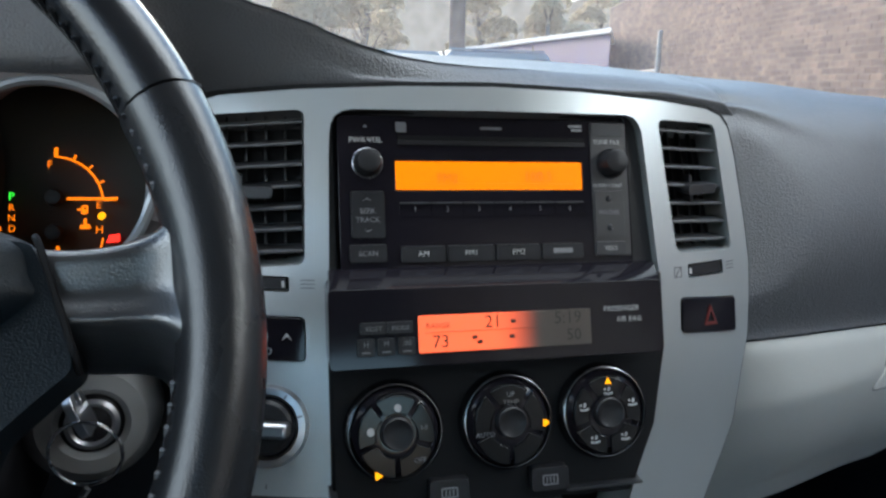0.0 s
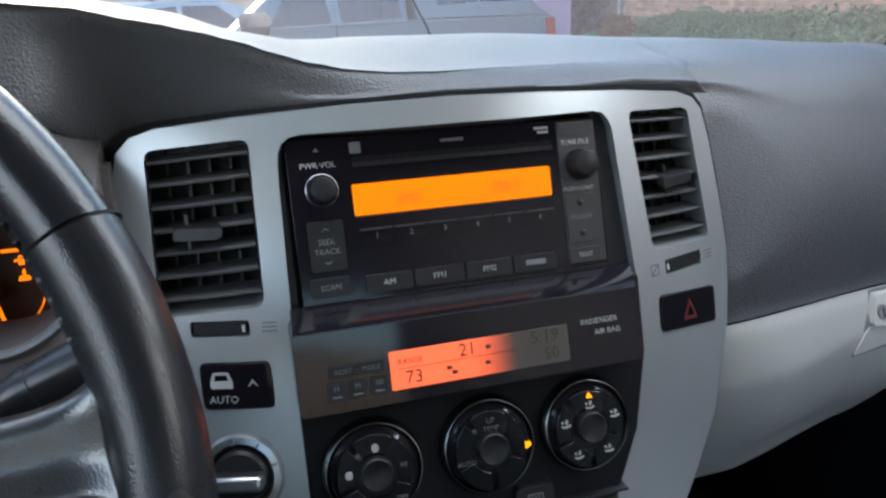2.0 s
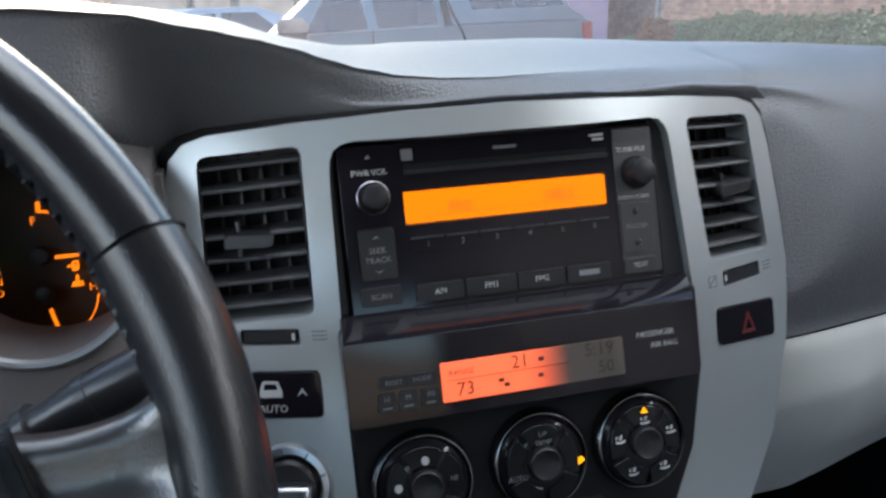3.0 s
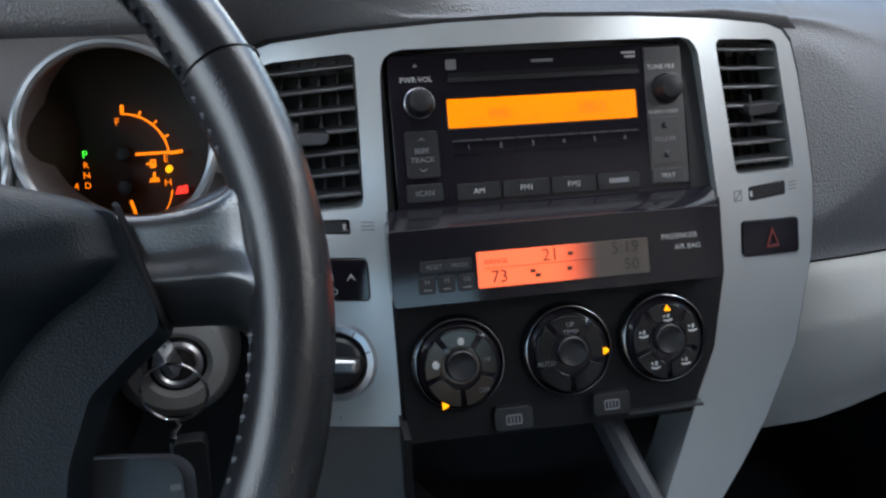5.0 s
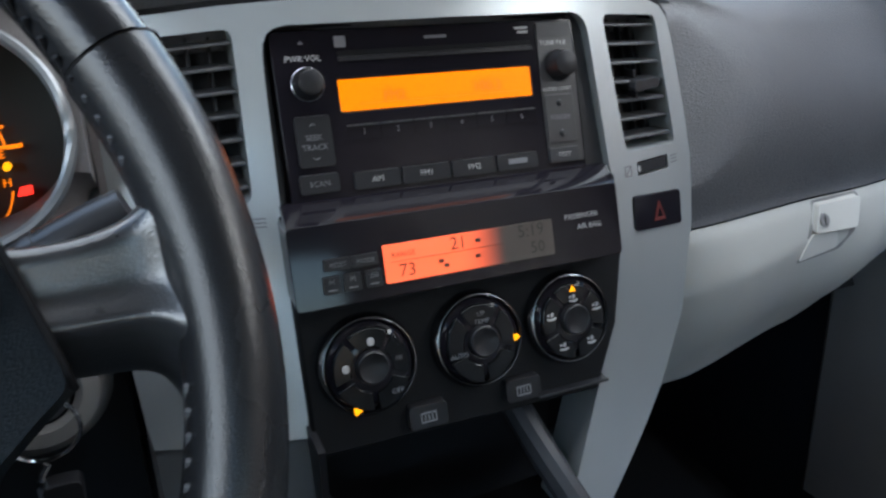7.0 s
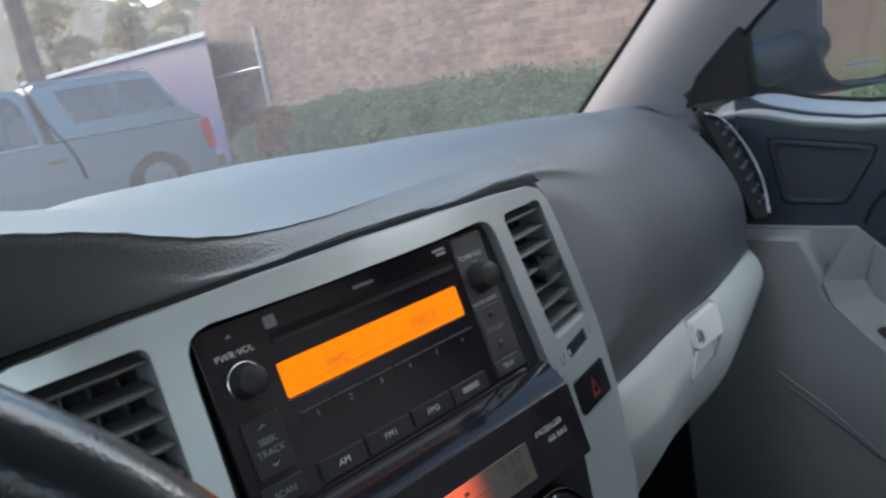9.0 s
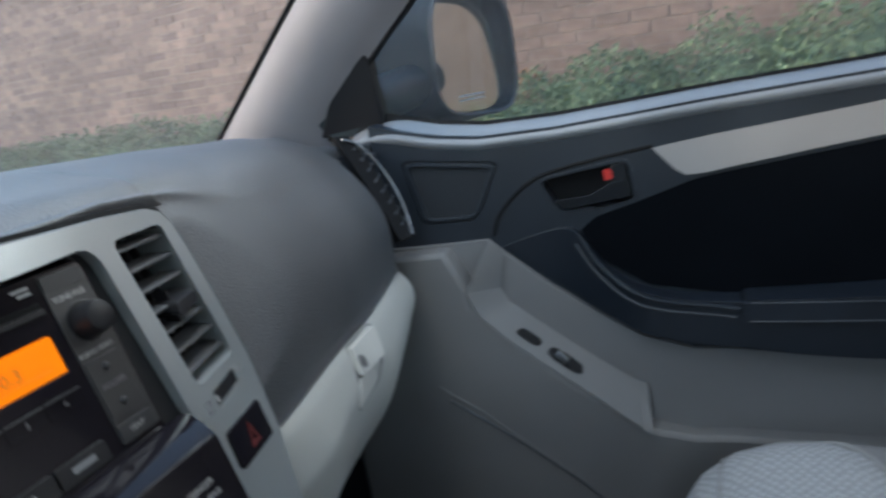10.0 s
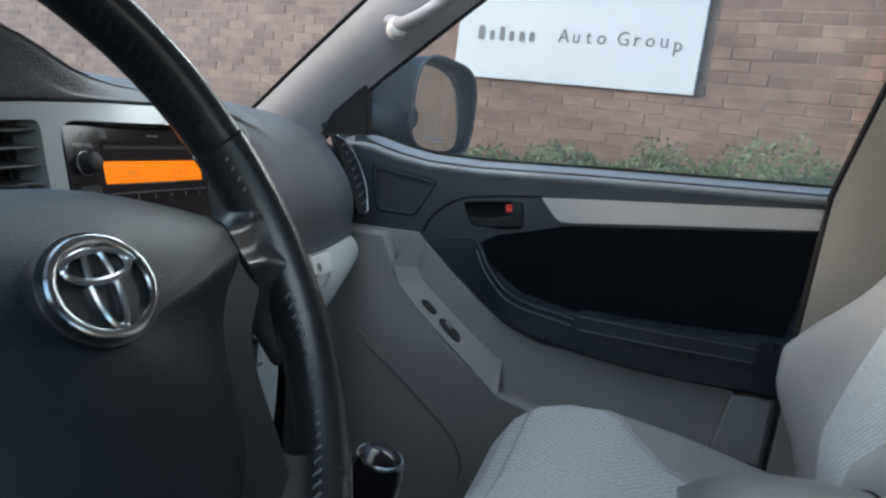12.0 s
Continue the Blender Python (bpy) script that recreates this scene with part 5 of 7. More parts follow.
def passenger_door():
    t = thing("door_1", "closed dark passenger door with grey lower panel and silver strip", "car door", kind="structure")
    outer = [(y, belt_z(y)) for y in (0.118, 0.09, 0.06, 0.03)] + [p for p in BELT if p[0] < 0.02] + [(-0.68, 0.55), (0.118, 0.55)]
    pocket = rounded([(-0.083, 1.156), (-0.186, 1.1705), (-0.192, 1.122), (-0.105, 1.115)], 0.010)
    sail = rounded([(0.083, 1.2015), (-0.039, 1.187), (-0.005, 1.117), (0.066, 1.117)], 0.012)
    part("panel", plate(outer, [pocket, sail], on_door, 0.0, -0.05, 0.03), DOOR_DARK, t, bevel=0.006)

    def sill(u, v):
        y = 0.150 - 0.835 * u
        k = max(0.0, y - 0.070) / 0.095
        z, x = belt_z(y) - 0.030 * k * k, lerp_table(DOOR_X, y) + 0.02 * k * k
        a = math.pi * v
        return Vector((x + 0.020 - 0.026 * math.sin(a) ** 0.8 + 0.05 * max(0, v - 0.55), y, z - 0.026 + 0.036 * v))
    part("sill", sheet(sill, 60, 12), SILL_SHEEN, t, "rounded window sill, sky sheen in its pale colour", angle=80)
    part("weather_strip", sheet(lambda u, v: Vector((lerp_table(DOOR_X, 0.13 - 0.815 * u) + 0.036 + 0.012 * v, 0.13 - 0.815 * u, belt_z(0.13 - 0.815 * u) + 0.002 + 0.012 * (1 - abs(2 * v - 1)))), 40, 4), DEEP, t, "black rubber weather strip")
    strip = [(-0.216, 1.181), (-0.65, 1.2255), (-0.668, 1.227), (-0.670, 1.194), (-0.40, 1.162), (-0.275, 1.145), (-0.252, 1.1445), (-0.240, 1.153)]
    part("trim_strip", plate(strip, [], on_door, 0.0045, -0.01, 0.04), STRIP, t, "satin silver trim strip", bevel=0.002)
    # sail panel with stitched edge
    sail_rim = rounded([(0.080, 1.1985), (-0.0355, 1.1845), (-0.0035, 1.1195), (0.0635, 1.1195)], 0.012)
    sail_in = rounded([(0.0745, 1.1935), (-0.029, 1.1805), (-0.001, 1.1235), (0.0595, 1.1235)], 0.010)
    part("speaker_surround", plate(sail_rim, [sail_in], on_door, 0.0015, -0.012, 0.03), DOOR_DARK, t, bevel=0.0015)
    part("speaker_cover", plate(sail, [], on_door, -0.0035, -0.014, 0.03), DARK_CLOTH_2, t, bevel=0.001)
    # inside handle
    part("handle_cup", plate(pocket, [], on_door, -0.020, -0.024, 0.02), DEEP, t, "black handle recess")
    part("handle_rim", plate(rounded([(-0.080, 1.159), (-0.190, 1.1745), (-0.196, 1.123), (-0.099, 1.109)], 0.014), [pocket], on_door, 0.0012, -0.006), DOOR_DARK, t, bevel=0.0008)
    groove = spline([(-0.022, 1.095, 0), (-0.030, 1.117, 0), (-0.047, 1.138, 0), (-0.069, 1.155, 0), (-0.094, 1.165, 0), (-0.150, 1.175, 0), (-0.216, 1.183, 0)], 5)
    part("panel_gap", tube([on_door(q.x, q.y, 0.0003) for q in groove], 0.0022, 8), DEEP, t)
    lever = part("handle_lever", plate(rounded([(-0.098, 1.131), (-0.138, 1.132), (-0.158, 1.141), (-0.168, 1.147), (-0.187, 1.148), (-0.1895, 1.127), (-0.109, 1.118)], 0.004), [], on_door, 0.004, -0.006, 0.02), LEVER, t, "glossy black door lever", bevel=0.003)
    part("lock_tab", plate(rounded([(-0.166, 1.166), (-0.184, 1.1685), (-0.187, 1.148), (-0.170, 1.145)], 0.003), [], on_door, 0.004, -0.010), LEVER, t, bevel=0.002)
    part("lock_mark", plate(rounded([(-0.158, 1.1610), (-0.168, 1.1622), (-0.1695, 1.1500), (-0.1595, 1.1490)], 0.002), [], on_door, 0.0045, -0.010), RED_INK, t, "red unlocked mark")
    # cloth insert and the bulge that frames it
    cloth = [(-0.123, 1.088), (-0.148, 1.051), (-0.202, 1.013), (-0.303, 0.990), (-0.641, 1.007), (-0.668, 1.190), (-0.400, 1.156), (-0.261, 1.138), (-0.197, 1.119), (-0.145, 1.105)]
    part("cloth_insert", plate(rounded(cloth, 0.008), [], on_door, 0.0025, -0.006, 0.03), DARK_CLOTH, t, "black cloth insert")
    band_top = spline([(-0.032, 1.080, 0), (-0.070, 1.090, 0), (-0.108, 1.096, 0), (-0.127, 1.084, 0), (-0.152, 1.046, 0), (-0.205, 1.009, 0), (-0.303, 0.993, 0), (-0.450, 0.999, 0), (-0.636, 1.009, 0)], 4)
    band_low = spline([(-0.655, 0.918, 0), (-0.605, 0.922, 0), (-0.490, 0.920, 0), (-0.390, 0.925, 0), (-0.301, 0.935, 0), (-0.240, 0.946, 0), (-0.190, 0.962, 0), (-0.138, 0.996, 0), (-0.082, 1.034, 0), (-0.045, 1.066, 0)], 4)
    band = [tuple(p.xy) for p in band_top] + [(-0.655, 1.008)] + [tuple(p.xy) for p in band_low]

    def swell(y, z, d):
        if d <= 0:
            return on_door(y, z, d)
        rise = max(0.0, min(1.0, (-0.075 - y) / 0.13))
        return on_door(y, z, 0.002 + (d - 0.002) * rise * rise * (3 - 2 * rise) + 0.018 * max(0, min(1, (-0.20 - y) / 0.25)))
    part("armrest", plate(band, [], swell, 0.030, -0.01, 0.02), ARMREST, t, "dark padded armrest", bevel=0.007, angle=80)
    rest = [(-0.308, 0.998), (-0.45, 1.000), (-0.600, 1.003), (-0.600, 0.966), (-0.45, 0.967), (-0.309, 0.973)]
    part("armrest_pad", plate(rounded(rest, 0.006), [], swell, 0.0385, 0.0, 0.03), ARMREST, t, "stitched leather armrest top", bevel=0.0018)
    for edge_z in (0.9945, 0.9715):
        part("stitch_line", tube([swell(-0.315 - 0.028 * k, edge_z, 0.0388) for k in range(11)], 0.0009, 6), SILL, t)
    lip = spline([(-0.124, 1.086, 0), (-0.150, 1.046, 0), (-0.203, 1.006, 0), (-0.304, 0.985, 0)], 8)
    part("piping", tube([swell(p.x, p.y, 0.033) for p in lip], 0.0028, 8), ARMREST, t)
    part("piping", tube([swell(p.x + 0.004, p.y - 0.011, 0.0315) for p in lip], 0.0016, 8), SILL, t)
    # grey lower panel, its raised front and the switch ledge
    low = [(0.19, 1.088), (-0.014, 1.092), (-0.082, 1.028), (-0.140, 0.982), (-0.192, 0.948), (-0.25, 0.925), (-0.44, 0.908), (-0.605, 0.905), (-0.675, 0.905), (-0.675, 0.56), (0.19, 0.56)]
    part("lower_panel", plate(low, [], on_door, 0.008, -0.01, 0.04), DOOR_GREY, t, "grey plastic lower door panel", bevel=0.003)
    crease = [(0.010, 1.045), (0.009, 1.022), (-0.016, 0.992), (-0.105, 0.903), (-0.188, 0.834), (-0.250, 0.815)]
    front = [(0.19, 1.083), (0.03, 1.088)] + crease + [(-0.62, 0.79), (-0.62, 0.56), (0.19, 0.56)]
    part("front_panel", plate(front, [], lambda y, z, d: on_door(y, z, d - 0.020 * max(0, min(1, (0.90 - z) / 0.3)) * (1 if d > 0 else 0)), 0.040, 0.0, 0.03), DOOR_GREY, t, "raised grey panel", bevel=0.010, angle=80)
    inner = [(-0.024, 1.030), (-0.033, 1.010), (-0.068, 0.978), (-0.105, 0.946), (-0.143, 0.916), (-0.180, 0.890)]
    outer_pts = [(0.011, 1.034), (0.000, 1.004), (-0.036, 0.965), (-0.090, 0.916), (-0.147, 0.867), (-0.184, 0.836)]

    def ledge(u, v):
        f = u * 5
        i = min(4, int(f))
        a = Vector(outer_pts[i]).lerp(Vector(outer_pts[i + 1]), f - i)
        b = Vector(inner[i]).lerp(Vector(inner[i + 1]), f - i)
        p = a.lerp(b, v)
        return on_door(p.x, p.y, 0.038 - 0.026 * v)
    led = part("switch_ledge", sheet(ledge, 20, 4, 0.004), LEDGE_GREY, t, "grey window switch ledge")
    for u0, u1, w in ((0.375, 0.485, 0.28), (0.525, 0.685, 0.34)):
        bm = bmesh.new()
        loop = []
        for k in range(20):
            a = 2 * math.pi * k / 20
            p = ledge((u0 + u1) / 2 + (u1 - u0) / 2 * math.copysign(abs(math.cos(a)) ** 0.6, math.cos(a)), 0.46 + w * 0.5 * math.copysign(abs(math.sin(a)) ** 0.6, math.sin(a)))
            loop.append(p)
        lo = [bm.verts.new(p + Vector((0.004, 0, 0))) for p in loop]
        hi = [bm.verts.new(p - Vector((0.0065, 0, -0.004))) for p in loop]
        for k in range(20):
            bm.faces.new((lo[k], lo[(k + 1) % 20], hi[(k + 1) % 20], hi[k]))
        bm.faces.new(hi)
        b = part("switch", bm, BLACK, led, "black window switch", bevel=0.0012)
    front_a, front_b = (Vector(outer_pts[0]), 0.038), (Vector(inner[0]), 0.012)
    top_a, top_b = (Vector((-0.018, 1.094)), 0.016), (Vector((-0.033, 1.078)), 0.009)

    def wall(c00, c10, c01, c11):
        def f(u, v):
            lo, hi = c00[0].lerp(c10[0], u), c01[0].lerp(c11[0], u)
            d = (c00[1] * (1 - u) + c10[1] * u) * (1 - v) + (c01[1] * (1 - u) + c11[1] * u) * v
            q = lo.lerp(hi, v)
            return on_door(q.x, q.y, d)
        return f
    part("ledge_front", sheet(wall(front_a, front_b, top_a, top_b), 6, 6, 0.003), LEDGE_GREY, led)
    part("ledge_end", sheet(wall((Vector(outer_pts[-1]), 0.038), (Vector(inner[-1]), 0.012), (Vector((-0.197, 0.830)), 0.042), (Vector((-0.190, 0.885)), 0.010)), 6, 4, 0.003), LEDGE_GREY, led)
    line = spline([(0.060, 0.912, 0), (0.040, 0.897, 0), (0.009, 0.874, 0), (-0.032, 0.833, 0), (-0.112, 0.755, 0)], 5)
    part("panel_seam", tube([on_door(q.x, q.y, 0.0402 - 0.020 * max(0, min(1, (0.90 - q.y) / 0.3))) for q in line], 0.0011, 6), LEDGE_GREY, t)
    mark = [on_door(-0.484 + 0.008 * math.cos(k * math.pi / 10), 0.861 + 0.009 * math.sin(k * math.pi / 10), 0.0085) for k in range(20)]
    part("moulded_mark", tube(mark, 0.0011, 6, True), LEDGE_GREY, t)
    c = ledge(0.59, 0.46) + Vector((-0.009, 0, 0.006))
    part("switch_top", moved(box_bm(-0.003, 0.004, -0.008, 0.008, -0.004, 0.004), Matrix.Translation(c) @ Matrix.Rotation(radians(45), 4, "X")), SATIN, led, bevel=0.001)
    grill = spline([(0.049, 0.892, 0), (-0.010, 0.846, 0), (-0.070, 0.790, 0), (-0.124, 0.735, 0), (-0.146, 0.690, 0), (-0.144, 0.655, 0)], 6)
    part("seam_groove", tube([on_door(p.x, p.y, 0.0405 - 0.020 * max(0, min(1, (0.90 - p.y) / 0.3))) for p in grill], 0.0016, 6), SILL, t)
    part("badge", plate(disc(-0.485, 0.856, 0.010, 16), [disc(-0.485, 0.856, 0.006, 12)], on_door, 0.0095, 0.006), LEDGE_GREY, t, "small moulded symbol")
    part("badge_bar", plate(rect(-0.497, -0.473, 0.832, 0.838), [], on_door, 0.0095, 0.006), LEDGE_GREY, t)
    rear = [(-0.556, 0.79), (-0.576, 0.905), (-0.640, 0.908), (-0.640, 0.79)]
    part("rear_pocket", plate(rear, [], on_door, 0.030, 0.0), LEDGE_GREY, t, bevel=0.004)
    glass = part("window_pane", sheet(lambda u, v: Vector((lerp_table(DOOR_X, 0.17 - 0.85 * u) + 0.048 - 0.16 * v * v - 0.02 * v, 0.17 - 0.85 * u, belt_z(0.17 - 0.85 * u) - 0.01 + 0.45 * v)), 8, 8), GLASS, t, "clear side window")
    glass.visible_shadow = False
    return t


def belt_z(y):
    pts = BELT[::-1]
    for (a, va), (b, vb) in zip(pts, pts[1:]):
        if y <= b:
            return va + (vb - va) * max(0, (y - a) / (b - a))
    return pts[-1][1]


ARMREST = mat("armrest_leather", (0.010, 0.014, 0.021), 0.36, grain=0.3, grain_size=700, bump_kind="leather", spec=0.45)
LEVER = mat("lever_black", (0.012, 0.014, 0.017), 0.25, spec=0.5)
B_PILLAR = mat("brown_grey_pillar", (0.128, 0.121, 0.114), 0.7, grain=0.3, grain_size=1200, vary=0.06, spec=0.3)
# paler copy of the sill vinyl: the sky's sheen is in the colour
SILL_SHEEN = mat("sill_sheen_vinyl", (0.19, 0.205, 0.225), 0.32, grain=0.2, grain_size=700, bump_kind="leather", vary=0.08)
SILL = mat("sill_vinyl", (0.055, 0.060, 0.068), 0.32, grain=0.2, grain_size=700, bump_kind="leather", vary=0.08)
DARK_CLOTH_2 = mat("speaker_cloth", (0.014, 0.017, 0.022), 0.7, grain=0.5, grain_size=1500)
LEDGE_GREY = mat("ledge_grey", (0.178, 0.176, 0.178), 0.5, grain=0.2, grain_size=900, vary=0.05)
end_vent()
passenger_door()


# ---------------------------------------------------------------- outside mirror
def wing_mirror():
    t = thing("wing_mirror", "dark green-grey door mirror with clear glass", "car mirror")
    m = Matrix.Translation((1.030, 0.100, 1.320)) @ Matrix.Rotation(radians(-21), 4, "Z")

    def edge(a, k=1.0):
        """The squarish outline of the opening at the angle a, lower at its outer end."""
        ca, sa = math.cos(a), math.sin(a)
        x = 0.108 * math.copysign(abs(ca) ** 0.55, ca)
        z = 0.101 * math.copysign(abs(sa) ** 0.60, sa)
        return x * k + (0.012 * sa if x < 0 else 0.0), z * k - 0.010 * x / 0.108

    def shell(u, v):
        """Housing: u round its edge, v from the rear rim to the nose, drawn in towards the door."""
        x, z = edge(2 * math.pi * u, max(0.02, 1 - (v * 0.985) ** 3.2) ** 0.5)
        return Vector((x - 0.185 * v ** 1.3, -0.03 + 0.16 * v, z - 0.030 * v))
    part("housing", moved(sheet(shell, 56, 16, 0.0, True), m), MIRROR_GREEN, t, "dark green-grey painted housing", angle=80)

    def recess(u, v):
        x, z = edge(2 * math.pi * u, 0.975 - 0.05 * v)
        return Vector((x - 0.014 * v, -0.031 + 0.052 * v, z))
    part("recess", moved(sheet(recess, 56, 3, 0.0, True), m), MIRROR_GREEN, t, "dark inner wall of the housing", angle=80)
    rim = []
    for k in range(56):
        x, z = edge(2 * math.pi * k / 56, 0.988)
        rim.append(Vector((x, -0.031, z)))
    part("rim", moved(tube(rim, 0.0030, 8, True), m), SILL, t)
    face = [edge(2 * math.pi * k / 56, 0.925) for k in range(56)]

    def on_glass(u, v, d):
        return Vector((u - 0.014, 0.002 + 0.10 * v - 0.06 * u - d, v))
    pane = part("mirror_glass", moved(plate(face, [], on_glass, 0.0, -0.004), m), MIRROR_GLASS, t, "silvered mirror glass")
    for z0 in (-0.070, -0.077):
        for k in range(6):
            x0 = -0.012 + 0.0105 * k
            part("warning_text", moved(plate(rect(x0, x0 + 0.0085, z0, z0 + 0.0030), [], on_glass, 0.0004, 0.0), m), WHITE_INK, pane)
    part("arm", tube([Vector(p) for p in ((0.70, 0.170, 1.268), (0.80, 0.168, 1.270), (0.90, 0.155, 1.280), (0.97, 0.140, 1.290))], 0.03, 16, radii=[0.036, 0.034, 0.034, 0.030]), MIRROR_GREEN, t)
    part("sail", plate([(0.205, 1.236), (0.17, 1.300), (0.112, 1.362), (0.108, 1.236)], [], lambda y, z, d: Vector((0.705 - 0.2 * (z - 1.24) - d, y, z)), 0.004, -0.02), BLACK, t, "black mirror base panel", bevel=0.004)
    return t


MIRROR_GREEN = mat("mirror_green", (0.016, 0.024, 0.028), 0.42, vary=0.06, spec=0.4)
MIRROR_GLASS = mat("mirror_silver", (0.66, 0.71, 0.69), 0.10, metal=1.0, vary=0.01)
wing_mirror()


# ---------------------------------------------------------------- pillars, roof and floor
body = thing("car_interior_shell", "warm grey interior trim of pillars, roof and floor", "car interior", kind="structure")


def a_pillar(u, v, side=1):
    """u up the pillar, v across it from the windshield to the door edge."""
    front = [(0.385, 1.235), (0.362, 1.255), (0.228, 1.372), (0.094, 1.487), (-0.052, 1.61), (-0.16, 1.69)]
    rear = [(0.198, 1.225), (0.190, 1.246), (0.118, 1.321), (0.026, 1.396), (-0.105, 1.500), (-0.25, 1.60)]
    f = u * 5
    i = min(4, int(f))
    a, b = Vector(front[i]).lerp(Vector(front[i + 1]), f - i), Vector(rear[i]).lerp(Vector(rear[i + 1]), f - i)
    p = a.lerp(b, v)
    x = 0.715 - 0.30 * (p.y - 1.24) - 0.028 * math.sin(math.pi * min(1, v * 1.05)) ** 0.7
    return Vector((side * x, p.x, p.y))


for s in (1, -1):
    part("a_pillar", sheet(lambda u, v, s=s: a_pillar(u, v, s), 30, 14, 0.012), PILLAR_GREY, body, "grey cloth-covered windshield pillar", angle=80)
part("windshield_seal", tube([a_pillar(k / 30, 0.0) + Vector((-0.002, 0.002, 0.001)) for k in range(31)], 0.0035, 6), DEEP, body, "black windshield edge seal")
part("door_seal", tube(spline([(0.712, 0.196, 1.232), (0.692, 0.118, 1.318), (0.670, 0.026, 1.393), (0.640, -0.105, 1.497)], 6), 0.0035, 8), DEEP, body, "black rubber door seal")


def grab_handle():
    t = thing("grab_handle", "pale grey grab handle on the windshield pillar", "grab handle")
    pts = spline([(0.640, 0.062, 1.442), (0.618, 0.046, 1.434), (0.604, 0.022, 1.434), (0.596, -0.030, 1.463), (0.580, -0.100, 1.522), (0.572, -0.150, 1.572), (0.590, -0.170, 1.592)], 6)
    part("bar", tube(pts, 0.0145, 14, squash=0.8), PILLAR_GREY, t)
    part("cap", moved(lathe([(0.0, 0.006), (0.012, 0.005), (0.0165, 0.0), (0.0165, -0.02)], 24), Matrix.Translation((0.606, 0.036, 1.428)) @ Euler((radians(75), 0, radians(-60))).to_matrix().to_4x4()), CAP_GREY, t, "pale screw cap")
    return t


CAP_GREY = mat("cap_grey", (0.55, 0.53, 0.52), 0.5)
grab_handle()


def b_pillar(u, v, side=1):
    front = [(-0.652, 0.55), (-0.655, 0.80), (-0.660, 1.02), (-0.667, 1.25), (-0.700, 1.42), (-0.755, 1.66)]
    f = u * 5
    i = min(4, int(f))
    a = Vector(front[i]).lerp(Vector(front[i + 1]), f - i)
    x = 0.755 - 0.26 * max(0, a.y - 1.25) - 0.045 * math.sin(math.pi * (0.04 + 0.92 * v)) ** 0.5
    return Vector((side * x, a.x - 0.30 * v, a.y))


for s in (1, -1):
    part("b_pillar", sheet(lambda u, v, s=s: b_pillar(u, v, s), 24, 14, 0.012), B_PILLAR, body, "brown-grey plastic door pillar", angle=80)
part("b_pillar_joint", tube([b_pillar(0.6, k / 10) + Vector((-0.0005, 0, -0.015)) for k in range(1, 10)], 0.0016, 6), DEEP, body)
part("door_gap", tube([b_pillar(k / 20, 0.0) + Vector((-0.006, 0.008, 0)) for k in range(3, 20)], 0.005, 8), DEEP, body, "black door seal")


def belt_anchor():
    t = thing("seat_belt_anchor", "round pale plastic seat belt height button", "seat belt")
    part("button", moved(lathe([(0.0, 0.014), (0.010, 0.012), (0.014, 0.004), (0.015, -0.012)], 24), Matrix.Translation((0.734, -0.731, 1.249)) @ Euler((0, radians(-90), 0)).to_matrix().to_4x4()), CAP_GREY, t)
    return t


belt_anchor()
part("roof", sheet(lambda u, v: Vector((-0.62 + 1.24 * u, -0.12 - 2.4 * v, 1.71 - 0.05 * (2 * u - 1) ** 2)), 12, 12, 0.03), PILLAR_GREY, body)
part("floor", box_bm(-0.8, 0.8, -2.5, 0.6, 0.42, 0.45), CARPET, body)
part("firewall", box_bm(-0.8, 0.8, 0.6, 0.64, 0.42, 1.2), DEEP, body)
part("left_side", box_bm(-0.80, -0.76, -2.5, 0.6, 0.42, 1.22), DOOR_DARK, body)
part("right_side", box_bm(0.80, 0.84, -2.5, -0.7, 0.42, 1.24), DOOR_DARK, body)
part("right_sill", box_bm(0.79, 0.83, -0.72, 0.6, 0.42, 0.60), DOOR_DARK, body)
part("cowl_side", box_bm(0.66, 0.70, 0.112, 0.62, 0.42, 1.215), DOOR_DARK, body)
part("back_panel", box_bm(-0.8, 0.8, -2.54, -2.5, 0.42, 1.2), DOOR_GREY, body)
ws = part("windshield", sheet(lambda u, v: Vector((-0.77 + 1.54 * u, 0.80 - 0.95 * v - 0.32 * abs(2 * u - 1) ** 3 * (1 - v) + 0.10 * (1 - (2 * u - 1) ** 2) * (1 - v), 1.19 + 0.52 * v)), 10, 10), WINDSHIELD, body, "clear windshield")
ws.visible_shadow = False
part("hood_panel", sheet(lambda u, v: Vector((-0.8 + 1.6 * u, 0.85 + 1.3 * v, 1.135 - 0.12 * v * v - 0.05 * (2 * u - 1) ** 2)), 12, 8, 0.01), MIRROR_GREEN, body)


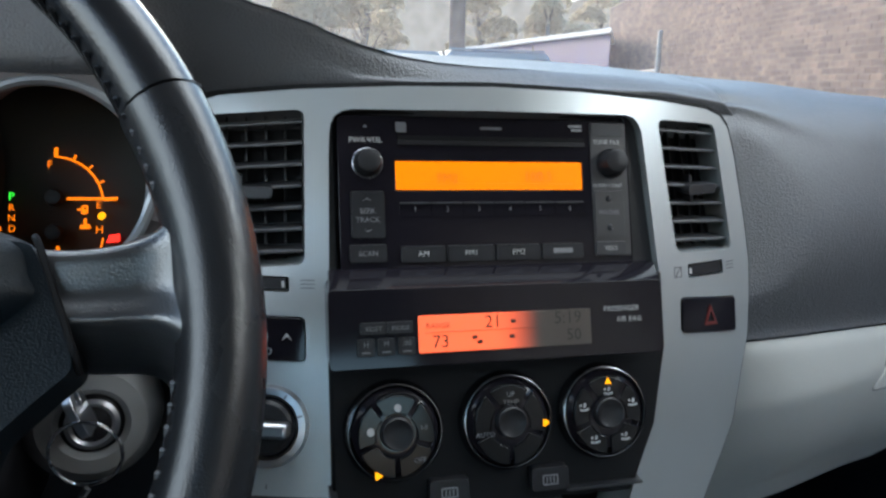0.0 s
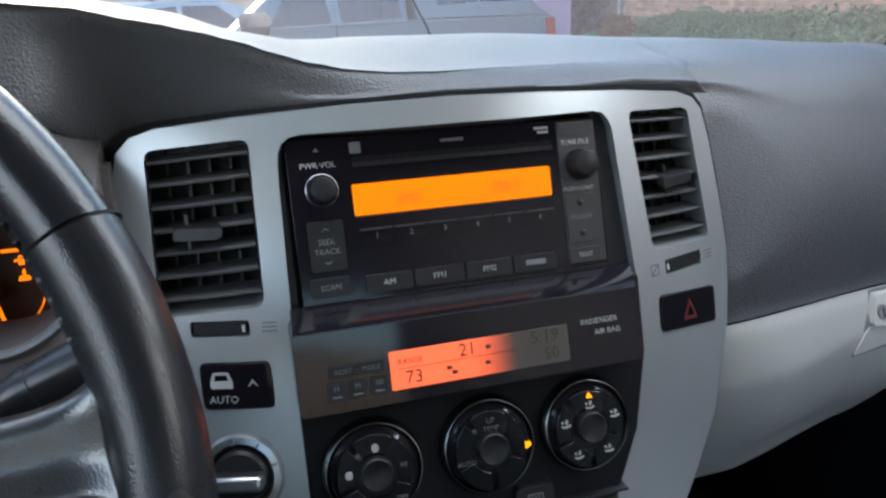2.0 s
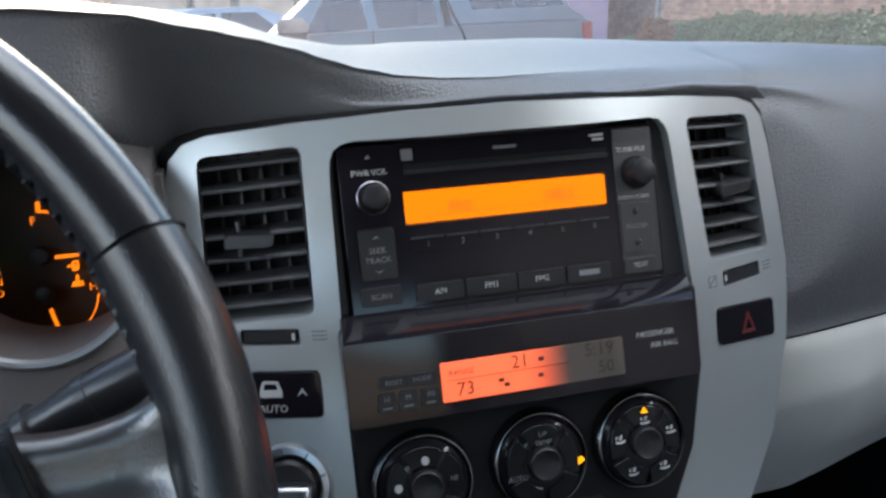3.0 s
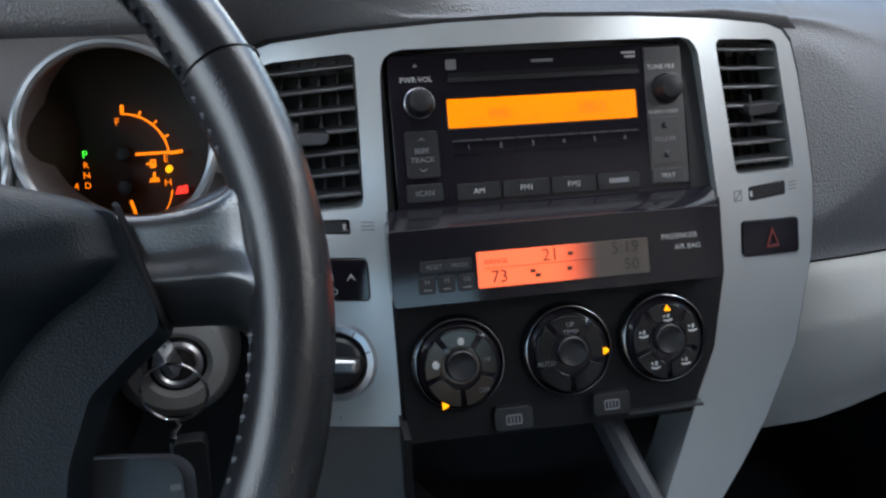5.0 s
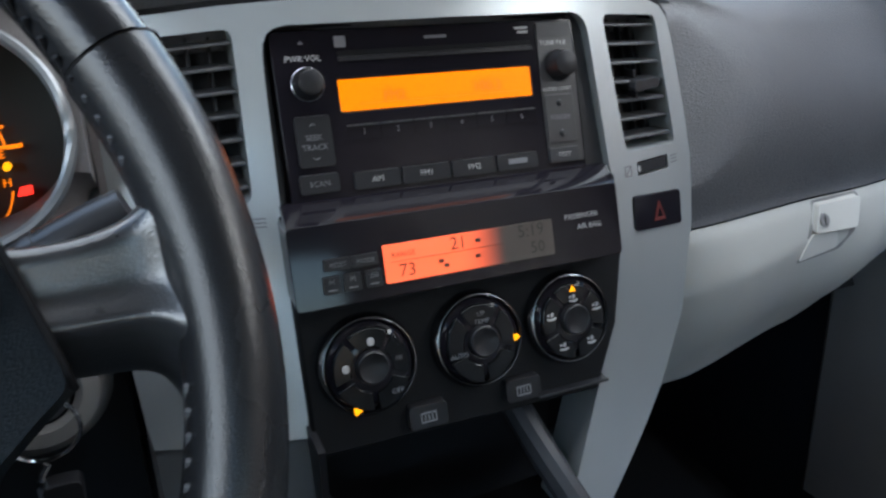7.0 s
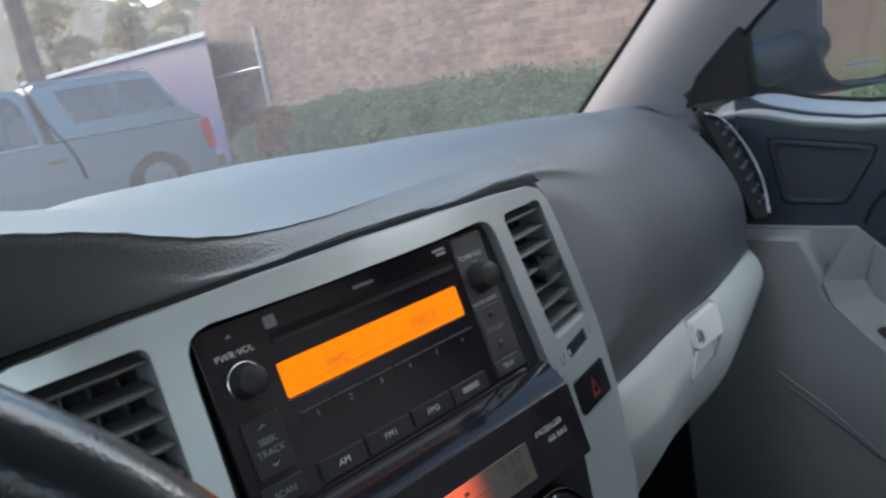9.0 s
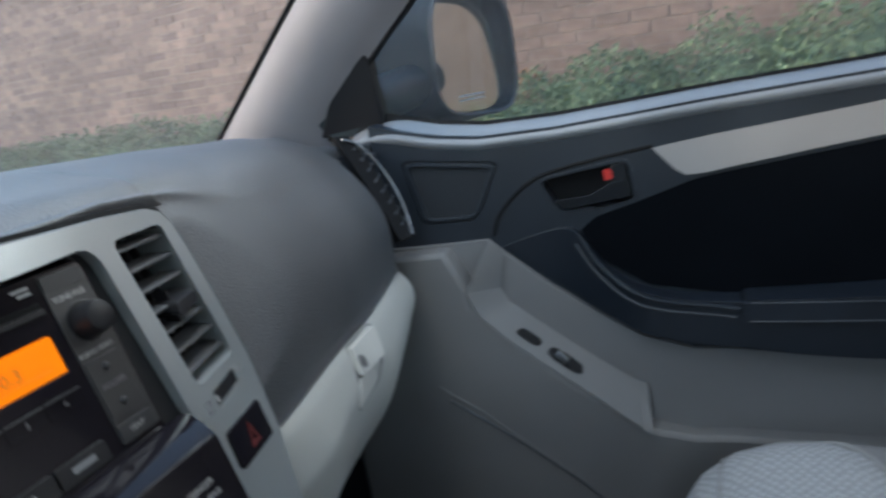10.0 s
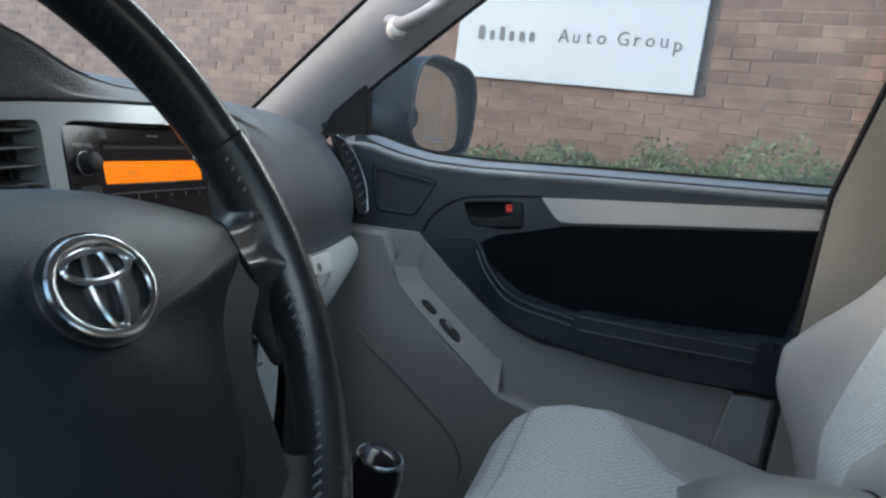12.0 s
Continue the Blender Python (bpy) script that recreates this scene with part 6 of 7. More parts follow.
# ---------------------------------------------------------------- passenger seat
def passenger_seat():
    t = thing("passenger_seat", "light grey cloth front seat with dotted centre panels", "car seat")
    TOP = [(-0.760, 0.800), (-0.62, 0.840), (-0.50, 0.864), (-0.40, 0.876), (-0.33, 0.872), (-0.285, 0.858), (-0.250, 0.832), (-0.228, 0.795), (-0.215, 0.75), (-0.21, 0.66)]
    CX, HW = 0.375, 0.255

    def cushion(u, v, lift=0.0):
        q = 2 * v - 1
        f = u * (len(TOP) - 1)
        i = min(len(TOP) - 2, int(f))
        a = Vector(TOP[i]).lerp(Vector(TOP[i + 1]), f - i)
        edge = max(0.0, (abs(q) - 0.80) / 0.20)
        bol = math.exp(-((abs(q) - 0.76) / 0.16) ** 2)
        z = a.y + lift + 0.010 * bol - 0.016 * (1 - min(1, abs(q) / 0.6)) - 0.16 * (1 - math.sqrt(max(0, 1 - edge ** 2.2)))
        y = a.x - 0.05 * max(0, abs(q) - 0.55) ** 2 / 0.2 * (u ** 2)
        return Vector((CX + HW * q * (1 - 0.02 * edge), y, z))
    part("cushion", sheet(cushion, 44, 44), SEAT_CLOTH, t, "plain grey cloth bolsters", angle=80)

    HALF = [(0.0, 0.32), (0.20, 0.32), (0.24, 0.37), (0.28, 0.54), (0.33, 0.76), (0.37, 0.85), (1.0, 0.87)]

    def insert(u, v):
        uu = 0.06 + 0.905 * u
        p = cushion(uu, 0.5 + lerp_table(HALF, uu) * (v - 0.5), 0.0)
        k = min(1.0, min(u, 1 - u) * 14) * min(1.0, min(v, 1 - v) * 12)
        n = Vector((0, 0.9 * max(0, uu - 0.55), 1)).normalized()
        return p + n * (0.007 * k - 0.0015)
    part("cushion_insert", sheet(insert, 70, 44), SEAT_DOTS, t, "dotted grey cloth centre panel", angle=80)
    for v0 in (0.0, 1.0):
        part("piping", tube([insert(k / 60, v0) + Vector((0, 0, 0.002)) for k in range(61)], 0.0022, 6), SEAT_SEAM, t)
    part("cross_seam", tube([insert(0.583, k / 24) + Vector((0, 0.001, 0.0005)) for k in range(25)], 0.0022, 6), SEAT_SEAM, t)
    BACK = [(-0.700, 0.800), (-0.655, 0.850), (-0.628, 0.920), (-0.612, 0.985), (-0.612, 1.035), (-0.634, 1.080), (-0.675, 1.130), (-0.710, 1.175), (-0.755, 1.26), (-0.80, 1.38), (-0.83, 1.50), (-0.85, 1.54), (-0.88, 1.55)]

    def backrest(u, v):
        q = 2 * v - 1
        f = u * (len(BACK) - 1)
        i = min(len(BACK) - 2, int(f))
        a = Vector(BACK[i]).lerp(Vector(BACK[i + 1]), f - i)
        edge = max(0.0, (abs(q) - 0.82) / 0.18)
        bol = math.exp(-((abs(q) - 0.84) / 0.20) ** 2) * math.exp(-((a.y - 1.0) / 0.14) ** 2)
        base = -0.668 - 0.30 * max(0, a.y - 0.95) - 0.02 * max(0, 0.95 - a.y)
        y = base + (a.x - base) * (0.06 + 0.94 * min(1, bol * 1.05)) - 0.14 * (1 - math.sqrt(max(0, 1 - edge ** 2.2)))
        narrow = 1 - 0.12 * max(0, (a.y - 1.25) / 0.3)
        return Vector((CX + (HW + 0.005) * q * narrow, y, a.y))
    part("backrest", sheet(backrest, 48, 44), SEAT_CLOTH, t, "plain grey cloth backrest", angle=80)

    def back_insert(u, v):
        p = backrest(0.10 + 0.80 * u, 0.20 + 0.545 * v)
        k = min(1.0, min(u, 1 - u) * 12) * min(1.0, min(v, 1 - v) * 10)
        return p + Vector((0, 0.007 * k - 0.0015, 0.002))
    part("back_insert", sheet(back_insert, 44, 30), BACK_DOTS, t, "dotted grey cloth centre panel", angle=80)
    part("seat_base", box_bm(0.16, 0.59, -0.74, -0.27, 0.50, 0.76), BLACK, t, bevel=0.02)
    part("backrest_shell", sheet(lambda u, v: Vector((0.13 + 0.49 * v, -0.78 - 0.16 * u - 0.03 * math.sin(math.pi * v), 0.80 + 0.74 * u)), 6, 8, 0.01), DOOR_GREY, t)
    return t


def dotted_cloth(name, turn):
    m, n, l, b = nodes_of(name)
    tc, vo, mr, mix, bump = n.new("ShaderNodeTexCoord"), n.new("ShaderNodeTexVoronoi"), n.new("ShaderNodeMapRange"), n.new("ShaderNodeMix"), n.new("ShaderNodeBump")
    mp = n.new("ShaderNodeMapping")
    mp.inputs["Rotation"].default_value = turn
    vo.inputs["Scale"].default_value, vo.inputs["Randomness"].default_value = 135.0, 0.25
    vo.voronoi_dimensions = "2D"
    l.new(tc.outputs["Object"], mp.inputs[0])
    l.new(mp.outputs[0], vo.inputs["Vector"])
    mr.interpolation_type = "SMOOTHSTEP"
    mr.inputs[1].default_value, mr.inputs[2].default_value = 0.22, 0.52
    mr.inputs[3].default_value, mr.inputs[4].default_value = 1.0, 0.0
    l.new(vo.outputs[0], mr.inputs[0])
    mix.data_type = "RGBA"
    mix.inputs[6].default_value, mix.inputs[7].default_value = (0.255, 0.260, 0.270, 1), (0.345, 0.350, 0.360, 1)
    l.new(mr.outputs[0], mix.inputs[0])
    l.new(mix.outputs[2], b.inputs["Base Color"])
    bump.inputs["Strength"].default_value, bump.inputs["Distance"].default_value = 0.8, 0.0015
    l.new(mr.outputs[0], bump.inputs["Height"])
    l.new(bump.outputs[0], b.inputs["Normal"])
    b.inputs["Roughness"].default_value = 0.9
    return m


SEAT_DOTS = dotted_cloth("dotted_seat_cloth", (0, 0, radians(45)))
BACK_DOTS = dotted_cloth("dotted_back_cloth", (radians(-90), 0, radians(45)))
SEAT_SEAM = mat("seat_seam", (0.24, 0.24, 0.24), 0.95)
passenger_seat()


# ---------------------------------------------------------------- centre console
RAIL = mat("rail_grey", (0.035, 0.036, 0.04), 0.5, vary=0.05)


def console():
    t = thing("centre_console", "dark centre console with open cubby under the heater controls", "console")
    part("tunnel", box_bm(-0.105, 0.115, -0.90, -0.10, 0.45, 0.83), BLACK, t, bevel=0.012)
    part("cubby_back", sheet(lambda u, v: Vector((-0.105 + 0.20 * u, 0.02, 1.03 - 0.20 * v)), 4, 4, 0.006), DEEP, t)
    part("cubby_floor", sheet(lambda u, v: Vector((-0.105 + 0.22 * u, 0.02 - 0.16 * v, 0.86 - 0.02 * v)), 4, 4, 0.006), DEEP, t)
    part("left_wall", sheet(lambda u, v: Vector((-0.108, -0.085 + 0.15 * u, 1.04 - 0.25 * v)), 4, 4, 0.004), BLACK, t)
    part("console_rail", tube(spline([(0.030, -0.030, 1.020), (0.040, -0.075, 0.985), (0.060, -0.115, 0.940), (0.085, -0.160, 0.890)], 6), 0.010, 10), RAIL, t, "dark grey trim rail")
    part("shift_plate", plate(rounded([(-0.07, -0.30), (0.09, -0.30), (0.09, -0.13), (-0.07, -0.13)], 0.02), [], lambda u, v, d: Vector((u, v, 0.845 + d)), 0.006, -0.01), BLACK, t, bevel=0.003)
    return t


def armrest_box():
    t = thing("console_armrest", "grey vinyl lidded armrest between the seats", "armrest")
    part("box", box_bm(-0.106, 0.122, -0.92, -0.490, 0.80, 0.990), BLACK, t, bevel=0.012)

    def lid(u, v):
        """Crowned lid: u across, v from its rear to its rounded front."""
        q, k = abs(2 * u - 1), max(0.0, (v - 0.72) / 0.28)
        side, nose = max(0.0, 1 - q ** 3.0) ** 0.5, max(0.0, 1 - k ** 2.6) ** 0.5
        return Vector((-0.112 + 0.246 * u, -0.93 + 0.455 * v, 0.988 + 0.064 * side * nose))
    part("lid", sheet(lid, 36, 40), GREY_LID, t, "padded grey lid", angle=80)
    part("lid_seam", tube([lid(0.02 + 0.96 * k / 24, 0.70) + Vector((0, 0, 0.0005)) for k in range(25)], 0.0016, 6), DEEP, t)
    return t


def gear_lever():
    t = thing("gear_lever", "black gear lever knob with a chrome top", "gear lever")
    m = Matrix.Translation((0.0455, -0.214, 0.949)) @ Matrix.Rotation(radians(8), 4, "X") @ Matrix.Scale(0.88, 4)
    part("knob", moved(lathe([(0.0, 0.052), (0.016, 0.050), (0.025, 0.042), (0.0285, 0.025), (0.027, 0.0), (0.022, -0.025), (0.016, -0.04)], 28), m), PIANO, t)
    part("cap", moved(lathe([(0.0, 0.0535), (0.012, 0.0525), (0.0195, 0.0485), (0.0225, 0.0455)], 28), m), PIANO, t, "glossy black cap")
    part("ring", moved(lathe([(0.0228, 0.0450), (0.0240, 0.0452), (0.0252, 0.0432), (0.0258, 0.0405)], 32), m), KNOB_RING, t, "thin dark chrome ring")
    part("shaft", moved(lathe([(0.008, -0.03), (0.009, -0.11)], 14), m), SATIN, t)
    return t


GREY_LID = mat("grey_lid_vinyl", (0.105, 0.107, 0.110), 0.30, grain=0.3, grain_size=700, bump_kind="leather", vary=0.05)
console()
armrest_box()
gear_lever()


# ---------------------------------------------------------------- outside
GROUND_Z = -0.15
ASPHALT = mat("asphalt", (0.055, 0.054, 0.055), 0.9, grain=1.0, grain_size=160, vary=0.25, vary_size=0.8)
BRICK = mat("brick", (0.235, 0.155, 0.122), 0.92, grain=0.8, grain_size=140, vary=0.22, vary_size=9, by_object=0.14, stains=0.27)
BRICK_FAR = mat("brick_far", (0.235, 0.155, 0.122), 0.92, grain=0.8, grain_size=140, vary=0.16, vary_size=9, by_island=True, stains=0.27)
MORTAR = mat("mortar", (0.275, 0.20, 0.162), 0.95, grain=0.8, grain_size=200, vary=0.25, vary_size=2, stains=0.27)
SIGN_WHITE = mat("sign_white", (0.60, 0.66, 0.72), 0.5, vary=0.03)
SIGN_INK = mat("sign_ink", (0.17, 0.18, 0.20), 0.6)
LEAF = mat("hedge_leaf", (0.150, 0.205, 0.105), 0.7, vary=0.35, vary_size=3, by_island=True)
SHADE_CORE = mat("hedge_shade", (0.085, 0.115, 0.060), 0.9, vary=0.4, vary_size=12)
DRY_LEAF = mat("dry_leaf", (0.26, 0.13, 0.06), 0.8, vary=0.3, vary_size=5, by_island=True)
BLUE = mat("blue_cladding", (0.030, 0.045, 0.20), 0.5, vary=0.1, vary_size=1)
WHITE_ROOF = mat("white_roof", (0.7, 0.68, 0.66), 0.6)
TRUCK_PAINT = mat("truck_paint", (0.165, 0.215, 0.245), 0.42, vary=0.05, vary_size=1, coat=0.25, coat_rough=0.12)
CAR_GLASS = mat("tinted_car_glass", (0.022, 0.024, 0.024), 0.05, vary=0.2, vary_size=1, coat=0.6)
TYRE = mat("tyre_rubber", (0.02, 0.02, 0.02), 0.8)
TAIL_RED = mat("tail_lamp_red", (0.55, 0.02, 0.02), 0.25, vary=0.05)
GALV = mat("galvanised_steel", (0.35, 0.36, 0.36), 0.5, metal=0.6)
POLE_WOOD = mat("pole_wood", (0.16, 0.11, 0.085), 0.9, grain=0.8, grain_size=60, vary=0.3, vary_size=4)
BARK = mat("bark", (0.24, 0.19, 0.15), 0.95, grain=0.8, grain_size=40, vary=0.3, vary_size=3)
# pale tan puts the haze of the air into the crown colour
TWIG = mat("haze_toned_foliage", (0.50, 0.42, 0.30), 0.95, vary=0.2, vary_size=0.4, by_island=True)
leaf_glow, leaf_mix = TWIG.node_tree.nodes.new("ShaderNodeBsdfTranslucent"), TWIG.node_tree.nodes.new("ShaderNodeMixShader")
leaf_glow.inputs[0].default_value, leaf_mix.inputs[0].default_value = (0.62, 0.52, 0.36, 1), 0.55
TWIG.node_tree.links.new(TWIG.node_tree.nodes["Principled BSDF"].outputs[0], leaf_mix.inputs[1])
TWIG.node_tree.links.new(leaf_glow.outputs[0], leaf_mix.inputs[2])
TWIG.node_tree.links.new(leaf_mix.outputs[0], TWIG.node_tree.nodes["Material Output"].inputs[0])

ground = link_mesh("ground", box_bm(-400, 400, -300, 500, GROUND_Z - 0.1, GROUND_Z), ASPHALT)
tagged(ground, "weathered grey asphalt car park", "ground", kind="structure")

WALL_DIR = Vector((0.255, 0.967, 0)).normalized()
WALL_OUT = Vector((-WALL_DIR.y, WALL_DIR.x, 0))
WALL_0 = Vector((4.0, -0.456, 0))
WALL_A, WALL_B, WALL_H = -7.0, 18.9, 3.3


def on_wall(s, z, d):
    p = WALL_0 + WALL_DIR * s + WALL_OUT * d
    return Vector((p.x, p.y, z))


def wall_sign():
    t = thing("wall_sign", "large white business sign fixed to the brick wall", "sign")
    w, z0, z1 = 1.62, 1.622, 2.28
    part("board", plate(rect(0.0, w, z0, z1), [], on_wall, 0.035, 0.012), SIGN_WHITE, t, "white painted board", bevel=0.004)
    m = Matrix((-WALL_DIR, (0, 0, 1), WALL_OUT)).transposed().to_4x4()

    def at(s, z):
        return Matrix.Translation(on_wall(s, z, 0.037)) @ m
    # the firm's own name stays plain bars, letter by letter
    x = 1.47
    for wdt, hgt in ((0.066, 0.088), (0.046, 0.062), (0.046, 0.088), (0.046, 0.062), (0.046, 0.062), (0.046, 0.062)):
        part("letter_bar", moved(plate(rect(-wdt * 0.36, wdt * 0.36, -0.040, -0.040 + hgt, 0.012), [], lambda u, v, d: Vector((u, v, d)), 0.002, -0.001), at(x - wdt / 2, 1.905)), SIGN_INK, t)
        x -= wdt + 0.026
    for body, s in (("Auto", 0.722), ("Group", 0.298)):
        for k, ch in enumerate(body):
            part("letter", text_bm(ch, 0.118, at(s + (len(body) - 1) * 0.0412 - 0.0824 * k, 1.910 if ch != "p" else 1.893), 0.002), SIGN_INK, t)
    return t


wall_sign()


# ---------------------------------------------------------------- hedge and shrubs
def leaf_cloud(centres, radii, count, size, seed):
    """Many small folded leaves over lumpy mounds, denser towards the outside."""
    rnd = np.random.RandomState(seed)
    verts, faces = [], []
    for k in range(count):
        i = rnd.randint(len(centres))
        v = rnd.normal(size=3)
        v /= np.linalg.norm(v)
        v[2] = abs(v[2]) if rnd.rand() < 0.8 else v[2]
        lump = 1 + 0.16 * noise.noise(Vector(v * 3.0 + i * 7.3)) + 0.10 * noise.noise(Vector(v * 9.0 + i * 3.1))
        r = (0.86 + 0.15 * rnd.rand() ** 0.5) * lump
        c = np.array(centres[i]) + v * np.array(radii[i]) * r
        if c[2] < GROUND_Z + 0.02:
            continue
        a = rnd.normal(size=3)
        a[2] += 0.35
        a /= np.linalg.norm(a)
        b = np.cross(a, rnd.normal(size=3))
        b /= np.linalg.norm(b)
        s = size * (0.6 + 0.9 * rnd.rand())
        n = len(verts)
        verts += [tuple(c - a * s), tuple(c + b * s * 0.42), tuple(c + a * s), tuple(c - b * s * 0.42)]
        faces += [(n, n + 1, n + 2), (n, n + 2, n + 3)]
    return verts, faces


def cloud_object(name, verts, faces, material, parent=None):
    me = bpy.data.meshes.new(name)
    me.from_pydata(verts, [], faces)
    me.materials.append(material)
    ob = new(name, me)
    ob.parent = parent
    return ob


def mound(c, r, seed):
    bm = bmesh.new()
    bmesh.ops.create_icosphere(bm, subdivisions=3, radius=1)
    for v in bm.verts:
        n = v.co.normalized()
        k = 0.84 * (1 + 0.14 * noise.noise(n * 3 + Vector((seed, 0, 0))))
        v.co = Vector((c[0] + n.x * r[0] * k, c[1] + n.y * r[1] * k, max(GROUND_Z, c[2] + n.z * r[2] * k)))
    return bm


def hedge(name_label, s0, s1, depth, tops, count, size, seed):
    """A run of rounded bushes along the wall."""
    rnd = random.Random(seed)
    cs, rs = [], []
    s = s0
    while s < s1:
        top = lerp_table(tops, s) + rnd.uniform(-0.07, 0.06)
        r = rnd.uniform(0.50, 0.68)
        c = on_wall(s, GROUND_Z + 0.45 * (top - GROUND_Z), 0.55 + rnd.uniform(-0.12, 0.12))
        cs.append(tuple(c))
        rs.append((depth * 0.55, r, 0.55 * (top - GROUND_Z)))
        s += r * 0.85
    v, f = leaf_cloud(cs, rs, count, size, seed)
    ob = cloud_object("hedge", v, f, LEAF)
    tagged(ob, name_label, "hedge", kind="stuff")
    # added darker mounds inside put shade between the leaves and stop see-through
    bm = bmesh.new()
    me = bpy.data.meshes.new("hedge_shade_core")
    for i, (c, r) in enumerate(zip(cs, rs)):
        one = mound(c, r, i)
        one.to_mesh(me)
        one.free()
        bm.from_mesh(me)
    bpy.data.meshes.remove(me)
    link_mesh("hedge_shade_core", bm, SHADE_CORE, ob)
    return ob


hedge("green evergreen hedge below the brick wall sign", -3.8, 1.05, 1.0, [(-6.5, 1.46), (-1.0, 1.39), (-0.2, 1.35), (0.4, 1.27), (1.05, 1.12)], 130000, 0.0125, 3)
hedge("long green hedge along the brick wall", 3.4, 13.2, 1.1, [(3.4, 1.10), (5.3, 1.12), (8.0, 1.02), (10.2, 0.88), (13.2, 0.62)], 110000, 0.020, 5)
c = on_wall(9.6, 0.38, 1.12)
v, f = leaf_cloud([tuple(c), tuple(c + Vector((0.1, 0.3, 0.3)))], [(0.35, 0.40, 0.52), (0.25, 0.25, 0.3)], 3500, 0.030, 11)
tagged(cloud_object("dry_shrub", v, f, DRY_LEAF), "dry orange-brown shrub in the hedge", "shrub")
c = on_wall(0.95, 1.14, 0.62)
v, f = leaf_cloud([tuple(c)], [(0.07, 0.10, 0.06)], 60, 0.020, 12)
tagged(cloud_object("autumn_leaves", v, f, DRY_LEAF), "few orange leaves on the hedge top", "leaves")


# ---------------------------------------------------------------- vehicles
def extrude_profile(outline, y0, y1, tuck=0.0, zmid=1.0):
    """A side outline (x, z) carried across the car's width, with the upper part drawn in by tuck."""
    mid = (y0 + y1) / 2
    half = abs(y1 - y0) / 2

    def place(u, v, d):
        w = half - tuck * max(0, v - zmid)
        return Vector((u, mid - w if d > 0.5 else mid + w, v))
    return plate(outline, [], place, 1.0, 0.0, 0.0)


def wheel_of(parent, x, y, r):
    m = Matrix.Translation((x, y, GROUND_Z + r)) @ Matrix.Rotation(radians(90), 4, "X")
    w = part("wheel", moved(lathe([(0.0, 0.05), (r * 0.62, 0.07), (r * 0.68, 0.10), (r * 0.9, 0.11), (r, 0.08), (r, -0.10)], 28), m), TYRE, parent)
    part("rim", moved(lathe([(0.0, 0.085), (r * 0.2, 0.09), (r * 0.35, 0.075), (r * 0.58, 0.08), (r * 0.62, 0.06)], 28), m), GALV, w)


def pickup():
    t = thing("pickup_truck", "grey-blue crew-cab pickup truck with a matching bed topper", "pickup truck")
    y0, y1 = 10.0, 11.95
    arch = [(x, z) for x, z in ((3.42, 0.22), (3.47, 0.42), (3.62, 0.55), (3.90, 0.60), (4.15, 0.55), (4.28, 0.42), (4.33, 0.22))]
    arch_f = [(x - 3.62, z) for x, z in arch]
    lower = [(-1.02, 0.25), (-1.05, 0.55), (-0.98, 0.80), (-0.60, 0.86), (0.12, 0.90), (2.52, 0.97), (2.56, 0.985), (4.74, 0.995), (4.80, 0.90), (4.78, 0.40), (4.72, 0.22)] + arch[::-1] + [(3.3, 0.18), (0.8, 0.18)] + arch_f[::-1] + [(-0.35, 0.22)]
    part("body", extrude_profile(lower, y0, y1, 0.05, 0.4), TRUCK_PAINT, t, "grey-blue painted body", bevel=0.02)
    cab = [(0.12, 0.89), (0.72, 1.40), (1.05, 1.62), (1.30, 1.695), (2.42, 1.705), (2.50, 1.66), (2.56, 0.965)]
    part("cab", extrude_profile(cab, y0 + 0.02, y1 - 0.02, 0.30, 0.95), TRUCK_PAINT, t, bevel=0.03)

    def side(x, z, d):
        return Vector((x, y0 + 0.02 + 0.30 * max(0, z - 0.95) - d, z))
    for pts in ([(0.62, 0.965), (0.86, 1.33), (1.05, 1.56), (1.36, 1.615), (1.47, 0.985)], [(1.60, 0.990), (1.54, 1.615), (2.30, 1.625), (2.40, 1.50), (2.46, 1.02)]):
        part("side_window", plate(rounded(pts, 0.05), [], side, 0.006, -0.004), CAR_GLASS, t, "dark side window")
    part("chrome_line", plate([(0.40, 0.935), (2.50, 0.985), (2.50, 1.000), (0.40, 0.950)], [], side, 0.012, -0.004), GALV, t, "bright window moulding")
    part("windshield", sheet(lambda u, v: Vector((0.145 + 0.57 * v + 0.02, y0 + 0.12 + 0.14 * v + (1.71 - 0.28 * v) * u, 0.905 + 0.50 * v)), 4, 4), CAR_GLASS, t)
    topper = [(2.66, 0.985), (2.56, 1.66), (2.66, 1.735), (4.02, 1.755), (4.14, 1.74), (4.47, 1.16), (4.72, 1.0)]
    part("topper", extrude_profile(topper, y0 + 0.02, y1 - 0.02, 0.30, 0.95), TRUCK_PAINT, t, "painted bed topper", bevel=0.03)
    for pts in ([(2.98, 1.185), (2.83, 1.635), (3.56, 1.645), (3.60, 1.195)], [(3.63, 1.195), (3.59, 1.645), (4.14, 1.650), (4.36, 1.215)]):
        part("topper_window", plate(rounded(pts, 0.03), [], side, 0.006, -0.004), CAR_GLASS, t, "tinted topper window")
    part("roof_rail", plate([(2.62, 1.745), (4.10, 1.765), (4.10, 1.785), (2.62, 1.77)], [], side, 0.0, -0.05), TRUCK_PAINT, t)
    gap = [tuple(p.xy) for p in spline([(2.50, 1.72, 0), (2.56, 1.45, 0), (2.66, 1.15, 0), (2.78, 0.90, 0), (2.86, 0.65, 0), (2.90, 0.35, 0)], 4)]
    part("cab_gap", plate(gap + [(x + 0.035, z) for x, z in gap[::-1]], [], side, 0.010, -0.01), DEEP, t, "dark gap between cab and bed")
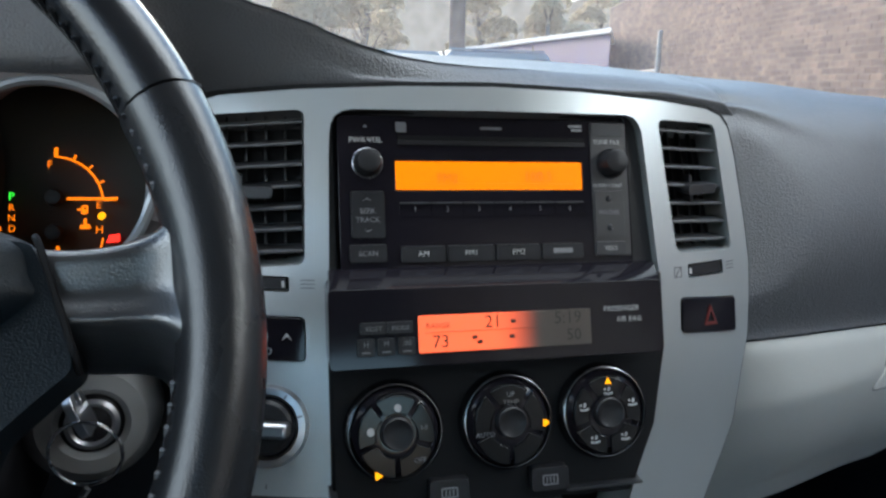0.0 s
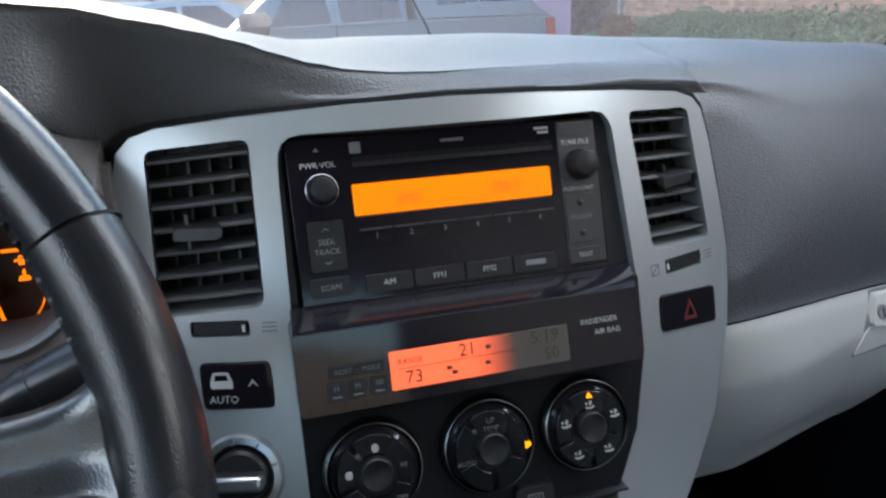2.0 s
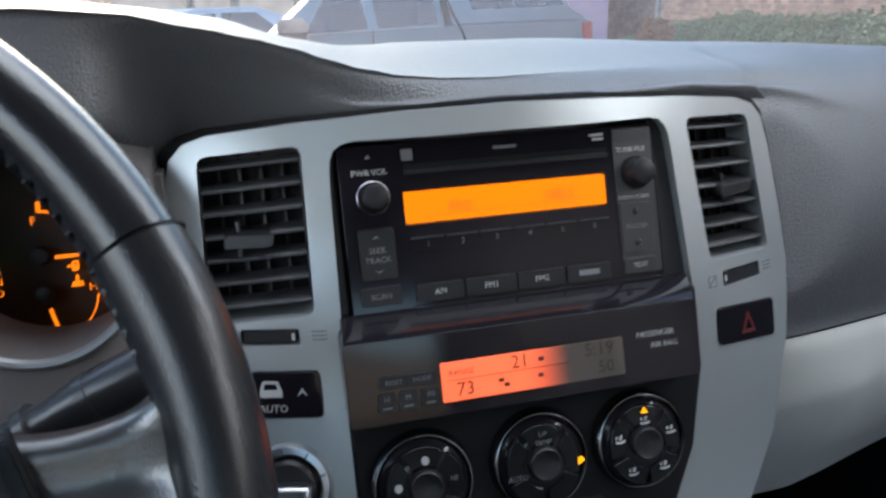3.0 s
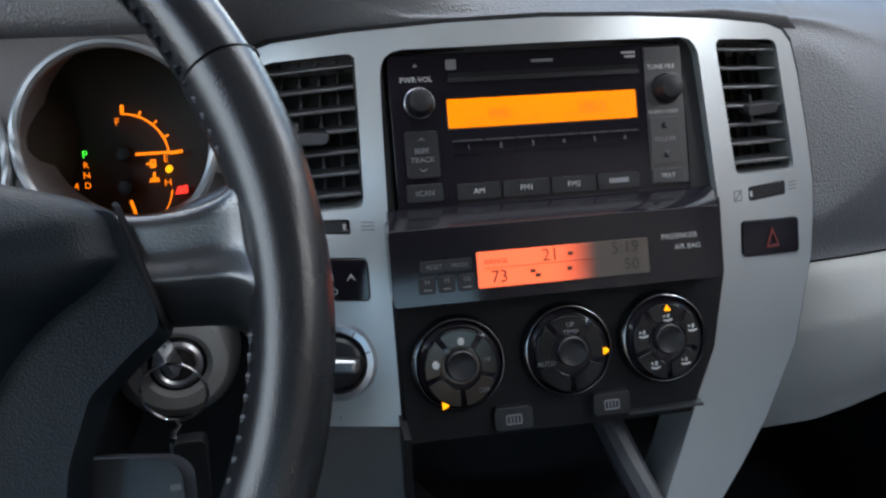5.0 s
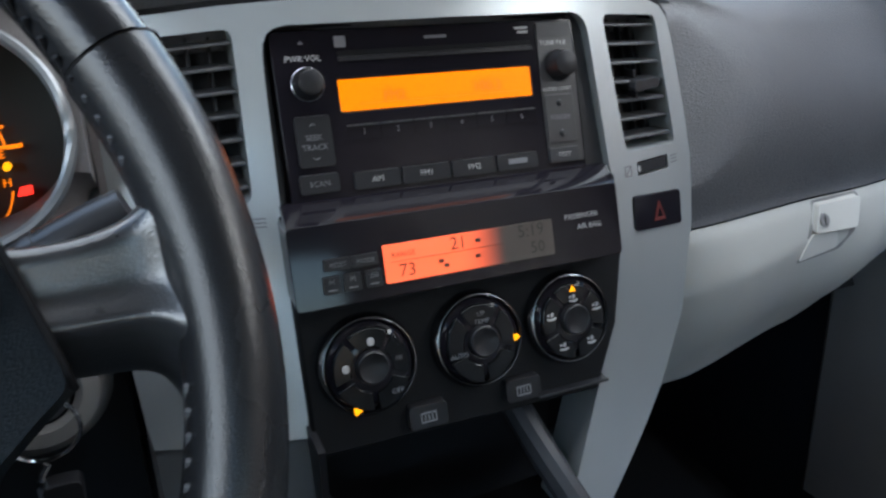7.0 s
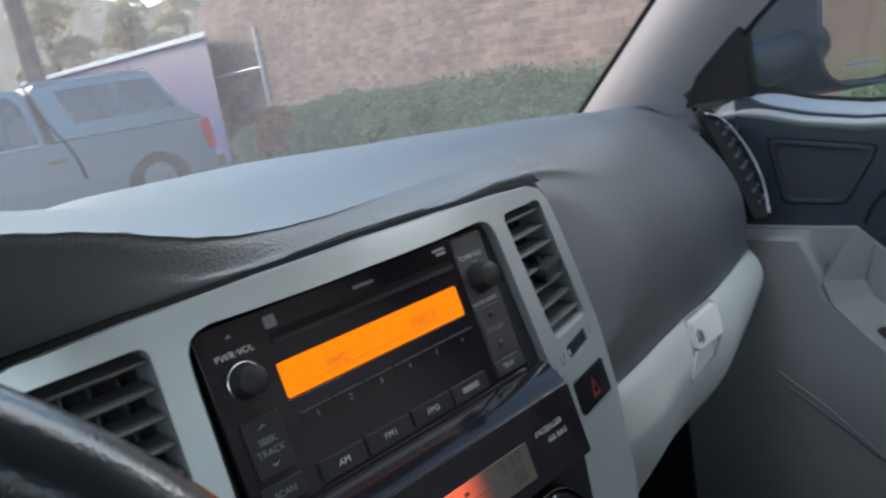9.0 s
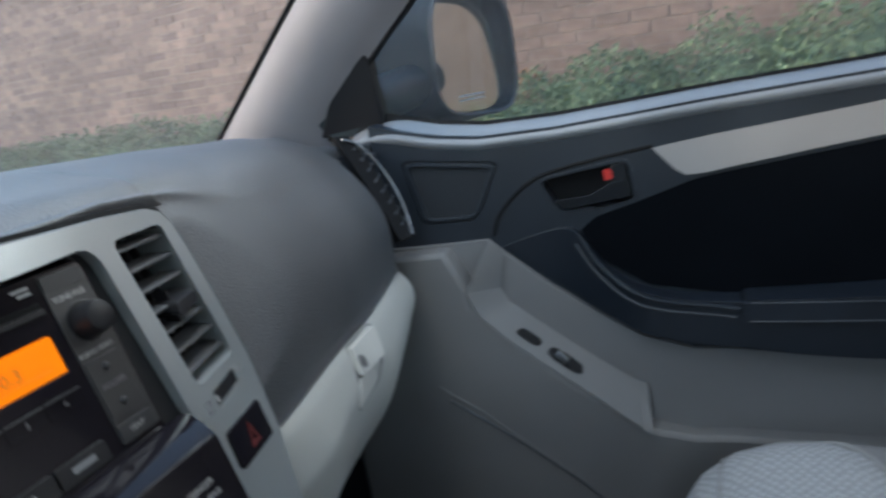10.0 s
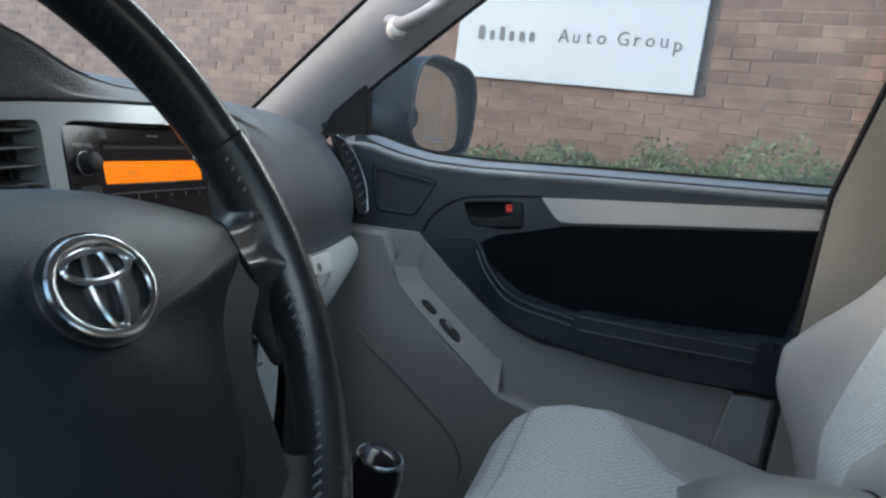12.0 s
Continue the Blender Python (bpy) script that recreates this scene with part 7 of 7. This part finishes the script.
    part("door_gap", plate([(1.515, 0.30), (1.523, 0.30), (1.535, 0.97), (1.527, 0.97)], [], lambda x, z, d: Vector((x, y0 - d, z)), 0.004, -0.01), DEEP, t)
    for x, z in ((1.24, 0.70), (2.50, 0.755)):
        part("door_handle", plate(rounded([(x, z - 0.02), (x + 0.22, z - 0.005), (x + 0.22, z + 0.035), (x, z + 0.02)], 0.015), [], lambda x, z, d: Vector((x, y0 - d, z)), 0.03, -0.01), CHROME, t, "chrome door handle", bevel=0.008)
    part("tail_lamp", plate(rounded([(4.66, 0.53), (4.79, 0.55), (4.76, 0.965), (4.62, 0.955)], 0.02), [], lambda x, z, d: Vector((x, y0 - d, z)), 0.010, -0.25), TAIL_RED, t, "tall red tail lamp", bevel=0.006)
    part("rear_bumper", box_bm(4.70, 4.92, y0 + 0.02, y1 - 0.02, 0.26, 0.44), CHROME, t, bevel=0.03)
    mir = plate(rounded([(0.24, 0.86), (0.60, 0.86), (0.64, 1.06), (0.58, 1.14), (0.28, 1.14)], 0.06), [], lambda x, z, d: Vector((x, y0 - 0.28 + d, z)), 0.16, 0.0)
    part("wing_mirror", mir, BLACK, t, "black wing mirror body", bevel=0.03)
    cap = plate(rounded([(0.22, 0.99), (0.65, 0.99), (0.64, 1.10), (0.58, 1.165), (0.26, 1.165)], 0.06), [], lambda x, z, d: Vector((x, y0 - 0.30 + d, z)), 0.20, 0.0)
    part("mirror_cap", cap, CHROME, t, "chrome mirror cap", bevel=0.035)
    part("mirror_arm", box_bm(0.42, 0.54, y0 - 0.15, y0 + 0.04, 0.90, 0.98), BLACK, t, bevel=0.01)
    for x in (0.28, 3.88):
        wheel_of(t, x, y0 + 0.10, 0.40)
    part("antenna", tube([Vector((4.02, 10.6, 1.75)), Vector((4.03, 10.6, 1.86))], 0.012, 6), BLACK, t)
    return t


pickup()


def parked_car(x, y, paint, label):
    t = thing("parked_car", label, "car", "parked cars")
    lower = [(-2.2, 0.12), (-2.25, 0.45), (-2.0, 0.62), (-1.1, 0.72), (1.2, 0.80), (2.15, 0.78), (2.25, 0.45), (2.2, 0.12)]
    top = [(-1.15, 0.70), (-0.45, 1.20), (-0.1, 1.32), (0.95, 1.32), (1.45, 1.15), (1.95, 0.77)]
    mv = Matrix.Translation((x, y, 0.02))
    part("body", moved(extrude_profile(lower, 0, 1.8, 0.04, 0.3), mv), paint, t, bevel=0.05)
    part("cabin", moved(extrude_profile(top, 0.04, 1.76, 0.35, 0.72), mv), paint, t, bevel=0.04)
    part("windshield", moved(sheet(lambda u, v: Vector((-1.10 + 0.62 * v - 0.02, 0.14 + 0.16 * v + (1.52 - 0.32 * v) * u, 0.745 + 0.44 * v)), 4, 4, 0.004), mv), CAR_GLASS, t)
    for pts in ([(-0.72, 0.79), (-0.30, 1.16), (0.25, 1.23), (0.28, 0.80)], [(0.36, 0.80), (0.33, 1.23), (0.95, 1.22), (1.45, 0.83)]):
        part("side_window", moved(plate(rounded(pts, 0.04), [], lambda u, v, d: Vector((u, 0.04 + 0.35 * max(0, v - 0.72) - d, v)), 0.006, -0.004), mv), CAR_GLASS, t)
    for wx in (-1.35, 1.35):
        wheel_of(t, x + wx, y + 0.10, 0.32)
    return t


WHITE_PAINT = mat("white_car_paint", (0.62, 0.62, 0.63), 0.3, vary=0.02, coat=0.4)
RED_PAINT = mat("red_car_paint", (0.40, 0.03, 0.03), 0.3, vary=0.03, coat=0.4)
SILVER_PAINT = mat("silver_car_paint", (0.38, 0.38, 0.39), 0.3, metal=0.4, vary=0.03, coat=0.4)
parked_car(-0.9, 14.0, SILVER_PAINT, "silver saloon parked beyond the pickup")
parked_car(-1.9, 17.2, WHITE_PAINT, "white saloon parked in a row")
parked_car(-3.2, 20.6, SILVER_PAINT, "pale saloon parked in a row")
parked_car(-4.8, 24.5, RED_PAINT, "red saloon parked at the end of a row")
parked_car(-9.8, 27.0, WHITE_PAINT, "white saloon far across the car park")


# ---------------------------------------------------------------- buildings, pole, trees
def blue_shed():
    t = thing("blue_building", "low blue clad building with white roof edge", "building")
    plan = [(7.0, 14.0), (8.72, 17.45), (16.0, 22.0), (16.0, 27.0), (7.0, 27.0)]
    eaves = [(6.86, 13.72), (8.85, 17.5), (16.2, 22.0), (16.2, 27.2), (6.86, 27.2)]
    part("wall", plate(plan, [], lambda u, v, d: Vector((u, v, d)), 2.36, GROUND_Z), BLUE, t, "blue metal cladding")
    part("roof", plate(eaves, [], lambda u, v, d: Vector((u, v, d)), 2.47, 2.36), WHITE_ROOF, t, "white metal roof edge", bevel=0.01)
    return t


blue_shed()


def fence_post():
    t = thing("fence_post", "thin galvanised fence post with a rail beside the wall", "fence")
    p = on_wall(12.6, 0, 0.35)
    part("post", tube([Vector((p.x, p.y, GROUND_Z)), Vector((p.x, p.y, 2.28))], 0.045, 12), GALV, t)
    part("cap", moved(lathe([(0.0, 0.03), (0.04, 0.02), (0.05, 0.0)], 12), Matrix.Translation((p.x, p.y, 2.28))), GALV, t)
    q = on_wall(15.6, 0, 0.5)
    part("rail", tube([Vector((p.x, p.y, 1.62)), Vector((q.x, q.y, 1.58))], 0.022, 8), GALV, t)
    return t


fence_post()


def utility_pole():
    t = thing("utility_pole", "weathered brown wooden utility pole", "utility pole")
    part("pole", tube([Vector((3.82, 14.2, GROUND_Z)), Vector((3.74, 14.2, 5.0)), Vector((3.66, 14.2, 10.0))], 0.16, 18, radii=[0.165, 0.15, 0.125]), POLE_WOOD, t)
    part("cross_arm", box_bm(2.7, 4.7, 14.0, 14.12, 9.2, 9.32), POLE_WOOD, t)
    return t


utility_pole()


def far_tree(x, y, h, seed):
    t = thing("tree", "hazy brown tree with thin autumn crown", "tree", "trees beyond the car park")
    rnd = random.Random(seed)
    trunk = [Vector((x + rnd.uniform(-0.1, 0.1) * k, y, GROUND_Z + h * 0.16 * k)) for k in range(6)]
    part("trunk", tube(trunk, 0.2, 8, radii=[0.30, 0.25, 0.2, 0.16, 0.11, 0.05]), BARK, t)
    cs, rs = [], []
    for k in range(9):
        a, zz = rnd.uniform(0, 6.28), rnd.uniform(0.30, 0.92)
        rad = h * 0.22 * rnd.uniform(0.3, 1.0) * (1.25 - zz)
        c = (x + rad * math.cos(a), y + rad * math.sin(a), GROUND_Z + h * zz)
        cs.append(c)
        rr = h * rnd.uniform(0.09, 0.15)
        rs.append((rr, rr, rr * 0.8))
        part("limb", tube([Vector((x, y, GROUND_Z + h * (zz - 0.22))), Vector(c)], 0.05, 5, radii=[0.08, 0.02]), BARK, t)
    v, f = leaf_cloud(cs, rs, 5200, 0.13, seed)
    cloud_object("crown", v, f, TWIG, t)
    return t


rnd = random.Random(21)
for k in range(16):
    far_tree(-26 + 3.6 * k + rnd.uniform(-1, 1), 46 + rnd.uniform(-5, 9), rnd.uniform(6.5, 10.5), 40 + k)


def backdrop(u, v):
    """Far woods all round, with an uneven top."""
    a = 2 * math.pi * u
    top = 17.0 + 5.0 * noise.noise(Vector((math.cos(a) * 9, math.sin(a) * 9, 0))) + 2.0 * noise.noise(Vector((math.cos(a) * 40, math.sin(a) * 40, 3)))
    return Vector((120 * math.cos(a), 120 * math.sin(a), GROUND_Z - 0.05 + top * v))


WOODS = mat("far_woods_glow", (0.27, 0.24, 0.20), 1.0, vary=0.35, vary_size=0.35)
# warm emission stands in for the bright haze over the woods
WOODS_GLOW = WOODS.node_tree.nodes["Principled BSDF"]
WOODS_GLOW.inputs["Emission Color"].default_value, WOODS_GLOW.inputs["Emission Strength"].default_value = (1.0, 0.76, 0.62, 1), 0.05
tagged(link_mesh("backdrop", sheet(backdrop, 400, 3, 0.0, True), WOODS), "far woods behind the car park, haze put in as a glow", "woods", kind="structure")


# ---------------------------------------------------------------- brick wall, last
wall = tagged(new("wall_east"), "long weathered brown brick wall", "wall", kind="structure")
part("backing", plate([(WALL_A, GROUND_Z), (WALL_B, GROUND_Z), (WALL_B, WALL_H), (WALL_A, WALL_H)], [], on_wall, 0.0, -0.3), MORTAR, wall, "brown mortar bed")
BL, BH, BD = 0.206, 0.0600, 0.004
PITCH_S, PITCH_Z = 0.2145, 0.0685


def brick_shape(seed):
    rnd = random.Random(seed)
    bm = bmesh.new()
    pts = []
    for s, z, d in ((-1, -1, 0), (1, -1, 0), (1, 1, 0), (-1, 1, 0), (-1, -1, 1), (1, -1, 1), (1, 1, 1), (-1, 1, 1)):
        j = 0.0025
        pts.append(bm.verts.new((s * (BL / 2 - 0.003 * d) + rnd.uniform(-j, j), z * (BH / 2 - 0.002 * d) + rnd.uniform(-j, j) * 0.6, d * BD + rnd.uniform(-0.001, 0.001) * d)))
    for q in ((4, 5, 6, 7), (0, 1, 5, 4), (1, 2, 6, 5), (2, 3, 7, 6), (3, 0, 4, 7)):
        bm.faces.new([pts[i] for i in q])
    me = bpy.data.meshes.new("brick")
    bm.to_mesh(me)
    bm.free()
    me.materials.append(BRICK)
    return me


shapes = [brick_shape(k) for k in range(6)]
turn = Matrix((WALL_DIR, (0, 0, 1), WALL_OUT)).transposed().to_4x4()
rnd = random.Random(5)
rest_v, rest_f = [], []
rows = int((WALL_H - GROUND_Z) / PITCH_Z)
for r in range(rows):
    z = GROUND_Z + PITCH_Z * (r + 0.5)
    k0, k1 = int(WALL_A / PITCH_S) + 1, int(WALL_B / PITCH_S)
    for k in range(k0, k1):
        s = (k + 0.5 * (r % 2)) * PITCH_S + 0.05
        d = rnd.uniform(-0.003, 0.003)
        if -1.75 < s < 1.35 and 0.42 < z < 1.62 and s + z > 0.2 - 3:
            if len(wall.children) < 300:
                ob = new("brick", rnd.choice(shapes))
                ob.matrix_world = Matrix.Translation(on_wall(s, z, d)) @ turn
                ob.parent = wall
                continue
        n = len(rest_v)
        j = 0.0015
        for a, b, e in ((-1, -1, 0), (1, -1, 0), (1, 1, 0), (-1, 1, 0), (-1, -1, 1), (1, -1, 1), (1, 1, 1), (-1, 1, 1)):
            rest_v.append(tuple(on_wall(s + a * (BL / 2 - 0.003 * e) + rnd.uniform(-j, j), z + b * (BH / 2 - 0.002 * e) + rnd.uniform(-j, j), e * (BD + d))))
        rest_f += [tuple(n + i for i in q) for q in ((4, 5, 6, 7), (0, 1, 5, 4), (1, 2, 6, 5), (2, 3, 7, 6), (3, 0, 4, 7))]
tagged(cloud_object("brick_courses", rest_v, rest_f, BRICK_FAR, wall), kind="stuff")
